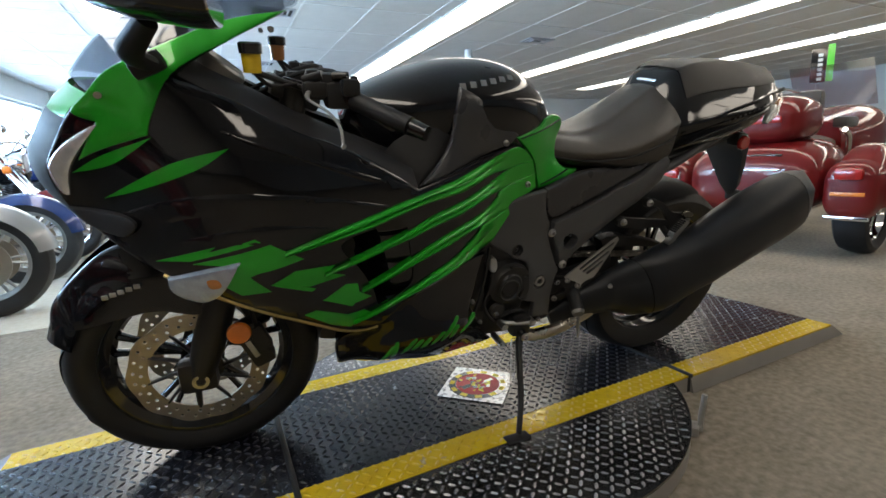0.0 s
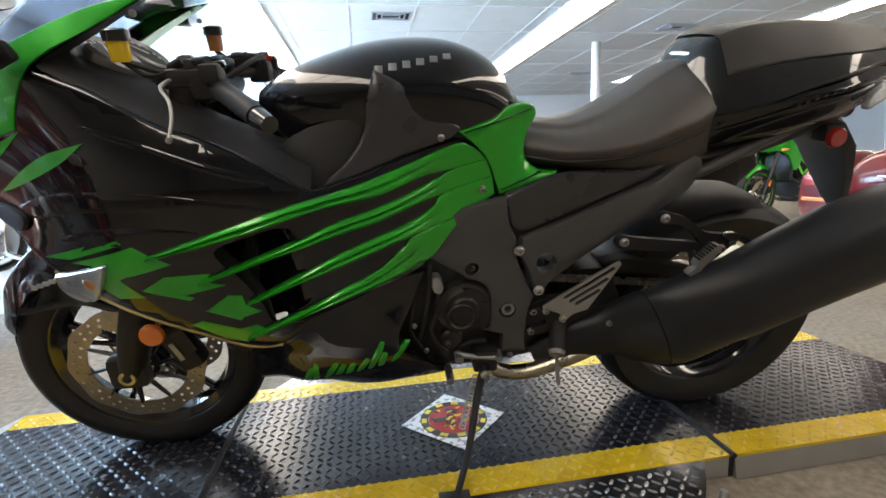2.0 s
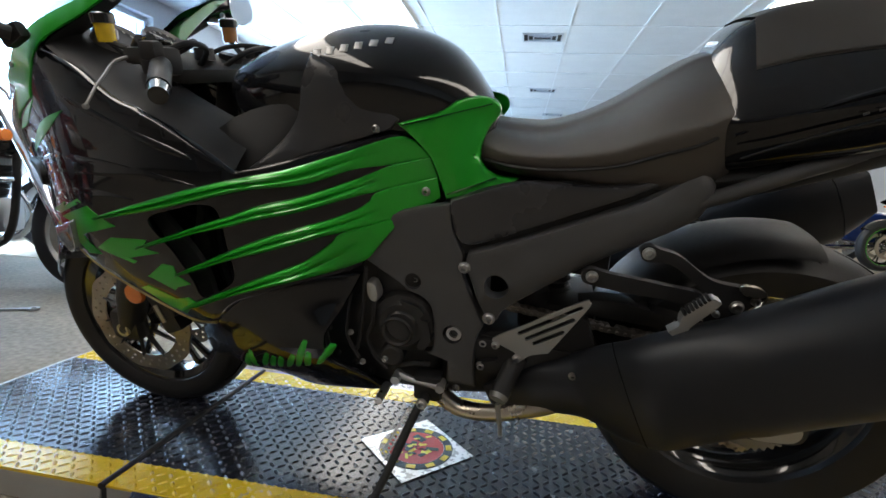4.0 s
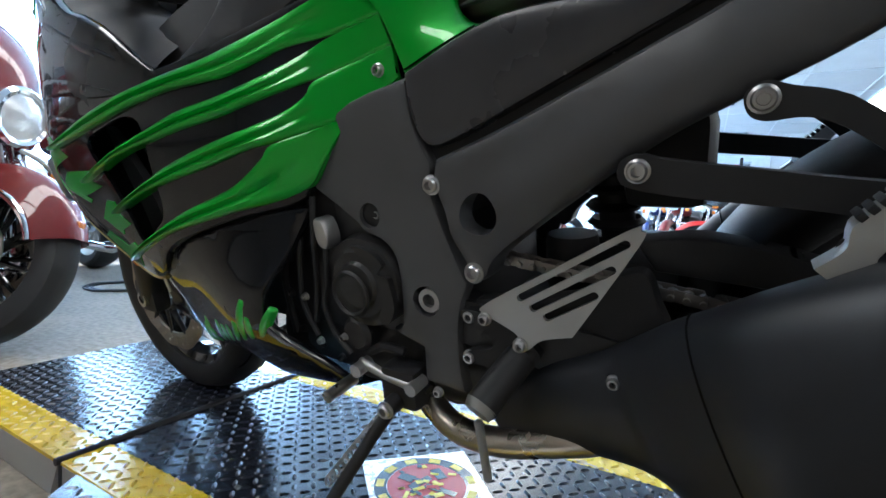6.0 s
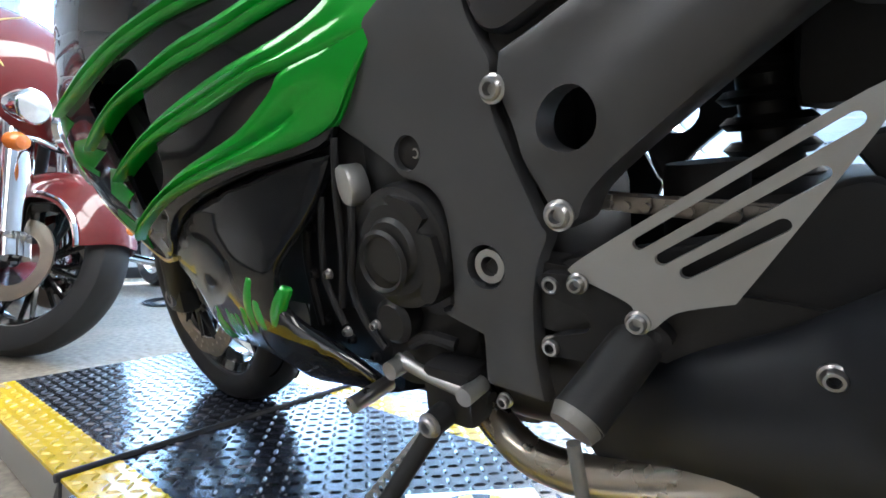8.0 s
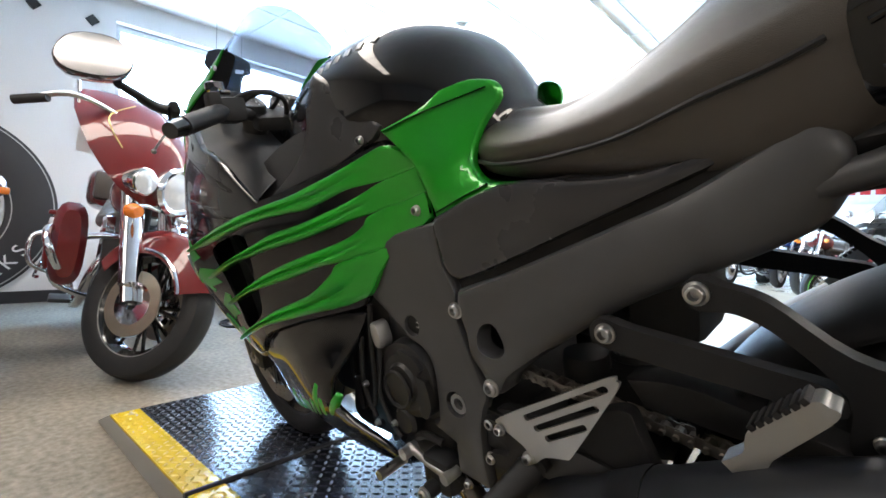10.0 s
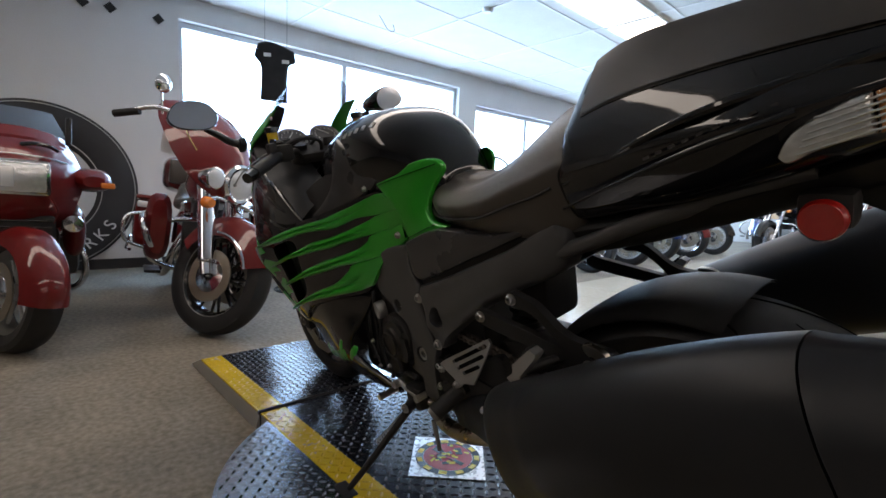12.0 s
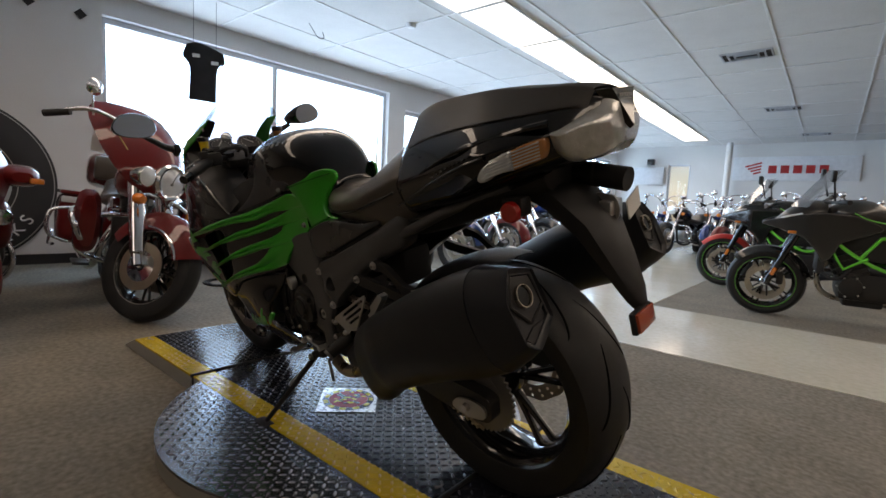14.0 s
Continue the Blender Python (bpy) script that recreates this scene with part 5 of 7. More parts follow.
for s in (-1, 1):
    on("fork_leg", tube([(FC[0], s * .10, FC[2]), (FC[0] + .03, s * .102, FC[2] + .09), (FC[0] + .075, s * .104, FC[2] + .22), (-.53, s * .104, .74)], [.030, .037, .036, .030], 18), ENGINE, "black fork leg")
    on("fork_foot", block((FC[0] - .005, s * .10, FC[2] + .005), (.085, .045, .085), .018), ENGINE)
    cal = on("brake_caliper", merge([block((-.60, s * .092, .35), (.055, .05, .125), .012, Matrix.Rotation(radians(-22), 4, "Y")), block((-.585, s * .105, .37), (.035, .03, .07), .01, Matrix.Rotation(radians(-22), 4, "Y"))]), ENGINE, "black radial brake caliper")
    part("caliper_mark", block((-.605, s * .119, .345), (.012, .003, .05), .001, Matrix.Rotation(radians(-22), 4, "Y")), ALU, cal)
    on("side_reflector", lathe([(0, -.008), (.024, -.008), (.0265, -.004), (.0265, .002), (0, .002)] if s < 0 else [(0, .008), (.024, .008), (.0265, .004), (.0265, -.002), (0, -.002)], (-.628, s * .150, .416), 28), ORANGE, "round orange side reflector")
    on("brake_hose", tube(smooth3([(-.59, s * .11, .40), (-.60, s * .13, .47), (-.62, s * .12, .55), (-.58, s * .11, .65)]), .005, 8), PLASTIC)
    on("hose_clip", block((-.665, s * .128, .455), (.012, .012, .035), .003, Matrix.Rotation(radians(-15), 4, "Y")), ALU)
# front fender
rows = []
for a in np.linspace(radians(24), radians(158), 26):
    t = (a - radians(24)) / radians(134)
    r = FR + .028 + .012 * math.sin(math.pi * t)
    half = .085 - .03 * max(0, t - .75) * 4 * .6 - .02 * max(0, .2 - t) * 5
    u = np.linspace(-1, 1, 15)
    rr = r - .055 * np.abs(u) ** 2.4
    rows.append(np.stack([FC[0] + rr * math.cos(a), half * u, FC[2] + rr * math.sin(a)], 1))
outer = loft(rows, False, False)
v_, f_ = np.array(outer[0]), outer[1]
inner_v = v_ + (np.array(FC) * (1, 0, 1) + v_ * (0, 1, 0) - v_) * .015
nn = len(v_)
on("front_fender", (np.concatenate([v_, inner_v]), f_ + [tuple(i + nn for i in reversed(q)) for q in f_]), PAINT_BLACK, "glossy black front fender")
both("fender_flank", panel(spline([(-1.0, .43), (-.985, .49), (-.92, .562), (-.85, .61), (-.77, .62), (-.66, .58), (-.64, .50), (-.70, .46), (-.78, .47), (-.86, .46), (-.97, .435)], 6), blend([(-1.0, .45, .03), (-.92, .55, .045), (-.85, .60, .05), (-.7, .6, .07), (-.67, .5, .115), (-.8, .48, .095), (-.95, .45, .07), (-.8, .55, .09)]), .004, 0, .02, .005), PAINT_BLACK, "glossy black fender side")
for k in range(5):
    both("fender_mark", block((-.875 + .016 * k, -.085 - .0035 * k, .515 + .006 * k), (.012, .003, .010), .001), ALU, "small silver fender mark")
# rear end
ARM = spline([(.16, .435), (.30, .425), (.42, .412), (.52, .398), (.60, .382), (.68, .367), (.80, .352), (.815, .32), (.80, .285), (.70, .285), (.60, .30), (.50, .325), (.42, .345), (.30, .365), (.18, .385)], 5)
both("swingarm", plate(ARM, -.163, -.128), ENGINE, "black swingarm")
on("swingarm_bridge", block((.36, 0, .43), (.16, .17, .10), .03), ENGINE)
both("chain_adjuster", plate(spline([(.70, .30), (.715, .325), (.76, .335), (.80, .325), (.795, .295), (.74, .288)], 4), -.170, -.160, [circle2(.745, .313, .011, 14)]), ALU, "bare metal chain adjuster plate")
both("rear_axle", lathe([(0, -.18), (.009, -.18), (.011, -.165), (.017, -.165), (.017, -.15), (0, -.15)], (.745, 0, .313), 18), STEEL, "steel rear axle nut")
on("sprocket", merge([plate(np.stack([.745 + (.098 + .004 * np.cos(42 * t)) * np.cos(t) for t in [np.linspace(0, 2 * math.pi, 252, endpoint=False)]] + [.315 + (.098 + .004 * np.cos(42 * t)) * np.sin(t) for t in [np.linspace(0, 2 * math.pi, 252, endpoint=False)]], 1), -.112, -.106, [circle2(.745, .315, .06, 30)]), lathe([(.062, -.004), (.062, .004), (.045, .01), (.03, .01), (.03, -.01), (.045, -.01)], (.745, -.109, .315), 30, 1, True)]), CAST, "grey metal rear sprocket")
links = []
for z0, z1, x0, x1 in ((.478, .418, .235, .745), (.40, .217, .22, .745)):
    n = 34
    for k in range(n):
        t = (k + .5) / n
        x, z = x0 + (x1 - x0) * t, z0 + (z1 - z0) * t
        m = Matrix.Rotation(math.atan2(-(z1 - z0), x1 - x0), 4, "Y")
        y = .006 if k % 2 else .009
        links += [block((x, -.109 - y, z), (.0205, .0022, .0135), .0009, m), block((x, -.109 + y, z), (.0205, .0022, .0135), .0009, m), rod((x - .0075, -.1235, z), (x - .0075, -.0945, z), .0036, 8), rod((x - .0075, -.114, z), (x - .0075, -.104, z), .0065, 8)]
tagged(on("drive_chain", merge(links), CHAIN, "oily steel drive chain"), kind="stuff")
on("rear_disc", petal_disc(RC, .10, .08, .125, 20), DISC)
rows = []
for a in np.linspace(radians(82), radians(170), 24):
    u = np.linspace(-1, 1, 13)
    rr = RR + .020 - .02 * np.abs(u) ** 3
    rows.append(np.stack([RC[0] + rr * math.cos(a), .112 * u, RC[2] + rr * math.sin(a)], 1))
o = loft(rows, False, False)
v_ = np.array(o[0])
inn = v_ * (1, 1, 1) + (np.array((RC[0], 0, RC[2])) - v_ * (1, 0, 1)) * .012
nn = len(v_)
on("rear_hugger", (np.concatenate([v_, inn]), o[1] + [tuple(i + nn for i in reversed(q)) for q in o[1]]), PLASTIC, "black rear wheel hugger")
# number plate hanger, reflectors and canister below the tail
hang = [(.88, .07, .83, .03), (.96, .085, .80, .035), (1.02, .075, .745, .03), (1.06, .055, .67, .022), (1.09, .035, .61, .014), (1.10, .018, .585, .008)]
rings = []
for x, w, z, d in [(x, w, z, d * .7) for x, w, z, d in hang]:
    rings.append(np.array([(x - d, -w, z - .01), (x, -w * 1.0, z + d * .6), (x + d * .6, -w * .6, z + d), (x + d * .6, w * .6, z + d), (x, w, z + d * .6), (x - d, w, z - .01), (x - d * 1.2, 0, z - .02)]))
on("plate_hanger", loft(rings), PLASTIC, "black plastic number plate hanger")
on("rear_reflector_holder", block((1.105, -.025, .568), (.013, .082, .044), .004, Matrix.Rotation(radians(-10), 4, "Y")), PLASTIC)
on("rear_reflector", block((1.113, -.025, .570), (.008, .076, .038), .003, Matrix.Rotation(radians(-10), 4, "Y")), REAR_RED, "rectangular amber-red rear reflector")
both("round_reflector", lathe([(0, -.008), (.019, -.008), (.022, -.004), (.022, .004), (0, .004)], (.893, -.138, .792), 28), RED_LENS, "round red reflector")
both("reflector_stay", block((.893, -.115, .80), (.05, .04, .04), .01), PLASTIC)
on("canister", merge([rod((.93, .03, .85), (1.062, .022, .832), .024, 20), lathe([(.0245, 0), (.026, .004), (.0245, .008)], (.99, .026, .842), 20, 0)]), PLASTIC, "black capped tube below the tail")
on("plate_bracket", merge([plate(spline([(.98, .80), (1.03, .80), (1.045, .77), (1.03, .745), (.99, .76)], 4), .02, .025), block((1.02, .03, .765), (.03, .06, .05), .006)]), ALU, "bare metal plate bracket")
on("paper_tag", block((1.05, .075, .775), (.003, .06, .045), 0, Matrix.Rotation(radians(20), 4, "X")), WHITE_PAPER, "cream paper tag")

# cockpit
rows = []
for x, z, yi, zi in ((-.66, .965, .06, 1.0), (-.573, .92, .06, .95), (-.473, .868, .07, .90), (-.415, .848, .08, .87), (-.336, .811, .10, .84), (-.235, .75, .12, .80)):
    w = SIDE(x, z) - .003
    t = np.linspace(0, 1, 7)
    rows.append(np.stack([x + .0 * t, -w + (w - yi) * t, z + (zi - z) * t + .015 * np.sin(math.pi * t)], 1))
both("cockpit_panel", loft(rows, False, False), PLASTIC, "black inner cockpit panel")
pod = on("gauge_pod", body(along([(-.74, .90, .965, .13), (-.68, .89, .985, .16), (-.62, .87, .965, .165), (-.56, .87, .93, .14)]), 3, 28), PLASTIC, "black instrument pod")
for s in (-1, 1):
    m = Matrix.Translation((-.600, s * .062, .972)) @ Matrix.Rotation(radians(-53), 4, "Y")
    dial = part("dial", moved(lathe([(0, .010), (.046, .010), (.048, -.03), (0, -.03)], (0, 0, 0), 36, 0), m), FRAME_GREY, pod, "round grey gauge dial")
    part("bezel", moved(lathe([(.044, .010), (.049, .017), (.053, .012), (.052, -.04), (.046, -.04)], (0, 0, 0), 40, 0, True), m), LETTER, dial, "silver gauge ring")
    part("needle", moved(block((.0125, 0, .012), (.002, .003, .040), 0, Matrix.Rotation(radians(40 * s), 4, "X")), m), WHITE_PAPER, dial)
    for k in range(11):
        t = radians(-120 + 24 * k)
        part("dial_mark", moved(block((.0118, .036 * math.sin(t), .036 * math.cos(t)), (.001, .003, .006), 0, Matrix.Translation((0, 0, 0))), m), WHITE_PAPER, dial)
on("steering_head", merge([block((-.46, 0, .925), (.10, .24, .035), .012, Matrix.Rotation(radians(22), 4, "Y")), rod((-.50, -.104, .78), (-.455, -.104, .955), .027), rod((-.50, .104, .78), (-.455, .104, .955), .027), lathe([(0, .965), (.02, .965), (.022, .94), (0, .94)], (-.445, 0, 0), 20, 2)]), ENGINE, "black upper fork clamp")
for s in (-1, 1):
    bar = on("handlebar", tube(smooth3([(-.455, s * .105, .93), (-.41, s * .16, .935), (-.37, s * .21, .93)]), .013, 12), ENGINE, "black clip-on handlebar")
    part("grip", tube(np.linspace((-.365, s * .215, .928), (-.285, s * .315, .894), 12), [.017 + .001 * (k % 2) for k in range(12)], 16), PLASTIC, bar, "black rubber grip")
    part("bar_weight", rod((-.283, s * .318, .893), (-.262, s * .343, .885), .0165, 16, .014), GLOSS_BLACK, bar, "black bar end weight")
    part("switch_box", block((-.39, s * .185, .935), (.05, .055, .05), .012), PLASTIC, bar)
    part("lever_perch", block((-.43, s * .185, .945), (.05, .04, .03), .01), ENGINE, bar)
    part("lever", tube(smooth3([(-.445, s * .20, .943), (-.452, s * .23, .932), (-.425, s * .275, .915), (-.412, s * .31, .895), (-.412, s * .335, .868)]), [.0050] * 6 + [.0030] * 19, 8, .7), CAST, bar, "grey metal hand lever")
    part("lever_ball", lathe([(0, -.005), (.004, -.0035), (.005, 0), (.004, .0035), (0, .005)], (-.412, s * .336, .866), 12), CAST, bar)
    rx_, ry_, rz_ = (-.538, -.15, .992) if s < 0 else (-.468, .13, 1.004)
    res = on("fluid_reservoir", lathe([(0, -.022), (.016, -.022), (.0175, .012), (0, .012)], (rx_, ry_, rz_), 20, 2), YELLOW_FLUID if s < 0 else AMBER_DIM, "yellow fluid reservoir" if s < 0 else "dark amber fluid reservoir")
    part("reservoir_cap", lathe([(0, .011), (.021, .011), (.021, .028), (.017, .031), (0, .031)], (rx_, ry_, rz_), 20, 2), GLOSS_BLACK, res, "black cap")
    on("reservoir_stay", rod((-.44, s * .14, .94), (rx_, ry_, rz_ - .02), .006, 8), ENGINE)
    on("cockpit_cable", tube(smooth3([(-.40, s * .17, .945), (-.38, s * .11, .972), (-.44, s * .05, .965), (-.54, s * .07, .92)]), .005, 8), PLASTIC)
    on("cockpit_cable", tube(smooth3([(-.39, s * .19, .945), (-.37, s * .14, .968), (-.39, s * .06, .955), (-.48, s * .03, .89)]), .006, 8), PLASTIC)
    on("brake_line", tube(smooth3([(rx_, ry_, rz_ - .02), (rx_ + .03, ry_ * .95, rz_ - .045), (-.46, s * .16, .952)]), .004, 8), PLASTIC)
    cluster = on("switch_cluster", block((-.405, s * .178, .958), (.040, .045, .034), .010), PLASTIC, "black switch cluster on the handlebar")
    part("switch_housing", block((-.372, s * .222, .952), (.034, .026, .032), .008), PLASTIC, cluster)
    part("lever_pivot", block((-.43, s * .155, .955), (.03, .03, .05), .010), ENGINE, cluster)
    part("switch_button", rod((-.40, s * .20, .97), (-.375, s * .215, .972), .008, 10), GLOSS_BLACK, cluster)
    part("cylinder_body", rod((-.45, s * .175, .96), (-.418, s * .195, .972), .009, 10), ENGINE, cluster)
    part("switch_button", block((-.36, s * .20, .966), (.012, .018, .010), .003), GLOSS_BLACK, cluster)
on("horn_button", block((-.37, .20, .965), (.02, .02, .012), .003), RED_LENS)
# turned-in rear edges of the nose panels
edge_line = spline([(-.470, 1.076), (-.577, 1.020), (-.655, .972), (-.700, .915)], 6, False)
rows = []
for k in np.linspace(0, 1, 5):
    rows.append(np.array([(x - .018 * k, -(SIDE(x, z) - .004) + (.022 + .033 * min(1, (1.10 - z) / .1)) * k, z - .006 * k) for x, z in edge_line]))
flange = loft(rows, False, False)
flange = (np.concatenate([flange[0], flange[0] + (-.003, 0, .003)]), flange[1] + [tuple(i + len(flange[0]) for i in reversed(q)) for q in flange[1]])
# left return is black to paint in its shade; the right keeps the green
on("panel_return", flange, PLASTIC, "turned-in edge of the left nose panel, blackened for shade")
on("panel_return", mirrored(flange), PAINT_GREEN, "green turned-in edge of the nose panel")
# screen and mirrors
rows = []
for x, z in spline([(-.806, .935), (-.767, .972), (-.70, 1.006), (-.58, 1.058), (-.47, 1.083), (-.445, 1.098)], 4, False):
    t = np.linspace(-1, 1, 25)
    k = min(1, (x + .83) / .16)
    narrow = 1 - max(0, x + .50) * 1.2
    rows.append(np.stack([x - (.05 - .03 * k) * (1 - t ** 2), (SIDE(x, z) - .006) * narrow * t, z + (.012 + .075 * k) * (1 - np.abs(t) ** 2.2)], 1))
v_, f_ = loft(rows, False, False)
sc = on("windscreen", (np.concatenate([v_, v_ + (.002, 0, -.003)]), f_ + [tuple(i + len(v_) for i in reversed(q)) for q in f_]), CLEAR_SCREEN, "lightly smoked windscreen")
sc.visible_shadow = False
for s in (-1, 1):
    place = Matrix.Translation((-.592, s * .354, 1.083)) @ Matrix.Rotation(radians(8 * s), 4, "Z") @ Matrix.Rotation(radians(9 * s), 4, "X")
    oval = spline([(-.066, .006), (-.04, .038), (.01, .044), (.05, .03), (.072, -.01), (.05, -.037), (-.01, -.043), (-.055, -.030)], 5)
    rings = [np.stack([np.full(len(oval), x), s * oval[:, 0] * k, oval[:, 1] * k2 + dz], 1) for x, k, k2, dz in ((-.150, .20, .12, -.012), (-.138, .50, .32, -.010), (-.09, .85, .66, -.008), (-.03, 1.0, .94, -.002), (0, 1.0, 1.0, 0), (.006, .98, .98, 0))]
    mir = on("mirror", moved(loft(rings) if s > 0 else (loft(rings)[0], [tuple(reversed(q)) for q in loft(rings)[1]]), place), PAINT_BLACK, "black wedge-shaped mirror shell")
    glass = [np.stack([np.full(len(oval), x), s * oval[:, 0] * .94, oval[:, 1] * .94], 1) for x in (.0065, .009)]
    part("mirror_glass", moved(loft(glass) if s > 0 else (loft(glass)[0], [tuple(reversed(q)) for q in loft(glass)[1]]), place), CHROME, mir, "mirror glass")
    path = smooth3([(-.70, s * .205, .985), (-.715, s * .235, 1.0), (-.695, s * .275, 1.025), (-.675, s * .31, 1.045)])
    part("mirror_stalk", tube(path, np.linspace(.024, .015, len(path)), 14, .6), PLASTIC, mir, "black mirror stalk")
    part("stalk_foot", block((-.70, s * .200, .982), (.055, .024, .034), .010, Matrix.Rotation(radians(-25), 4, "Y")), PLASTIC, mir, "black stalk foot")

# ---- other motorcycles on show; front contact at the origin, x forward ----
def small_wheel(parent, x, r, w, spokes, rim_mat, name, y=0.0, rim_ratio=0.68):
    c, q = (x, y, r), r * rim_ratio
    ob = part(name, lathe([(q, -w * .7), (q + .012, -w * .72), (q - .008, -w * .4), (q - .012, 0), (q - .008, w * .4), (q + .012, w * .72), (q, w * .7), (q - .022, w * .3), (q - .022, -w * .3)], c, 40, 1, True), rim_mat, parent, "wheel rim")
    part("tyre", lathe([(q + .004, -w * .8), (r - .045, -w), (r - .02, -w * .85), (r - .004, -w * .4), (r, 0), (r - .004, w * .4), (r - .02, w * .85), (r - .045, w), (q + .004, w * .8)], c, 56, 1, True), RUBBER, ob, "black tyre")
    part("hub", lathe([(0, -w * .9), (.03, -w * .9), (.045, -w * .5), (.045, w * .5), (.03, w * .9), (0, w * .9)], c, 20), CHROME, ob)
    for k in range(spokes):
        a = 2 * math.pi * k / spokes
        for s in ((-.12, .12) if spokes < 14 else (.08,)):
            part("spoke", tube([(c[0] + .03 * math.cos(a), y, r + .03 * math.sin(a)), (c[0] + (q - .01) * math.cos(a + s), y, r + (q - .01) * math.sin(a + s))], [.010, .008] if spokes < 14 else .003, 6), rim_mat, ob)
    return ob


def disc_plain(parent, x, y, z, r, inner=.62, arms=0):
    if arms:
        part("brake_disc", lathe([(r * inner, -.003), (r, -.003), (r, .003), (r * inner, .003)], (x, y, z), 40, 1, True), DISC, parent, "steel brake disc")
        for k in range(arms):
            a = 2 * math.pi * k / arms
            part("disc_arm", rod((x + .03 * math.cos(a), y, z + .03 * math.sin(a)), (x + r * (inner + .05) * math.cos(a + .3), y, z + r * (inner + .05) * math.sin(a + .3)), .007, 6), ENGINE, parent)
        return
    part("brake_disc", lathe([(r * .62, -.003), (r, -.003), (r, .003), (r * .62, .003)], (x, y, z), 40, 1, True), DISC, parent, "steel brake disc")
    part("disc_carrier", lathe([(.03, -.006), (r * .64, -.004), (r * .64, .004), (.03, .006)], (x, y, z), 30, 1, True), CHROME, parent)


def arc_fender(x, r, a0, a1, half, drop, skirt=0.05):
    rows = []
    for a in np.linspace(radians(a0), radians(a1), 22):
        u = np.linspace(-1, 1, 13)
        rr = r + .03 - drop * np.abs(u) ** 2.6
        rows.append(np.stack([x + rr * math.cos(a), half * np.sign(u) * np.abs(u) ** .8, r + rr * math.sin(a)], 1))
    o = loft(rows, False, False)
    v = np.array(o[0])
    k = v + (np.array((x, 0, r)) - v * (1, 0, 1)) * .02
    n = len(v)
    return np.concatenate([v, k]), o[1] + [tuple(i + n for i in reversed(q)) for q in o[1]]


def twin_engine(parent, x, z, metal):
    part("crankcase", block((x, 0, z), (.34, .26, .22), .05), metal, parent, "engine crankcase")
    for s, lean_ in ((1, 22), (-1, -22)):
        m = Matrix.Translation((x + s * .07, 0, z + .10)) @ Matrix.Rotation(radians(lean_), 4, "Y")
        prof = []
        for k in range(9):
            prof += [(.075, .02 + .024 * k), (.075, .032 + .024 * k), (.058, .034 + .024 * k), (.058, .043 + .024 * k)]
        part("cylinder", moved(lathe([(0, .02)] + prof + [(0, .24)], (0, 0, 0), 24, 2), m), ENGINE, parent, "finned engine cylinder")
        part("rocker_cover", moved(block((0, 0, .26), (.15, .13, .05), .02), m), metal, parent)
    part("air_cleaner", lathe([(0, -.17), (.07, -.165), (.085, -.15), (.085, -.11), (0, -.11)], (x, 0, z + .24), 28), CHROME, parent, "chrome air cleaner")
    part("primary_cover", lathe([(0, -.17), (.06, -.17), (.09, -.155), (.09, -.10), (0, -.10)], (x - .10, 0, z - .02), 28), CHROME, parent)


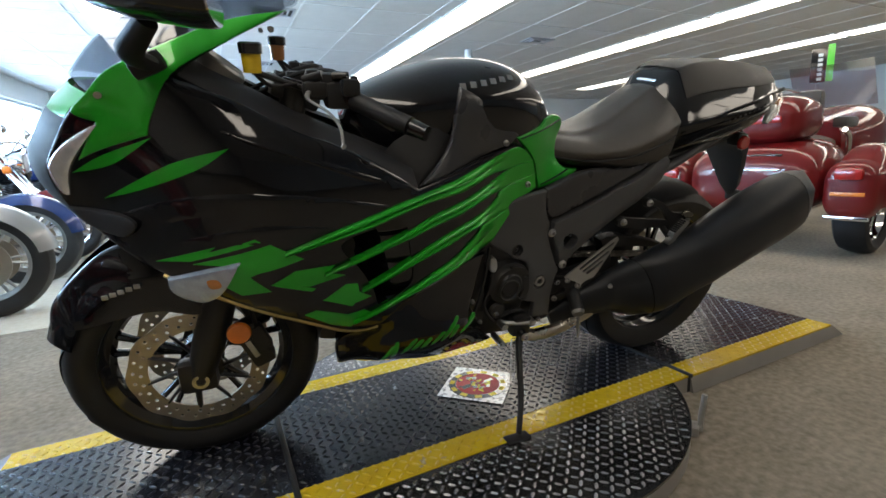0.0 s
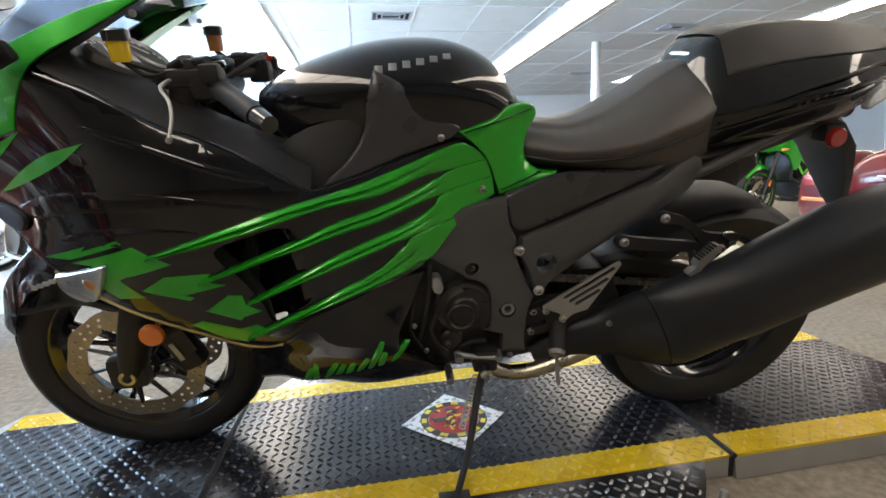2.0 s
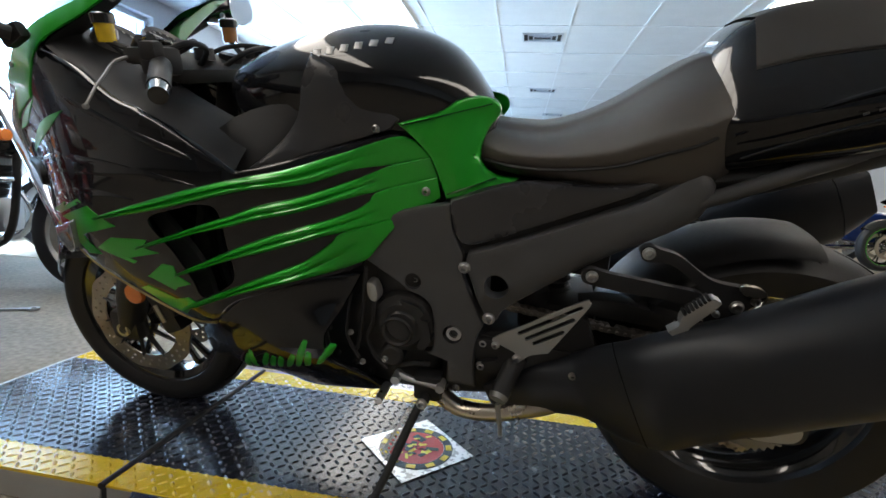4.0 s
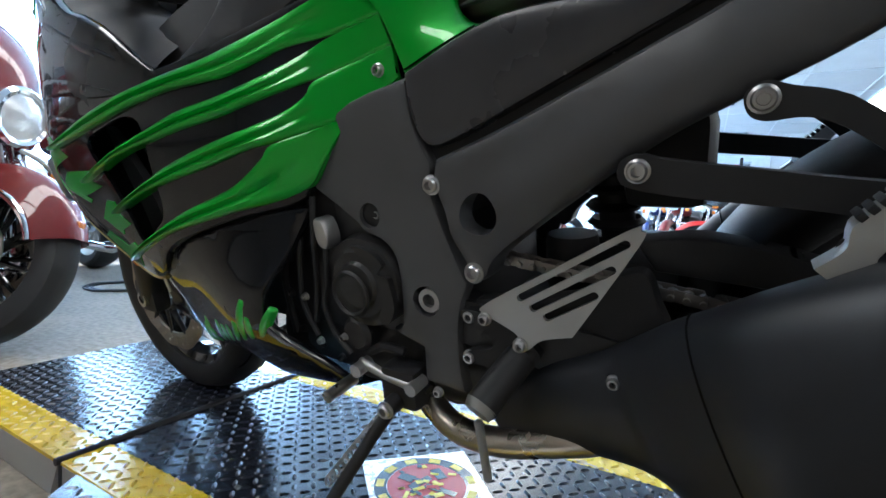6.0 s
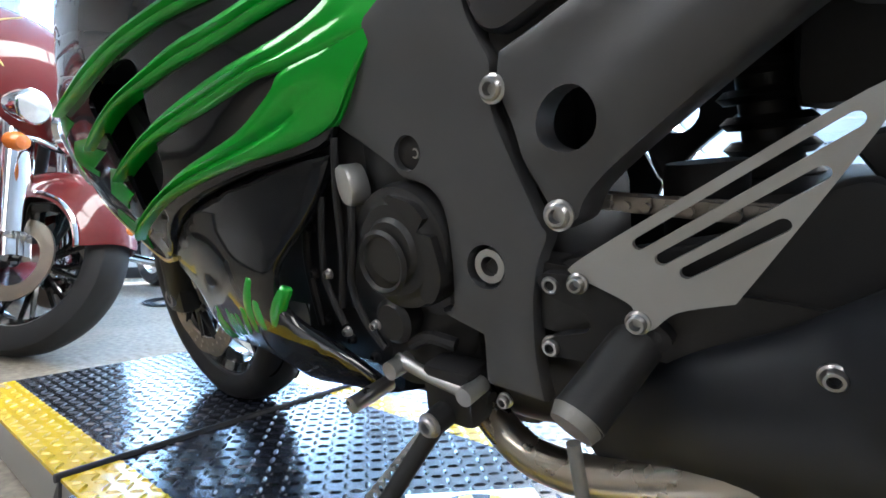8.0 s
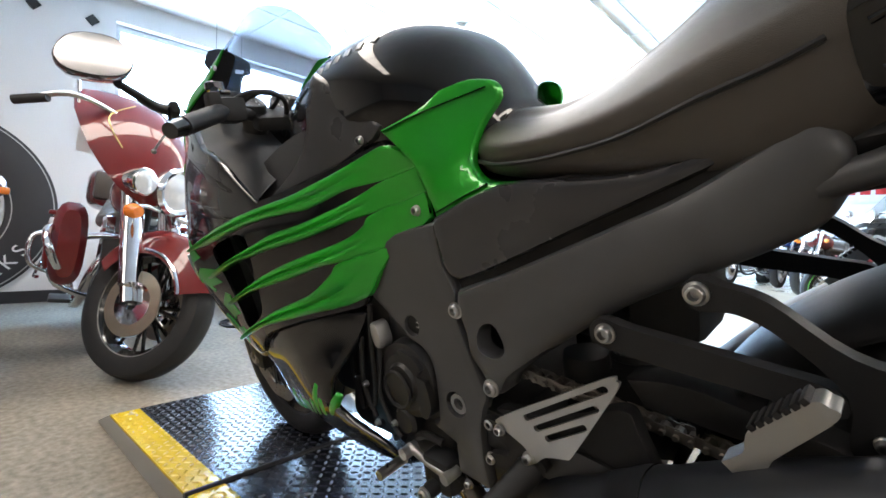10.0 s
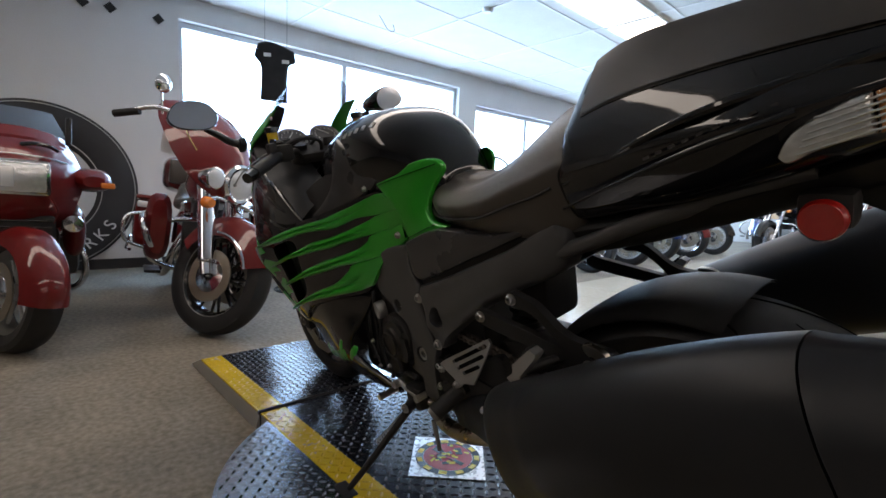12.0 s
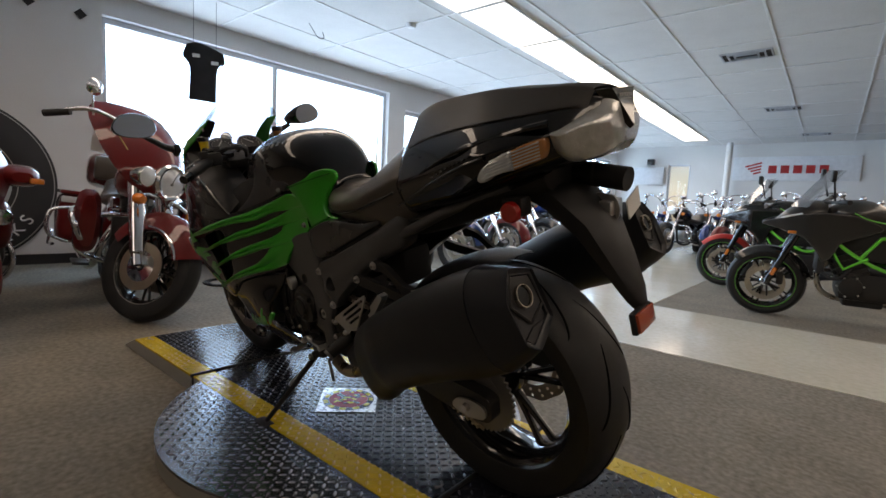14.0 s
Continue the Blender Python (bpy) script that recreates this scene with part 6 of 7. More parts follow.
def cruiser(m, paint, label, bags=True, tall=False, fork_rake=30, spokes=9, seat_mat=None, wb=1.62, group="", wheel_mat=None, dresser=False):
    wheel_mat = wheel_mat or (CHROME if spokes > 13 else ALU)
    ob = thing("cruiser_motorcycle", m, label, "motorcycle", group)
    r = .325
    fw = small_wheel(ob, 0, r, .065, spokes, wheel_mat, "front_wheel")
    small_wheel(ob, -wb, r, .085, spokes, wheel_mat, "rear_wheel")
    for y in (-.085, .085):
        disc_plain(fw, 0, y, r, .145)
    top = (-.70 * math.tan(radians(fork_rake)), .70 + r)
    for s in (-1, 1):
        part("fork_tube", tube([(0, s * .105, r), (top[0] * .48, s * .105, r + .34), (top[0] * .5, s * .105, r + .35), (top[0], s * .105, top[1])], [.034, .034, .026, .024], 14), CHROME, ob, "chrome fork leg")
        if not dresser:
            part("turn_signal", lathe([(0, -.035), (.03, -.03), (.034, 0), (.03, .02), (0, .024)], (top[0] * .8 + .06, s * .20, .86), 18, 0), ORANGE, ob, "round amber turn signal")
        part("exhaust", tube(smooth3([(-.62, s * .12, .55), (-.60, s * .19, .40), (-.75, s * .22, .24), (-1.1, s * .23, .22), (-1.95, s * .24, .26)]), [.024] * 15 + [.034] * 10, 14), CHROME, ob, "chrome exhaust pipe")
        part("floorboard", block((-.62, s * .30, .27), (.24, .09, .02), .008), ENGINE, ob)
        part("mirror", lathe([(0, -.008), (.045, -.008), (.05, .004), (.03, .02), (0, .024)], (top[0] - .05, s * .40, 1.27), 22, 0), CHROME, ob, "round chrome mirror")
        part("mirror_stalk", rod((top[0] - .06, s * .34, 1.12), (top[0] - .05, s * .40, 1.24), .006, 8), CHROME, ob)
        part("crash_bar", tube(smooth3([(-.42, s * .05, .62), (-.42, s * .24, .60), (-.40, s * .34, .50), (-.42, s * .32, .36), (-.46, s * .10, .28)]), .016, 12), CHROME, ob, "chrome crash bar")
    part("front_fender", arc_fender(0, r, 20 if dresser else 8, 152, .10 if dresser else .09, .125 if dresser else .075), paint, ob, "painted front fender")
    part("rear_fender", arc_fender(-wb, r, 10, 178, .115, .10), paint, ob, "painted rear fender")
    part("frame", merge([tube(smooth3([(top[0] - .02, 0, .92), (-.5, 0, .35), (-.7, 0, .20), (-1.1, 0, .22), (-1.3, 0, .40)]), .022, 10), tube([(top[0] - .02, 0, .95), (-.9, 0, .72), (-1.35, 0, .58)], .022, 10)]), ENGINE, ob)
    part("fuel_tank", body(along([(-.40, .80, .90, .05), (-.46, .75, .95, .12), (-.60, .72, .98, .155), (-.78, .72, .95, .14), (-.95, .72, .84, .07)]), 2.4, 30), paint, ob, "painted teardrop fuel tank")
    part("tank_console", block((-.66, 0, .985), (.30, .07, .02), .009), CHROME, ob)
    part("seat", body(along([(-.86, .70, .77, .09), (-1.0, .66, .755, .16), (-1.15, .64, .76, .18), (-1.28, .66, .84, .15), (-1.45, .70, .88, .13), (-1.62, .73, .86, .09)]), 3, 28), seat_mat or SEAT, ob, "black leather saddle")
    twin_engine(ob, -.72, .40, ALU)
    part("headlight", lathe([(0, -.10), (.06, -.09), (.088, -.03), (.092, .03), (.085, .04), (0, .045)], (top[0] * .8 + .10, 0, .92), 28, 0), CHROME, ob, "chrome headlight shell")
    part("headlight_lens", lathe([(0, .05), (.05, .048), (.08, .041), (0, .04)], (top[0] * .8 + .103, 0, .92), 26, 0), CLEAR, ob, "clear headlight lens")
    rise = .26 if tall else .12
    part("handlebar", tube(smooth3([(top[0] - .22, -.44, top[1] + .04), (top[0] - .06, -.36, top[1] + rise), (top[0] + .02, -.12, top[1] + rise * .8), (top[0], 0, top[1]), (top[0] + .02, .12, top[1] + rise * .8), (top[0] - .06, .36, top[1] + rise), (top[0] - .22, .44, top[1] + .04)]), .014, 10), CHROME, ob, "chrome handlebar")
    for s in (-1, 1):
        part("grip", rod((top[0] - .14, s * .41, top[1] + .07), (top[0] - .26, s * .455, top[1] + .02), .02, 12), PLASTIC, ob, "black grip")
        if bags:
            bag = part("saddlebag", body(along([(-wb - .38, .38, .66, .07), (-wb - .34, .32, .70, .10), (-wb, .30, .71, .105), (-wb + .22, .33, .70, .10), (-wb + .26, .40, .64, .07)], 3), 4, 24), paint, ob, "painted saddlebag")
            bag.location = (0, s * .31, 0)
            part("bag_rail", tube(smooth3([(-wb + .2, s * .42, .30), (-wb - .1, s * .44, .28), (-wb - .36, s * .42, .36)]), .012, 8), CHROME, ob)
    part("tail_light", block((-wb - .37, 0, .62), (.04, .10, .07), .015), RED_LENS, ob, "red tail light")
    return ob


TURNS = {"front_wheel", "rim_lip", "fork_tube", "turn_signal", "mirror", "mirror_stalk", "front_fender", "headlight", "headlight_lens", "handlebar", "grip", "fairing", "fairing_stripe", "headlight_nacelle", "passing_lamp", "amber_signal", "signal_bar", "fork_cover", "fender_trim", "fender_lamp", "windshield"}


def steer(ob, degrees):
    """Turn the front end about the steering axis through the front hub."""
    hub = Matrix.Translation((-.02, 0, .325))
    m = hub @ Matrix.Rotation(radians(degrees), 4, Vector((-.35, 0, 1)).normalized()) @ hub.inverted()
    for c in ob.children:
        if c.name.split(".")[0] in TURNS:
            c.matrix_basis = m @ c.matrix_basis


def tourer(m, label):
    """Full dresser: batwing fairing, bags and trunk."""
    ob = cruiser(m, RED_PAINT, label, True, False, 27, 9, wheel_mat=GLOSS_BLACK, dresser=True)
    for c in (0, -1.62):
        lip = merge([lathe([(.222, q * .047 - .002), (.236, q * .049 - .002), (.236, q * .049 + .002), (.222, q * .047 + .002)], (c, 0, .325), 44, 1, True) for q in (-1, 1)])
        part("rim_lip" if c == 0 else "rear_rim_lip", lip, ALU, ob, "polished lip of the wheel rim")
    ob.name = "touring_motorcycle"
    # batwing fairing: a shield bowed round the fork
    rows = []
    for z, w, xo, d in ((.76, .12, .13, .05), (.80, .19, .135, .10), (.86, .245, .135, .16), (.94, .285, .12, .22), (1.03, .305, .09, .27), (1.11, .305, .04, .30), (1.18, .29, -.03, .29), (1.24, .25, -.12, .22), (1.27, .19, -.19, .14)):
        t = np.linspace(-1, 1, 25)
        rows.append(np.stack([xo - .27 - d * np.abs(t) ** 2.2 + .06, w * t, z + .0 * t + .02 * (1 - t ** 2)], 1))
    v, f = loft(rows, False, False)
    part("fairing", (np.concatenate([v, v + (-.02, 0, 0)]), f + [tuple(i + len(v) for i in reversed(q)) for q in f]), RED_PAINT, ob, "dark red batwing fairing")
    part("fairing_stripe", tube(smooth3([(-.10 - .10, -.10, .90), (-.15 - .08, -.22, .98), (-.21 - .1, -.27, 1.10), (-.23 - .05, -.20, 1.2)]), .003, 6), GOLD, ob, "thin gold pin stripe")
    part("headlight_nacelle", lathe([(.10, -.10), (.115, -.02), (.118, .03), (.105, .045), (.09, .04)], (-.10, 0, .87), 34, 0, True), CHROME, ob, "chrome headlight ring")
    part("headlight_lens", lathe([(0, .05), (.06, .045), (.10, .028), (0, .02)], (-.10, 0, .87), 30, 0), CLEAR, ob, "clear main headlight lens")
    for s in (-1, 1):
        lamp = part("passing_lamp", lathe([(0, -.07), (.045, -.05), (.06, 0), (.062, .03), (.055, .036), (0, .04)], (-.08, s * .20, .845), 28, 0), CHROME, ob, "chrome passing lamp")
        part("lamp_lens", lathe([(0, .046), (.03, .044), (.054, .036), (0, .034)], (-.08, s * .20, .845), 26, 0), CLEAR, lamp)
        part("amber_signal", lathe([(0, .04), (.024, .036), (.033, .016), (.03, -.016), (0, -.024)], (-.04, s * .215, .705), 24, 0), ORANGE, ob, "amber turn signal")
        part("signal_bar", tube(smooth3([(-.09, s * .05, .76), (-.08, s * .14, .75), (-.05, s * .22, .71)]), .012, 10), CHROME, ob)
        part("fork_cover", rod((-.02, s * .112, .40), (-.19, s * .112, .78), .046, 18), CHROME, ob, "chrome fork cover")
        part("fender_trim", tube([(.243 * math.cos(a), s * .102, .325 + .243 * math.sin(a)) for a in np.linspace(radians(20), radians(95), 14)], .007, 8), CHROME, ob, "chrome fender trim")
        part("leg_fairing", body(along([(-.44, .42, .72, .03), (-.40, .36, .76, .07), (-.34, .40, .72, .04)], 3), 3, 18), RED_PAINT, ob, "dark red leg fairing").location = (0, s * .30, 0)
    part("fender_lamp", block((.30, 0, .50), (.03, .03, .03), .01), ORANGE, ob, "amber fender tip lamp")
    trunk = part("top_case", body(along([(-2.05, .82, 1.02, .16), (-2.0, .78, 1.08, .22), (-1.8, .78, 1.09, .23), (-1.62, .80, 1.04, .20)], 3), 4, 26), RED_PAINT, ob, "dark red top case")
    part("passenger_pad", block((-1.60, 0, .95), (.08, .40, .20), .03), SEAT, ob, "black passenger backrest")
    part("oil_cooler", block((-.44, 0, .50), (.06, .34, .26), .02), ENGINE, ob, "black oil cooler behind the fork")
    for s in (-1, 1):
        part("lower_bar", tube(smooth3([(-.40, s * .30, .40), (-.30, s * .36, .52), (-.36, s * .38, .62), (-.52, s * .30, .64)]), .018, 12), CHROME, ob, "chrome engine guard")
        part("bag_guard", tube(smooth3([(-1.28, s * .34, .34), (-1.24, s * .46, .40), (-1.26, s * .46, .56), (-1.32, s * .34, .60)]), .014, 10), CHROME, ob, "chrome saddlebag guard")
        part("bag_lid", block((-1.62, s * .31, .715), (.56, .20, .03), .012), RED_PAINT, ob, "red saddlebag lid")
        part("bag_lamp", block((-1.36, s * .33, .66), (.03, .14, .05), .012), CLEAR, ob, "clear marker lamp")
    steer(ob, 37)
    part("hang_tag", block((-.33, -.30, 1.05), (.004, .055, .11), .0), WHITE_PAPER, ob, "white bordered hang tag")
    return ob


def full_fairing_tourer(m, label):
    ob = thing("touring_motorcycle", m, label, "motorcycle")
    r = .31
    fw = small_wheel(ob, 0, r, .075, 6, ALU, "front_wheel")
    small_wheel(ob, -1.62, r, .09, 6, ALU, "rear_wheel")
    for y in (-.09, .09):
        disc_plain(fw, 0, y, r, .15)
    part("front_fender", arc_fender(0, r, -5, 160, .105, .10), RED_PAINT, ob, "glossy red front fender")
    rows = []
    for z, w, xo, d in ((.62, .17, -.20, .10), (.66, .23, -.12, .15), (.71, .27, -.07, .19), (.77, .295, -.03, .22), (.83, .315, -.01, .25), (.90, .335, .0, .27), (.97, .335, -.02, .27), (1.03, .315, -.055, .25), (1.08, .295, -.10, .23), (1.10, .285, -.15, .21), (1.115, .275, -.15, .20), (1.17, .25, -.21, .17)):
        t = np.linspace(-1, 1, 29)
        rows.append(np.stack([xo - d * np.abs(t) ** 2.2, w * t, z - .03 * np.abs(t) ** 2.5], 1))
    v, f = loft(rows, False, False)
    part("fairing", (np.concatenate([v, v + (-.02, 0, 0)]), f + [tuple(i + len(v) for i in reversed(q)) for q in f]), RED_PAINT, ob, "glossy red full fairing")
    part("headlight_bezel", block((-.030, 0, .895), (.05, .345, .185), .035), CHROME, ob, "chrome headlight surround")
    part("headlight", block((-.019, 0, .895), (.05, .310, .155), .03), HEADLIGHT, ob, "wide rectangular headlight lens")
    part("headlight_bulb", block((.004, 0, .895), (.010, .05, .10), .004), CLEAR, ob, "clear bulb cover behind the lens")
    for q in (-1, 1):
        part("brow_vent", tube(smooth3([(-.085, q * .05, 1.065), (-.09, q * .11, 1.075), (-.12, q * .17, 1.070), (-.155, q * .21, 1.050)]), [.004] + [.011] * 17 + [.004], 8), GLOSS_BLACK, ob, "dark air slot above the headlight")
        part("fairing_crease", tube(smooth3([(-.018, q * .17, .80), (-.05, q * .20, .73), (-.11, q * .19, .66)]), .004, 6), RED_PAINT, ob, "raised crease of the fairing")
    part("grille", block((-.16, 0, .62), (.10, .40, .16), .03), PLASTIC, ob, "black grille below the headlight")
    for k in range(4):
        part("grille_bar", block((-.105, 0, .565 + .035 * k), (.012, .36, .008), .002), GLOSS_BLACK, ob)
    part("radiator_panel", block((-.34, 0, .46), (.14, .46, .34), .04), ENGINE, ob, "black radiator panel")
    part("chest_stripe", tube(smooth3([(-.175, -.25, .99), (-.06, -.12, 1.01), (-.06, .12, 1.01), (-.175, .25, .99)]), .004, 6), ALU, ob, "thin silver stripe")
    for q in (-1, 1):
        part("cheek_panel", body(along([(-.50, .50, .74, .03), (-.40, .44, .76, .06), (-.28, .50, .72, .045), (-.20, .60, .70, .02)], 4), 2.4, 20), RED_PAINT, ob, "red lower fairing panel").location = (0, q * .30, 0)
    for s in (-1, 1):
        part("mirror_housing", body(along([(-.42, .86, .92, .03), (-.34, .83, .97, .10), (-.22, .84, .95, .09), (-.16, .86, .92, .05)], 3), 2.6, 22), RED_PAINT, ob, "red mirror housing").location = (0, s * .37, .01)
        part("amber_signal", block((-.16, s * .435, .882), (.05, .07, .035), .012), ORANGE, ob, "amber signal in the mirror housing")
        part("fog_lamp", lathe([(0, -.05), (.045, -.04), (.05, .02), (.045, .03), (0, .032)], (-.13, s * .27, .66), 24, 0), CHROME, ob, "chrome fog lamp")
        part("crash_bar", tube(smooth3([(-.45, s * .15, .60), (-.40, s * .31, .52), (-.38, s * .36, .38), (-.42, s * .32, .26), (-.5, s * .2, .24)]), .018, 12), CHROME, ob, "chrome crash bar")
        part("saddlebag", body(along([(-2.05, .36, .72, .09), (-1.9, .30, .78, .13), (-1.55, .30, .78, .13), (-1.35, .36, .70, .10)], 3), 3.4, 24), RED_PAINT, ob, "red saddlebag").location = (0, s * .33, 0)
        part("fork_leg", rod((0, s * .12, r), (-.22, s * .12, .80), .03, 14), CHROME, ob)
    part("windshield", (np.concatenate([q := np.array([(-.24 - .10 * abs(t) ** 2 - .16 * h, .26 * t * (1 - .2 * h), 1.14 + .15 * h) for h in (0, .5, 1) for t in np.linspace(-1, 1, 13)]), q + (-.005, 0, 0)]), [(i * 13 + k, i * 13 + k + 1, i * 13 + k + 14, i * 13 + k + 13) for i in range(2) for k in range(12)] + [(39 + i * 13 + k + 13, 39 + i * 13 + k + 14, 39 + i * 13 + k + 1, 39 + i * 13 + k) for i in range(2) for k in range(12)]), PALE_SCREEN, ob, "clear windshield")
    for s in (-1, 1):
        part("screen_post", block((-.33, s * .27, 1.18), (.03, .03, .16), .01), ENGINE, ob, "dark windshield post")
    part("fuel_tank", body(along([(-.50, .70, .98, .16), (-.7, .68, 1.0, .20), (-.95, .68, .92, .14)], 3), 3, 26), RED_PAINT, ob, "red tank cover")
    part("engine", merge([block((-.60, 0, .45), (.50, .66, .24), .06)]), ENGINE, ob, "wide black engine")
    part("saddle", body(along([(-.92, .70, .80, .14), (-1.2, .66, .80, .19), (-1.4, .70, .92, .17), (-1.6, .74, .94, .14)], 3), 3, 26), SEAT, ob, "black saddle")
    hub = Matrix.Translation((-.12, 0, r))
    bend = hub @ Matrix.Rotation(radians(22), 4, Vector((-.30, 0, 1)).normalized()) @ hub.inverted()
    for c in ob.children:
        if c.name.split(".")[0] in ("front_wheel", "front_fender"):
            c.matrix_basis = bend @ c.matrix_basis
    part("top_case", body(along([(-2.08, .82, 1.06, .2), (-1.9, .80, 1.12, .26), (-1.65, .82, 1.10, .24)], 3), 4, 24), RED_PAINT, ob, "red top case")
    return ob


NEON = pbr("lime_frame_paint", (0.10, 0.62, 0.05), 0.35, 0, 0.1, 8, coat=0.6)


def naked_bike(m, label, main, fender):
    """Upright sport bike with a small screen and a lime frame."""
    ob = thing("street_motorcycle", m, label, "motorcycle")
    r = .30
    fw = small_wheel(ob, 0, r, .06, 5, GLOSS_BLACK, "front_wheel", 0, .72)
    small_wheel(ob, -1.45, r, .09, 5, GLOSS_BLACK, "rear_wheel", 0, .72)
    for x in (0, -1.45):
        part("rim_tape", merge([lathe([(.223, s * .052 - .002), (.2265, s * .052 - .002), (.2265, s * .052 + .002), (.223, s * .052 + .002)], (x, 0, r), 44, 1, True) for s in (-1, 1)]), NEON, ob, "lime rim tape")
    for y in (-.08, .08):
        disc_plain(fw, 0, y, r, .15, .74, 6)
        part("fork_leg", tube([(0, y * 1.35, r), (-.13, y * 1.35, r + .32), (-.28, y * 1.35, r + .68)], [.028, .028, .022], 14), PAINT_BLACK, ob, "dark fork leg")
        part("caliper", block((-.10, y * 1.3, .36), (.05, .04, .11), .012), ENGINE, ob)
        part("fork_reflector", block((-.05, y * 1.75, .42), (.03, .008, .07), .004, Matrix.Rotation(radians(-22), 4, "Y")), ORANGE, ob, "amber fork reflector")
    part("front_fender", arc_fender(0, r, 40, 165, .075, .05), fender, ob, "front fender")
    part("headlight_cowl", body(along([(-.04, .80, .88, .06), (-.10, .76, .95, .13), (-.22, .76, 1.02, .16), (-.36, .80, 1.03, .14)], 4), 2.4, 26), main, ob, "angular headlight cowl")
    part("headlight", block((-.06, 0, .83), (.06, .14, .06), .02), CLEAR, ob, "narrow headlight")
    part("windshield", (np.concatenate([q := np.array([(-.12 - .10 * abs(t) ** 2 - .22 * h, .16 * t * (1 - .2 * h), .98 + .30 * h) for h in (0, .5, 1) for t in np.linspace(-1, 1, 13)]), q + (-.005, 0, 0)]), [(i * 13 + k, i * 13 + k + 1, i * 13 + k + 14, i * 13 + k + 13) for i in range(2) for k in range(12)] + [(39 + i * 13 + k + 13, 39 + i * 13 + k + 14, 39 + i * 13 + k + 1, 39 + i * 13 + k) for i in range(2) for k in range(12)]), PALE_SCREEN, ob, "clear tall windshield")
    for s in (-1, 1):
        part("side_shroud", panel(spline([(.07, .83), (-.08, .89), (-.30, .94), (-.52, .93), (-.70, .84), (-.60, .77), (-.47, .71), (-.42, .60), (-.36, .55), (-.31, .63), (-.22, .73), (-.06, .79)], 5), lambda x, z: .19 - .12 * max(0, x + .25) / .32, .01, 0, .03, .01) if s < 0 else mirrored(panel(spline([(.07, .83), (-.08, .89), (-.30, .94), (-.52, .93), (-.70, .84), (-.60, .77), (-.47, .71), (-.42, .60), (-.36, .55), (-.31, .63), (-.22, .73), (-.06, .79)], 5), lambda x, z: .19 - .12 * max(0, x + .25) / .32, .01, 0, .03, .01)), main, ob, "dark side shroud")
        part("frame_tube", tube(smooth3([(-.30, s * .14, .84), (-.55, s * .17, .62), (-.80, s * .16, .50), (-.95, s * .15, .62), (-1.2, s * .10, .78)]), .014, 10), NEON, ob, "lime frame tube")
        part("frame_strut", tube([(-.60, s * .165, .60), (-.70, s * .16, .76), (-1.0, s * .13, .80)], .014, 10), NEON, ob, "lime frame tube")
        part("handlebar", rod((-.34, s * .05, 1.02), (-.44, s * .40, 1.05), .013, 10), ENGINE, ob)
        part("grip", rod((-.41, s * .29, 1.04), (-.45, s * .42, 1.05), .019, 12), PLASTIC, ob, "black grip")
        part("mirror", block((-.34, s * .36, 1.24), (.03, .15, .09), .02), PLASTIC, ob, "black mirror")
        part("mirror_stalk", rod((-.38, s * .26, 1.05), (-.35, s * .34, 1.22), .007, 8), PLASTIC, ob)
        part("swingarm", tube([(-.95, s * .11, .42), (-1.45, s * .13, r)], [.035, .025], 12), ENGINE, ob)
    part("fuel_tank", body(along([(-.38, .78, .98, .10), (-.50, .76, 1.04, .17), (-.68, .76, 1.02, .16), (-.86, .76, .88, .09)], 4), 2.5, 28), main, ob, "fuel tank")
    part("seat", body(along([(-.84, .76, .85, .09), (-1.0, .76, .84, .13), (-1.2, .79, .90, .12), (-1.42, .86, .97, .08)], 4), 3, 24), SEAT, ob, "black seat")
    part("engine", merge([block((-.70, 0, .36), (.44, .34, .24), .06), block((-.55, 0, .52), (.20, .30, .22), .03, Matrix.Rotation(radians(24), 4, "Y"))]), ENGINE, ob, "black engine")
    part("sump", block((-.66, 0, .22), (.26, .20, .08), .03), ENGINE, ob)
    for k in range(5):
        part("cooling_fin", block((-.57 + .018 * k, 0, .45 + .04 * k), (.22, .325, .008), .002, Matrix.Rotation(radians(24), 4, "Y")), ENGINE, ob)
    part("clutch_cover", lathe([(0, -.21), (.07, -.205), (.09, -.19), (.09, -.15)], (-.72, 0, .44), 28), ENGINE, ob)
    part("header_pipe", tube(smooth3([(-.42, -.05, .52), (-.36, -.07, .40), (-.42, -.08, .24), (-.6, -.09, .19), (-.9, -.12, .20)]), .022, 12), PIPE, ob, "bronzed exhaust header")
    part("muffler", tube([(-.90, .14, .24), (-1.1, .17, .30), (-1.45, .20, .40)], [.04, .06, .06], 18), MUFFLER, ob)
    part("radiator", block((-.36, 0, .58), (.05, .30, .28), .01), ENGINE, ob)
    part("airbox", block((-.68, 0, .68), (.52, .27, .26), .05), PLASTIC, ob, "black airbox under the tank")
    part("underseat_panel", block((-1.05, 0, .70), (.40, .22, .16), .05), PLASTIC, ob, "black panel under the seat")
    for s in (-1, 1):
        part("crank_cover", lathe([(0, .205 * s), (.05, .20 * s), (.075, .19 * s), (.08, .15 * s)], (-.56, 0, .36), 24), ENGINE, ob)
        for k in range(6):
            part("cover_bolt", rod((-.56 + .083 * math.cos(k), s * .165, .36 + .083 * math.sin(k)), (-.56 + .083 * math.cos(k), s * .185, .36 + .083 * math.sin(k)), .007, 8), STEEL, ob)
        part("lower_brace", tube([(-.42, s * .165, .63), (-.50, s * .18, .50), (-.64, s * .18, .60)], .012, 10), NEON, ob, "lime frame tube")
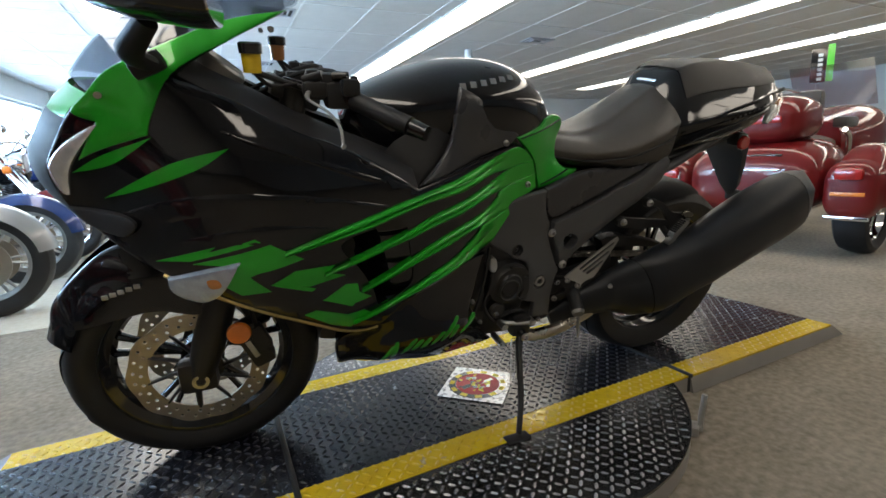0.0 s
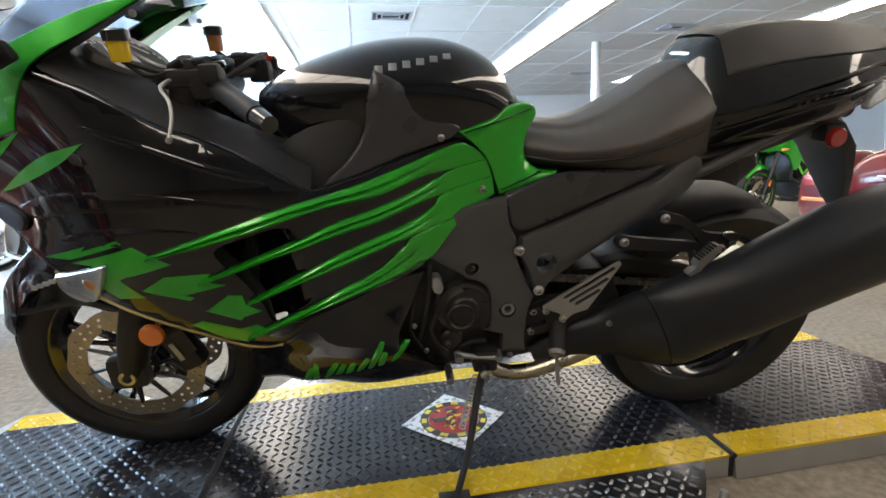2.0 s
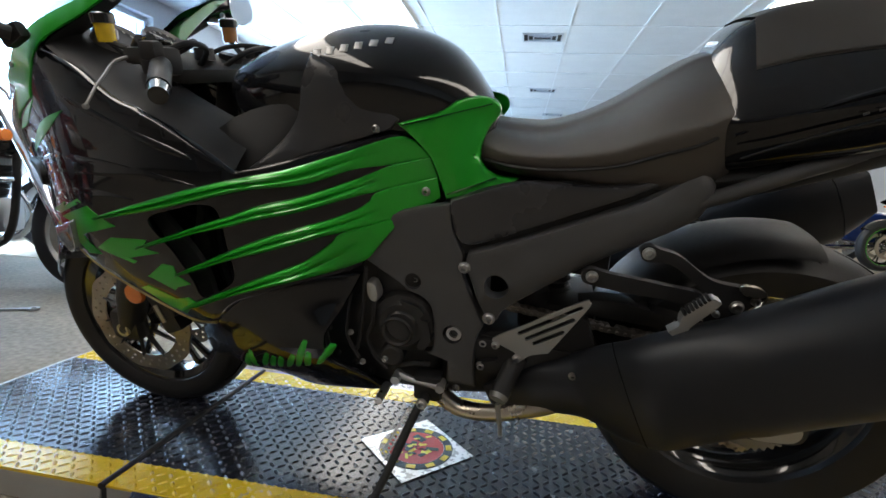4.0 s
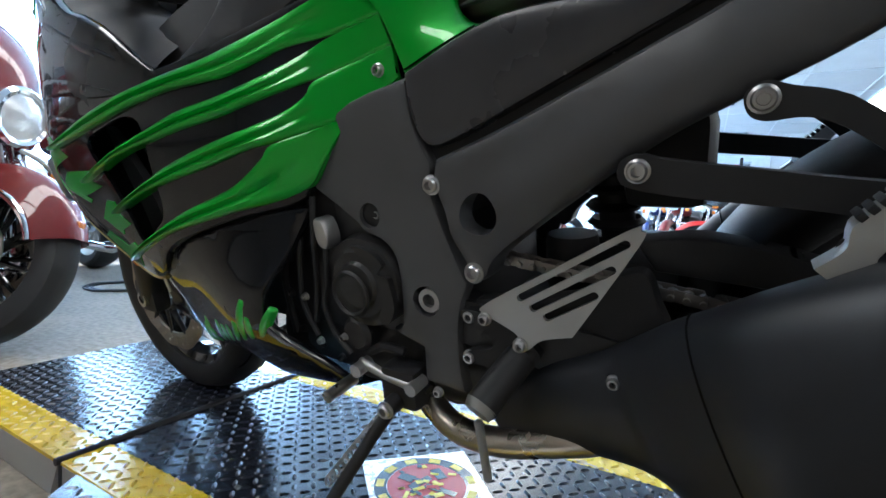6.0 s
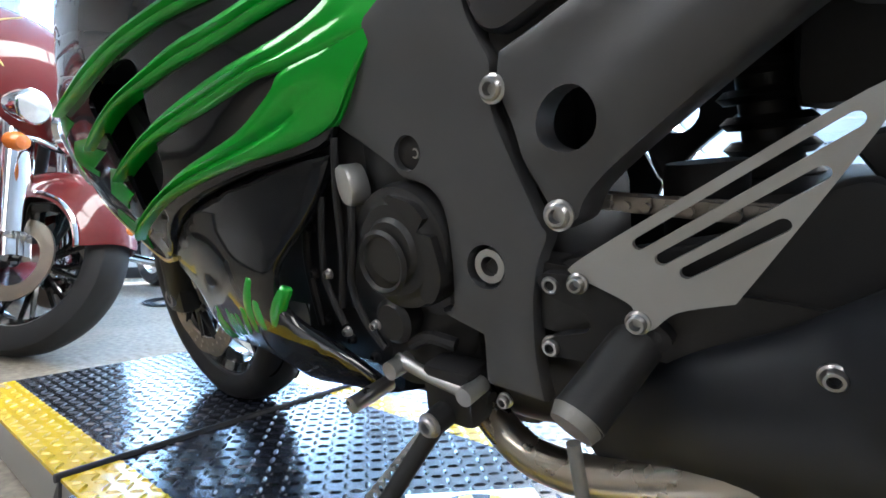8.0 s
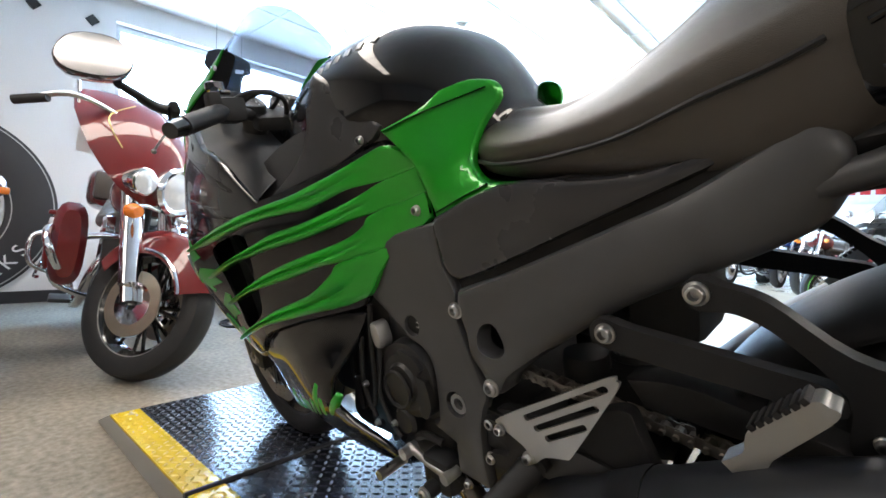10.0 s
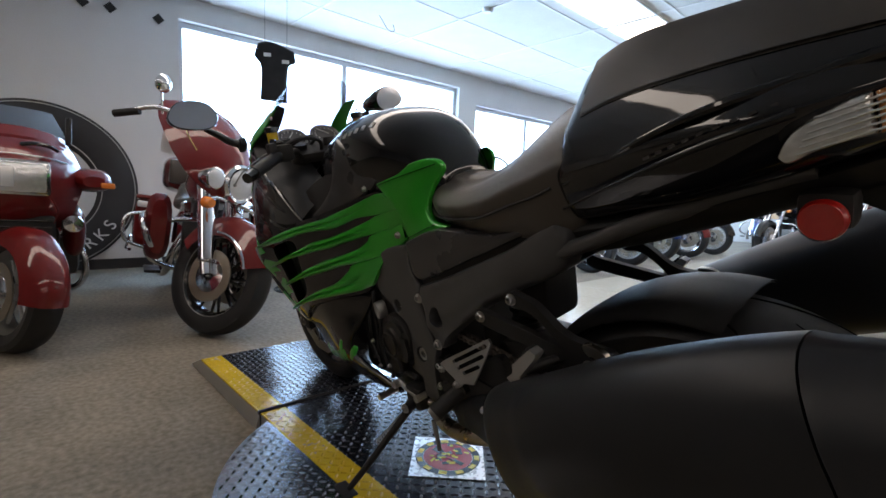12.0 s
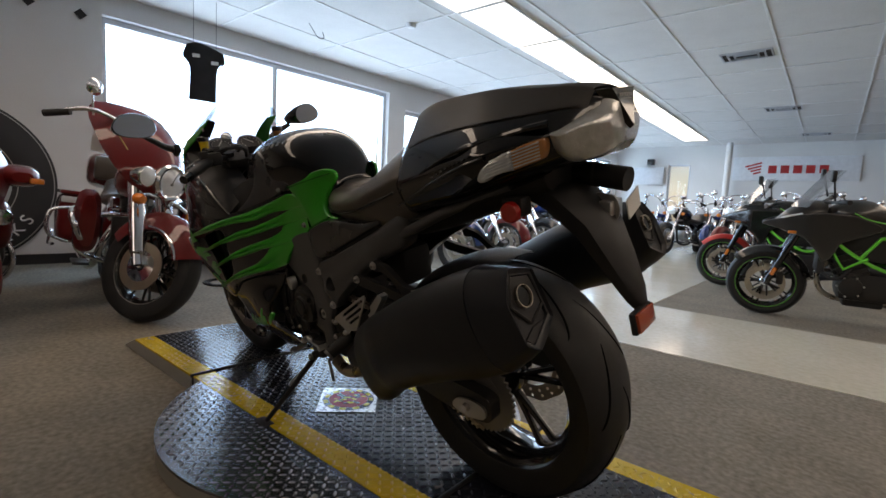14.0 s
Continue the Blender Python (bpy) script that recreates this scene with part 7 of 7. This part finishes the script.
        part("hose", tube(smooth3([(-.36, s * .13, .48), (-.42, s * .185, .42), (-.50, s * .19, .44), (-.56, s * .16, .54)]), .014, 8), PLASTIC, ob, "black coolant hose")
        part("foot_peg", rod((-.98, s * .14, .36), (-1.0, s * .26, .36), .012, 8), ALU, ob)
        part("front_signal", block((-.14, s * .21, .78), (.06, .05, .025), .01), ORANGE, ob, "amber front signal")
        part("lime_stripe", tube(smooth3([(-.52, s * .168, .95), (-.62, s * .172, .90), (-.80, s * .13, .86)]), .010, 8, .5), NEON, ob, "lime stripe on the tank")
        part("lamp_edge", tube(smooth3([(-.03, s * .06, .86), (-.10, s * .135, .90), (-.20, s * .165, .93)]), .008, 8), CLEAR, ob, "slim white running light")
    return ob


def trike(m, label):
    """Three-wheeler seen from behind; rear axle at the origin, x forward."""
    ob = thing("touring_trike", m, label, "motorcycle")
    for s in (-1, 1):
        small_wheel(ob, .0, .31, .10, 7, CHROME, "rear_wheel", s * .60)
        part("rear_fender", moved(arc_fender(0, .31, -12, 188, .16, .16), Matrix.Translation((0, s * .60, .03)) @ Matrix.Diagonal((1.12, 1, 1.12, 1))), RED_PAINT, ob, "glossy dark red wheel fender")
        part("fender_back", moved(body(along([(-.385, .40, .54, .05), (-.375, .33, .60, .10), (-.345, .28, .64, .14), (-.28, .26, .66, .16)], 4), 3.0, 24), Matrix.Translation((0, s * .60, 0))), RED_PAINT, ob, "dark red fender back")
        part("tail_lamp", block((-.385, s * .60, .57), (.06, .15, .08), .025), RED_LENS, ob, "glowing red tail lamp")
        part("reflector", block((-.386, s * .60, .44), (.012, .18, .025), .003), ORANGE, ob, "amber reflector strip")
        part("bumper_tip", block((-.36, s * .60, .28), (.03, .24, .03), .01), CHROME, ob, "chrome bumper tip")
        part("saddle_rail", tube(smooth3([(.55, s * .32, .62), (.40, s * .36, .80), (.15, s * .40, .86)]), .018, 10), CHROME, ob, "chrome rail")
    part("trunk", body(along([(-.435, .44, .58, .18), (-.425, .37, .65, .30), (-.39, .31, .71, .39), (-.30, .27, .78, .45), (0, .26, .82, .46), (.4, .30, .80, .36), (.8, .40, .7, .2)], 4), 3.0, 36), RED_PAINT, ob, "glossy dark red trunk body")
    part("trunk_lid_trim", block((-.43, 0, .60), (.012, .46, .012), .003), CHROME, ob, "chrome trim strip")
    part("trunk_handle", block((-.385, 0, .70), (.03, .44, .02), .008), GLOSS_BLACK, ob, "black trunk seam handle")
    case = part("top_case", body(along([(-.345, .89, 1.01, .12), (-.335, .85, 1.05, .19), (-.30, .81, 1.09, .25), (-.22, .78, 1.12, .29), (0, .78, 1.13, .30), (.18, .80, 1.10, .26)], 4), 3.0, 32), RED_PAINT, ob, "glossy dark red top case")
    part("case_light", block((-.345, 0, .95), (.02, .36, .05), .01), RED_LENS, ob, "red light bar")
    part("case_rack", tube(smooth3([(-.2, -.22, 1.13), (-.22, -.1, 1.17), (-.22, .1, 1.17), (-.2, .22, 1.13)]), .010, 8), CHROME, ob, "chrome luggage rack")
    part("backrest", block((.24, 0, 1.02), (.10, .46, .30), .05), SEAT, ob, "black passenger backrest")
    part("armrest", block((.36, -.34, .92), (.26, .10, .08), .03), SEAT, ob, "black armrest")
    part("saddle", body(along([(.2, .72, .84, .20), (.5, .70, .84, .2), (.9, .70, .80, .15)], 3), 3, 22), SEAT, ob, "black saddle")
    part("front_body", body(along([(.8, .5, .95, .2), (1.2, .45, 1.05, .32), (1.45, .5, 1.1, .34), (1.6, .6, 1.0, .2)], 3), 3, 24), RED_PAINT, ob, "dark red front body")
    part("windshield", (np.concatenate([q := np.array([(1.32 - .25 * h - .08 * t * t, .30 * t, 1.08 + .36 * h) for h in (0, .5, 1) for t in np.linspace(-1, 1, 13)]), q + (-.005, 0, 0)]), [(i * 13 + k, i * 13 + k + 1, i * 13 + k + 14, i * 13 + k + 13) for i in range(2) for k in range(12)] + [(39 + i * 13 + k + 13, 39 + i * 13 + k + 14, 39 + i * 13 + k + 1, 39 + i * 13 + k) for i in range(2) for k in range(12)]), PALE_SCREEN, ob, "clear windshield")
    small_wheel(ob, 1.75, .31, .07, 7, CHROME, "front_wheel")
    return ob


tourer(pose(-1.82, -.205, 0, -6, 0, -9), "dark red touring motorcycle with batwing fairing by the wall")
full_fairing_tourer(pose(-2.04, -1.06, 0, -2, 0, 1) @ Matrix.Scale(.94, 4), "glossy red full-fairing touring motorcycle by the wall")
ROWG = "motorcycles along the windows"
BLACK_CR = cruiser(pose(-2.22, 1.10, 0, 0, 0, 0), PAINT_BLACK, "black chrome-trimmed cruiser with saddlebags by the windows", True, group=ROWG)
cruiser(pose(-1.88, 2.14, 0, 0, 0, 4), SILVER_PAINT, "silver chrome-trimmed cruiser by the windows", False, False, 32, 6, group=ROWG)
WIRE = cruiser(pose(-1.92, 3.08, 0, 0, 0, 2), BLUE_PAINT, "dark blue chrome cruiser with wide bars by the windows", False, True, 33, 9, group=ROWG)
CR_RED = cruiser(pose(-1.95, 4.15, 0, 0, 0, 0), RED_PAINT, "dark red chrome cruiser by the windows", True, False, 30, 18, group=ROWG)
for x, y, a, src in ((-2.0, 5.25, 2, BLACK_CR), (-2.05, 6.35, -3, WIRE), (-2.0, 7.4, 2, CR_RED), (-1.95, 8.5, 0, BLACK_CR)):
    copy_thing(src, pose(x, y, 0, 0, 0, a))
FARG = "motorcycles before the far wall"
for x, y, a, src in ((-1.75, 10.55, -80, WIRE), (-1.0, 10.9, -84, BLACK_CR), (-.15, 11.1, -96, CR_RED), (.7, 11.2, -90, WIRE), (1.6, 11.0, -100, BLACK_CR), (2.6, 11.2, -95, CR_RED), (-.55, 9.6, -100, WIRE), (.35, 9.5, -97, BLACK_CR), (1.25, 9.4, -103, CR_RED), (-1.3, 9.3, -104, BLACK_CR), (.9, 8.0, -110, WIRE), (-.1, 8.2, -105, CR_RED)):
    tagged(copy_thing(src, pose(x, y, 0, 0, 0, a)), group=FARG)
naked_bike(pose(.96, 3.72, 0, -6, 0, 186) @ Matrix.Scale(.97, 4), "dark grey street motorcycle with lime frame on the carpet", pbr("dark_grey_paint", (0.011, 0.0105, 0.010), 0.4, 0.1, 0.2, 8, coat=0.5), GLOSS_BLACK)
naked_bike(pose(.40, 5.30, 0, 0, 0, 178), "street motorcycle with red front fender on the carpet", GLOSS_BLACK, pbr("bright_red_plastic", (0.5, 0.02, 0.015), 0.35, 0, 0.1, 8))
naked_bike(pose(4.2, 3.35, 0, 0, 0, 190), "bright green street motorcycle on the tiles", PAINT_GREEN, PAINT_GREEN)
trike(pose(3.32, .86, 0, 0, 0, 8), "dark red touring trike parked beside the turntable")
cruiser(pose(6.1, -.35, 0, 0, 0, 12), GLOSS_BLACK, "black touring cruiser parked beyond the trike", True)
cruiser(pose(6.4, 2.6, 0, 0, 0, 200), SILVER_PAINT, "silver cruiser parked beyond the trike", True)
naked_bike(pose(4.6, 5.2, 0, 0, 0, 185), "dark street motorcycle parked across the showroom", GLOSS_BLACK, GLOSS_BLACK)
cruiser(pose(2.9, 5.6, 0, 0, 0, 188), BLUE_PAINT, "dark blue cruiser parked across the showroom", True)
cruiser(pose(3.0, 7.6, 0, 0, 0, 184), RED_PAINT, "dark red cruiser parked across the showroom", False)

# ---- signs, fixtures and small things ----
RED_SIGN = pbr("red_sign_paint", (0.45, 0.02, 0.02), 0.4)
YEL_SIGN = pbr("yellow_sign_paint", (0.75, 0.55, 0.05), 0.4)
# square sticker with a round emblem on the lane
mat = thing("floor_sticker", pose(.043, -.125, TOP + .0035, 0, 0, 45), "square white metallic sticker with red and yellow round emblem", "sticker")
part("sticker_sheet", block((0, 0, 0), (.208, .208, .0012), 0), pbr("foil_sheet", (.66, .66, .66), .28, .5, .2, 60, bump=.5, grain=120), mat)
flat_ring = lambda r0, r1, z: lathe([(r0, z), (r1, z), (r1, z + .0006), (r0, z + .0006)], (0, 0, 0), 48, 2, True)
part("emblem_rim", flat_ring(.072, .094, .001), GLOSS_BLACK, mat, "black emblem ring")
part("emblem_field", lathe([(0, .001), (.071, .001), (.071, .0016), (0, .0016)], (0, 0, 0), 40, 2), RED_SIGN, mat, "red emblem field")
for k in range(11):
    a = 2 * math.pi * k / 11
    part("emblem_mark", block((.083 * math.cos(a), .083 * math.sin(a), .0019), (.014, .022, .0008), 0, Matrix.Rotation(a, 4, "Z")), YEL_SIGN, mat, "yellow mark")
for x, y, sx, sy, a in ((-.01, .01, .05, .016, .5), (.02, -.02, .06, .014, -.7), (.0, -.035, .03, .012, .2), (-.03, .03, .02, .03, .9), (.03, .03, .02, .035, .2)):
    part("emblem_mark", block((x, y, .0021), (sx, sy, .0008), 0, Matrix.Rotation(a, 4, "Z")), GLOSS_BLACK, mat, "black mark")
rng = random.Random(8)
for k in range(26):
    a, r = rng.uniform(0, 6.28), rng.uniform(.01, .062)
    part("emblem_mark", block((r * math.cos(a), r * math.sin(a), .0024 + .0002 * (k % 3)), (rng.uniform(.008, .022), rng.uniform(.005, .011), .0006), 0, Matrix.Rotation(rng.uniform(0, 3), 4, "Z")), (YEL_SIGN, GLOSS_BLACK, RED_SIGN, YEL_SIGN)[k % 4], mat, "coloured emblem mark")
# crank bracket on the turntable's rim
crank = thing("crank_bracket", pose(.432, -.528, 0, 0, 0, -51), "galvanised steel crank bracket at the turntable rim", "bracket")
part("bracket_foot", block((.042, 0, .016), (.085, .045, .026), .004), SKIRT, crank)
part("bracket_arm", rod((.05, .014, .022), (.092, .002, .022), .009, 10), SKIRT, crank)
part("bracket_pin", tube(smooth3([(.088, .003, .012), (.090, .006, .06), (.096, .012, .118)]), .0075, 10), SKIRT, crank)
# round wall sign like a tyre
sign = thing("tyre_sign", WALL @ pose(.012, -1.185, .79), "large round wall sign painted like a tyre with white letters", "sign")
part("tyre_ring", lathe([(.44, 0), (.775, 0), (.775, .03), (.73, .045), (.47, .045), (.44, .03)], (0, 0, 0), 80, 0, True), pbr("dark_sign_black", (.022, .022, .024), .6), sign, "black ring")
part("rim_disc", lathe([(0, 0), (.438, 0), (.438, .02), (0, .02)], (0, 0, 0), 60, 0), pbr("pale_grey_sign", (.50, .50, .50), .5), sign, "pale grey centre")
for r in (.745, .475):
    part("ring_line", lathe([(r, .046), (r + .008, .046), (r + .008, .049), (r, .049)], (0, 0, 0), 80, 0, True), ALU, sign, "thin grey line")
for ch, deg in (("O", -66), ("R", -55), ("K", -44), ("S", -33)):
    cu = bpy.data.curves.new("letter", "FONT")
    cu.body, cu.size, cu.extrude, cu.align_x, cu.align_y = ch, .15, .003, "CENTER", "CENTER"
    lt = new("letter", cu)
    lt.parent = sign
    a = radians(deg)
    lt.matrix_basis = Matrix.Translation((.050, .64 * math.cos(a), .64 * math.sin(a))) @ Matrix(((0, 0, 1, 0), (1, 0, 0, 0), (0, 1, 0, 0), (0, 0, 0, 1))) @ Matrix.Rotation(a + radians(90), 4, "Z")
    cu.materials.append(pbr("letter_white", (.7, .7, .7), .5))
for s in (-.19, -.59, -.80, -1.20, -1.41, -1.81):
    d = part("wall_diamond", block((0, 0, 0), (.012, .075, .075), 0), pbr("black_diamond", (.02, .02, .02), .6), None, "small black diamond wall ornament")
    d.matrix_basis = WALL @ pose(.008, s, 2.52, 45, 0, 0)
    tagged(d, category="ornament", group="wall diamonds")
# far wall sign
far = thing("wall_sign", pose(.05, FAR_Y - .03, 2.15), "long white wall sign with red wing and red letter bars", "sign")
part("sign_board", block((.42, 0, 0), (2.6, .04, .61), .01), pbr("white_board", (.70, .72, .74), .4), far)
for k in range(5):
    part("red_bar", block((.0 + .26 * k, -.025, -.02), (.18, .012, .20), .01), RED_SIGN, far, "red letter bar")
for k in range(4):
    part("wing_feather", block((-.42 + .03 * k, -.025, .10 - .07 * k), (.38 - .07 * k, .012, .045), .01, Matrix.Rotation(radians(-16), 4, "Y")), RED_SIGN, far, "red wing feather")
# upright banners
for x, y, z, h in ((8.3, 3.05, 1.95, .52), (7.0, 4.2, 1.98, .30)):
    b = thing("banner", pose(x, y, z, 0, 0, -58), "upright black and lime banner with white bars", "banner", "banners")
    part("banner_sheet", block((0, 0, 0), (.20, .02, h), .003), GLOSS_BLACK, b)
    part("lime_edge", block((.15, 0, .03), (.09, .022, h + .04), .003), NEON, b, "lime edge")
    for k in range(6):
        part("white_bar", block((.02, -.013, -h * .4 + h * .14 * k), (.06, .003, h * .09), 0), WHITE_PAPER, b, "white bar")
    part("banner_pole", rod((0, .03, -z), (0, .03, h / 2), .012, 10), ALU_FRAME, b)
# columns
for x, y in ((4.12, 7.0), (-.9, 13.2)):
    col = setting("column", lathe([(.075, 0), (.075, CEIL)], (0, 0, 0), 28, 2), pbr("white_column_paint", (.72, .72, .70), .5), "slim round white painted column", "column", pose(x, y, 0))
# hung garment before the window
vest = thing("hanging_vest", pose(-3.95, 1.06, 2.06, 0, 0, 55), "black sleeveless vest hanging from the ceiling by the window", "vest")
shape = spline([(-.16, .28, 1), (-.06, .30), (.06, .27), (.19, .22, 1), (.20, .12), (.13, .05), (.12, -.30, 1), (-.14, -.28, 1), (-.13, .04), (-.20, .16)], 5)
part("garment", panel(shape, lambda x, z: .03 + .03 * math.cos(x * 7), .05, 0, .03, .02), pbr("black_cloth", (.012, .012, .014), .85, bump=.3, grain=300), vest)
for x, z in ((-.06, .16), (.12, .10)):
    part("patch", block((x, -.066, z), (.07, .004, .035), 0), WHITE_PAPER, vest, "white patch")
for x in (-.1, .12):
    part("cord", rod((x, 0, .26), (x, 0, CEIL - 2.06), .002, 6), PLASTIC, vest)
# smoke detector and cable hook on the ceiling
det = thing("smoke_detector", pose(-2.5, 2.7, CEIL), "round white smoke detector on the ceiling", "smoke detector")
part("detector_body", lathe([(0, -.04), (.04, -.04), (.055, -.02), (.06, 0), (0, 0)], (0, 0, 0), 28, 2), BAR_MAT, det)
hook = thing("ceiling_wire", pose(-3.6, 2.3, CEIL), "loose grey wire hanging from the ceiling", "wire")
part("wire", tube(smooth3([(0, 0, 0), (.0, .02, -.07), (.05, -.10, -.10), (.10, -.22, -.04), (.10, -.26, 0)]), .004, 8), PLASTIC, hook)
# tools and cable on the floor by the wall
lever = thing("floor_wrench", pose(-2.15, .62, .008, 0, 0, 30), "small steel wrench lying on the carpet", "wrench")
part("wrench", merge([block((0, 0, 0), (.16, .018, .010), .003), lathe([(.012, -.005), (.024, -.005), (.024, .005), (.012, .005)], (.09, 0, 0), 18, 2, True)]), STEEL, lever)
coil = thing("cable_coil", pose(-2.75, .75, .006), "black cable coiled on the carpet", "cable")
part("cable", tube([(.22 * math.cos(a * .5) * (1 - .008 * a), .20 * math.sin(a * .5) * (1 - .008 * a), .002 * math.sin(a * 3) + .003) for a in np.arange(0, 40, .5)], .006, 6), PLASTIC, coil)
# television on the far wall and a doorway
tv = thing("wall_screen", pose(-2.98, FAR_Y - .06, 1.95), "pale lit wall screen below a black speaker", "screen")
part("screen_panel", block((0, 0, 0), (.85, .06, .5), .01), pbr("pale_screen", (.6, .62, .64), .3), tv)
part("speaker", block((.05, -.05, .40), (.20, .16, .18), .02), GLOSS_BLACK, tv, "black speaker")
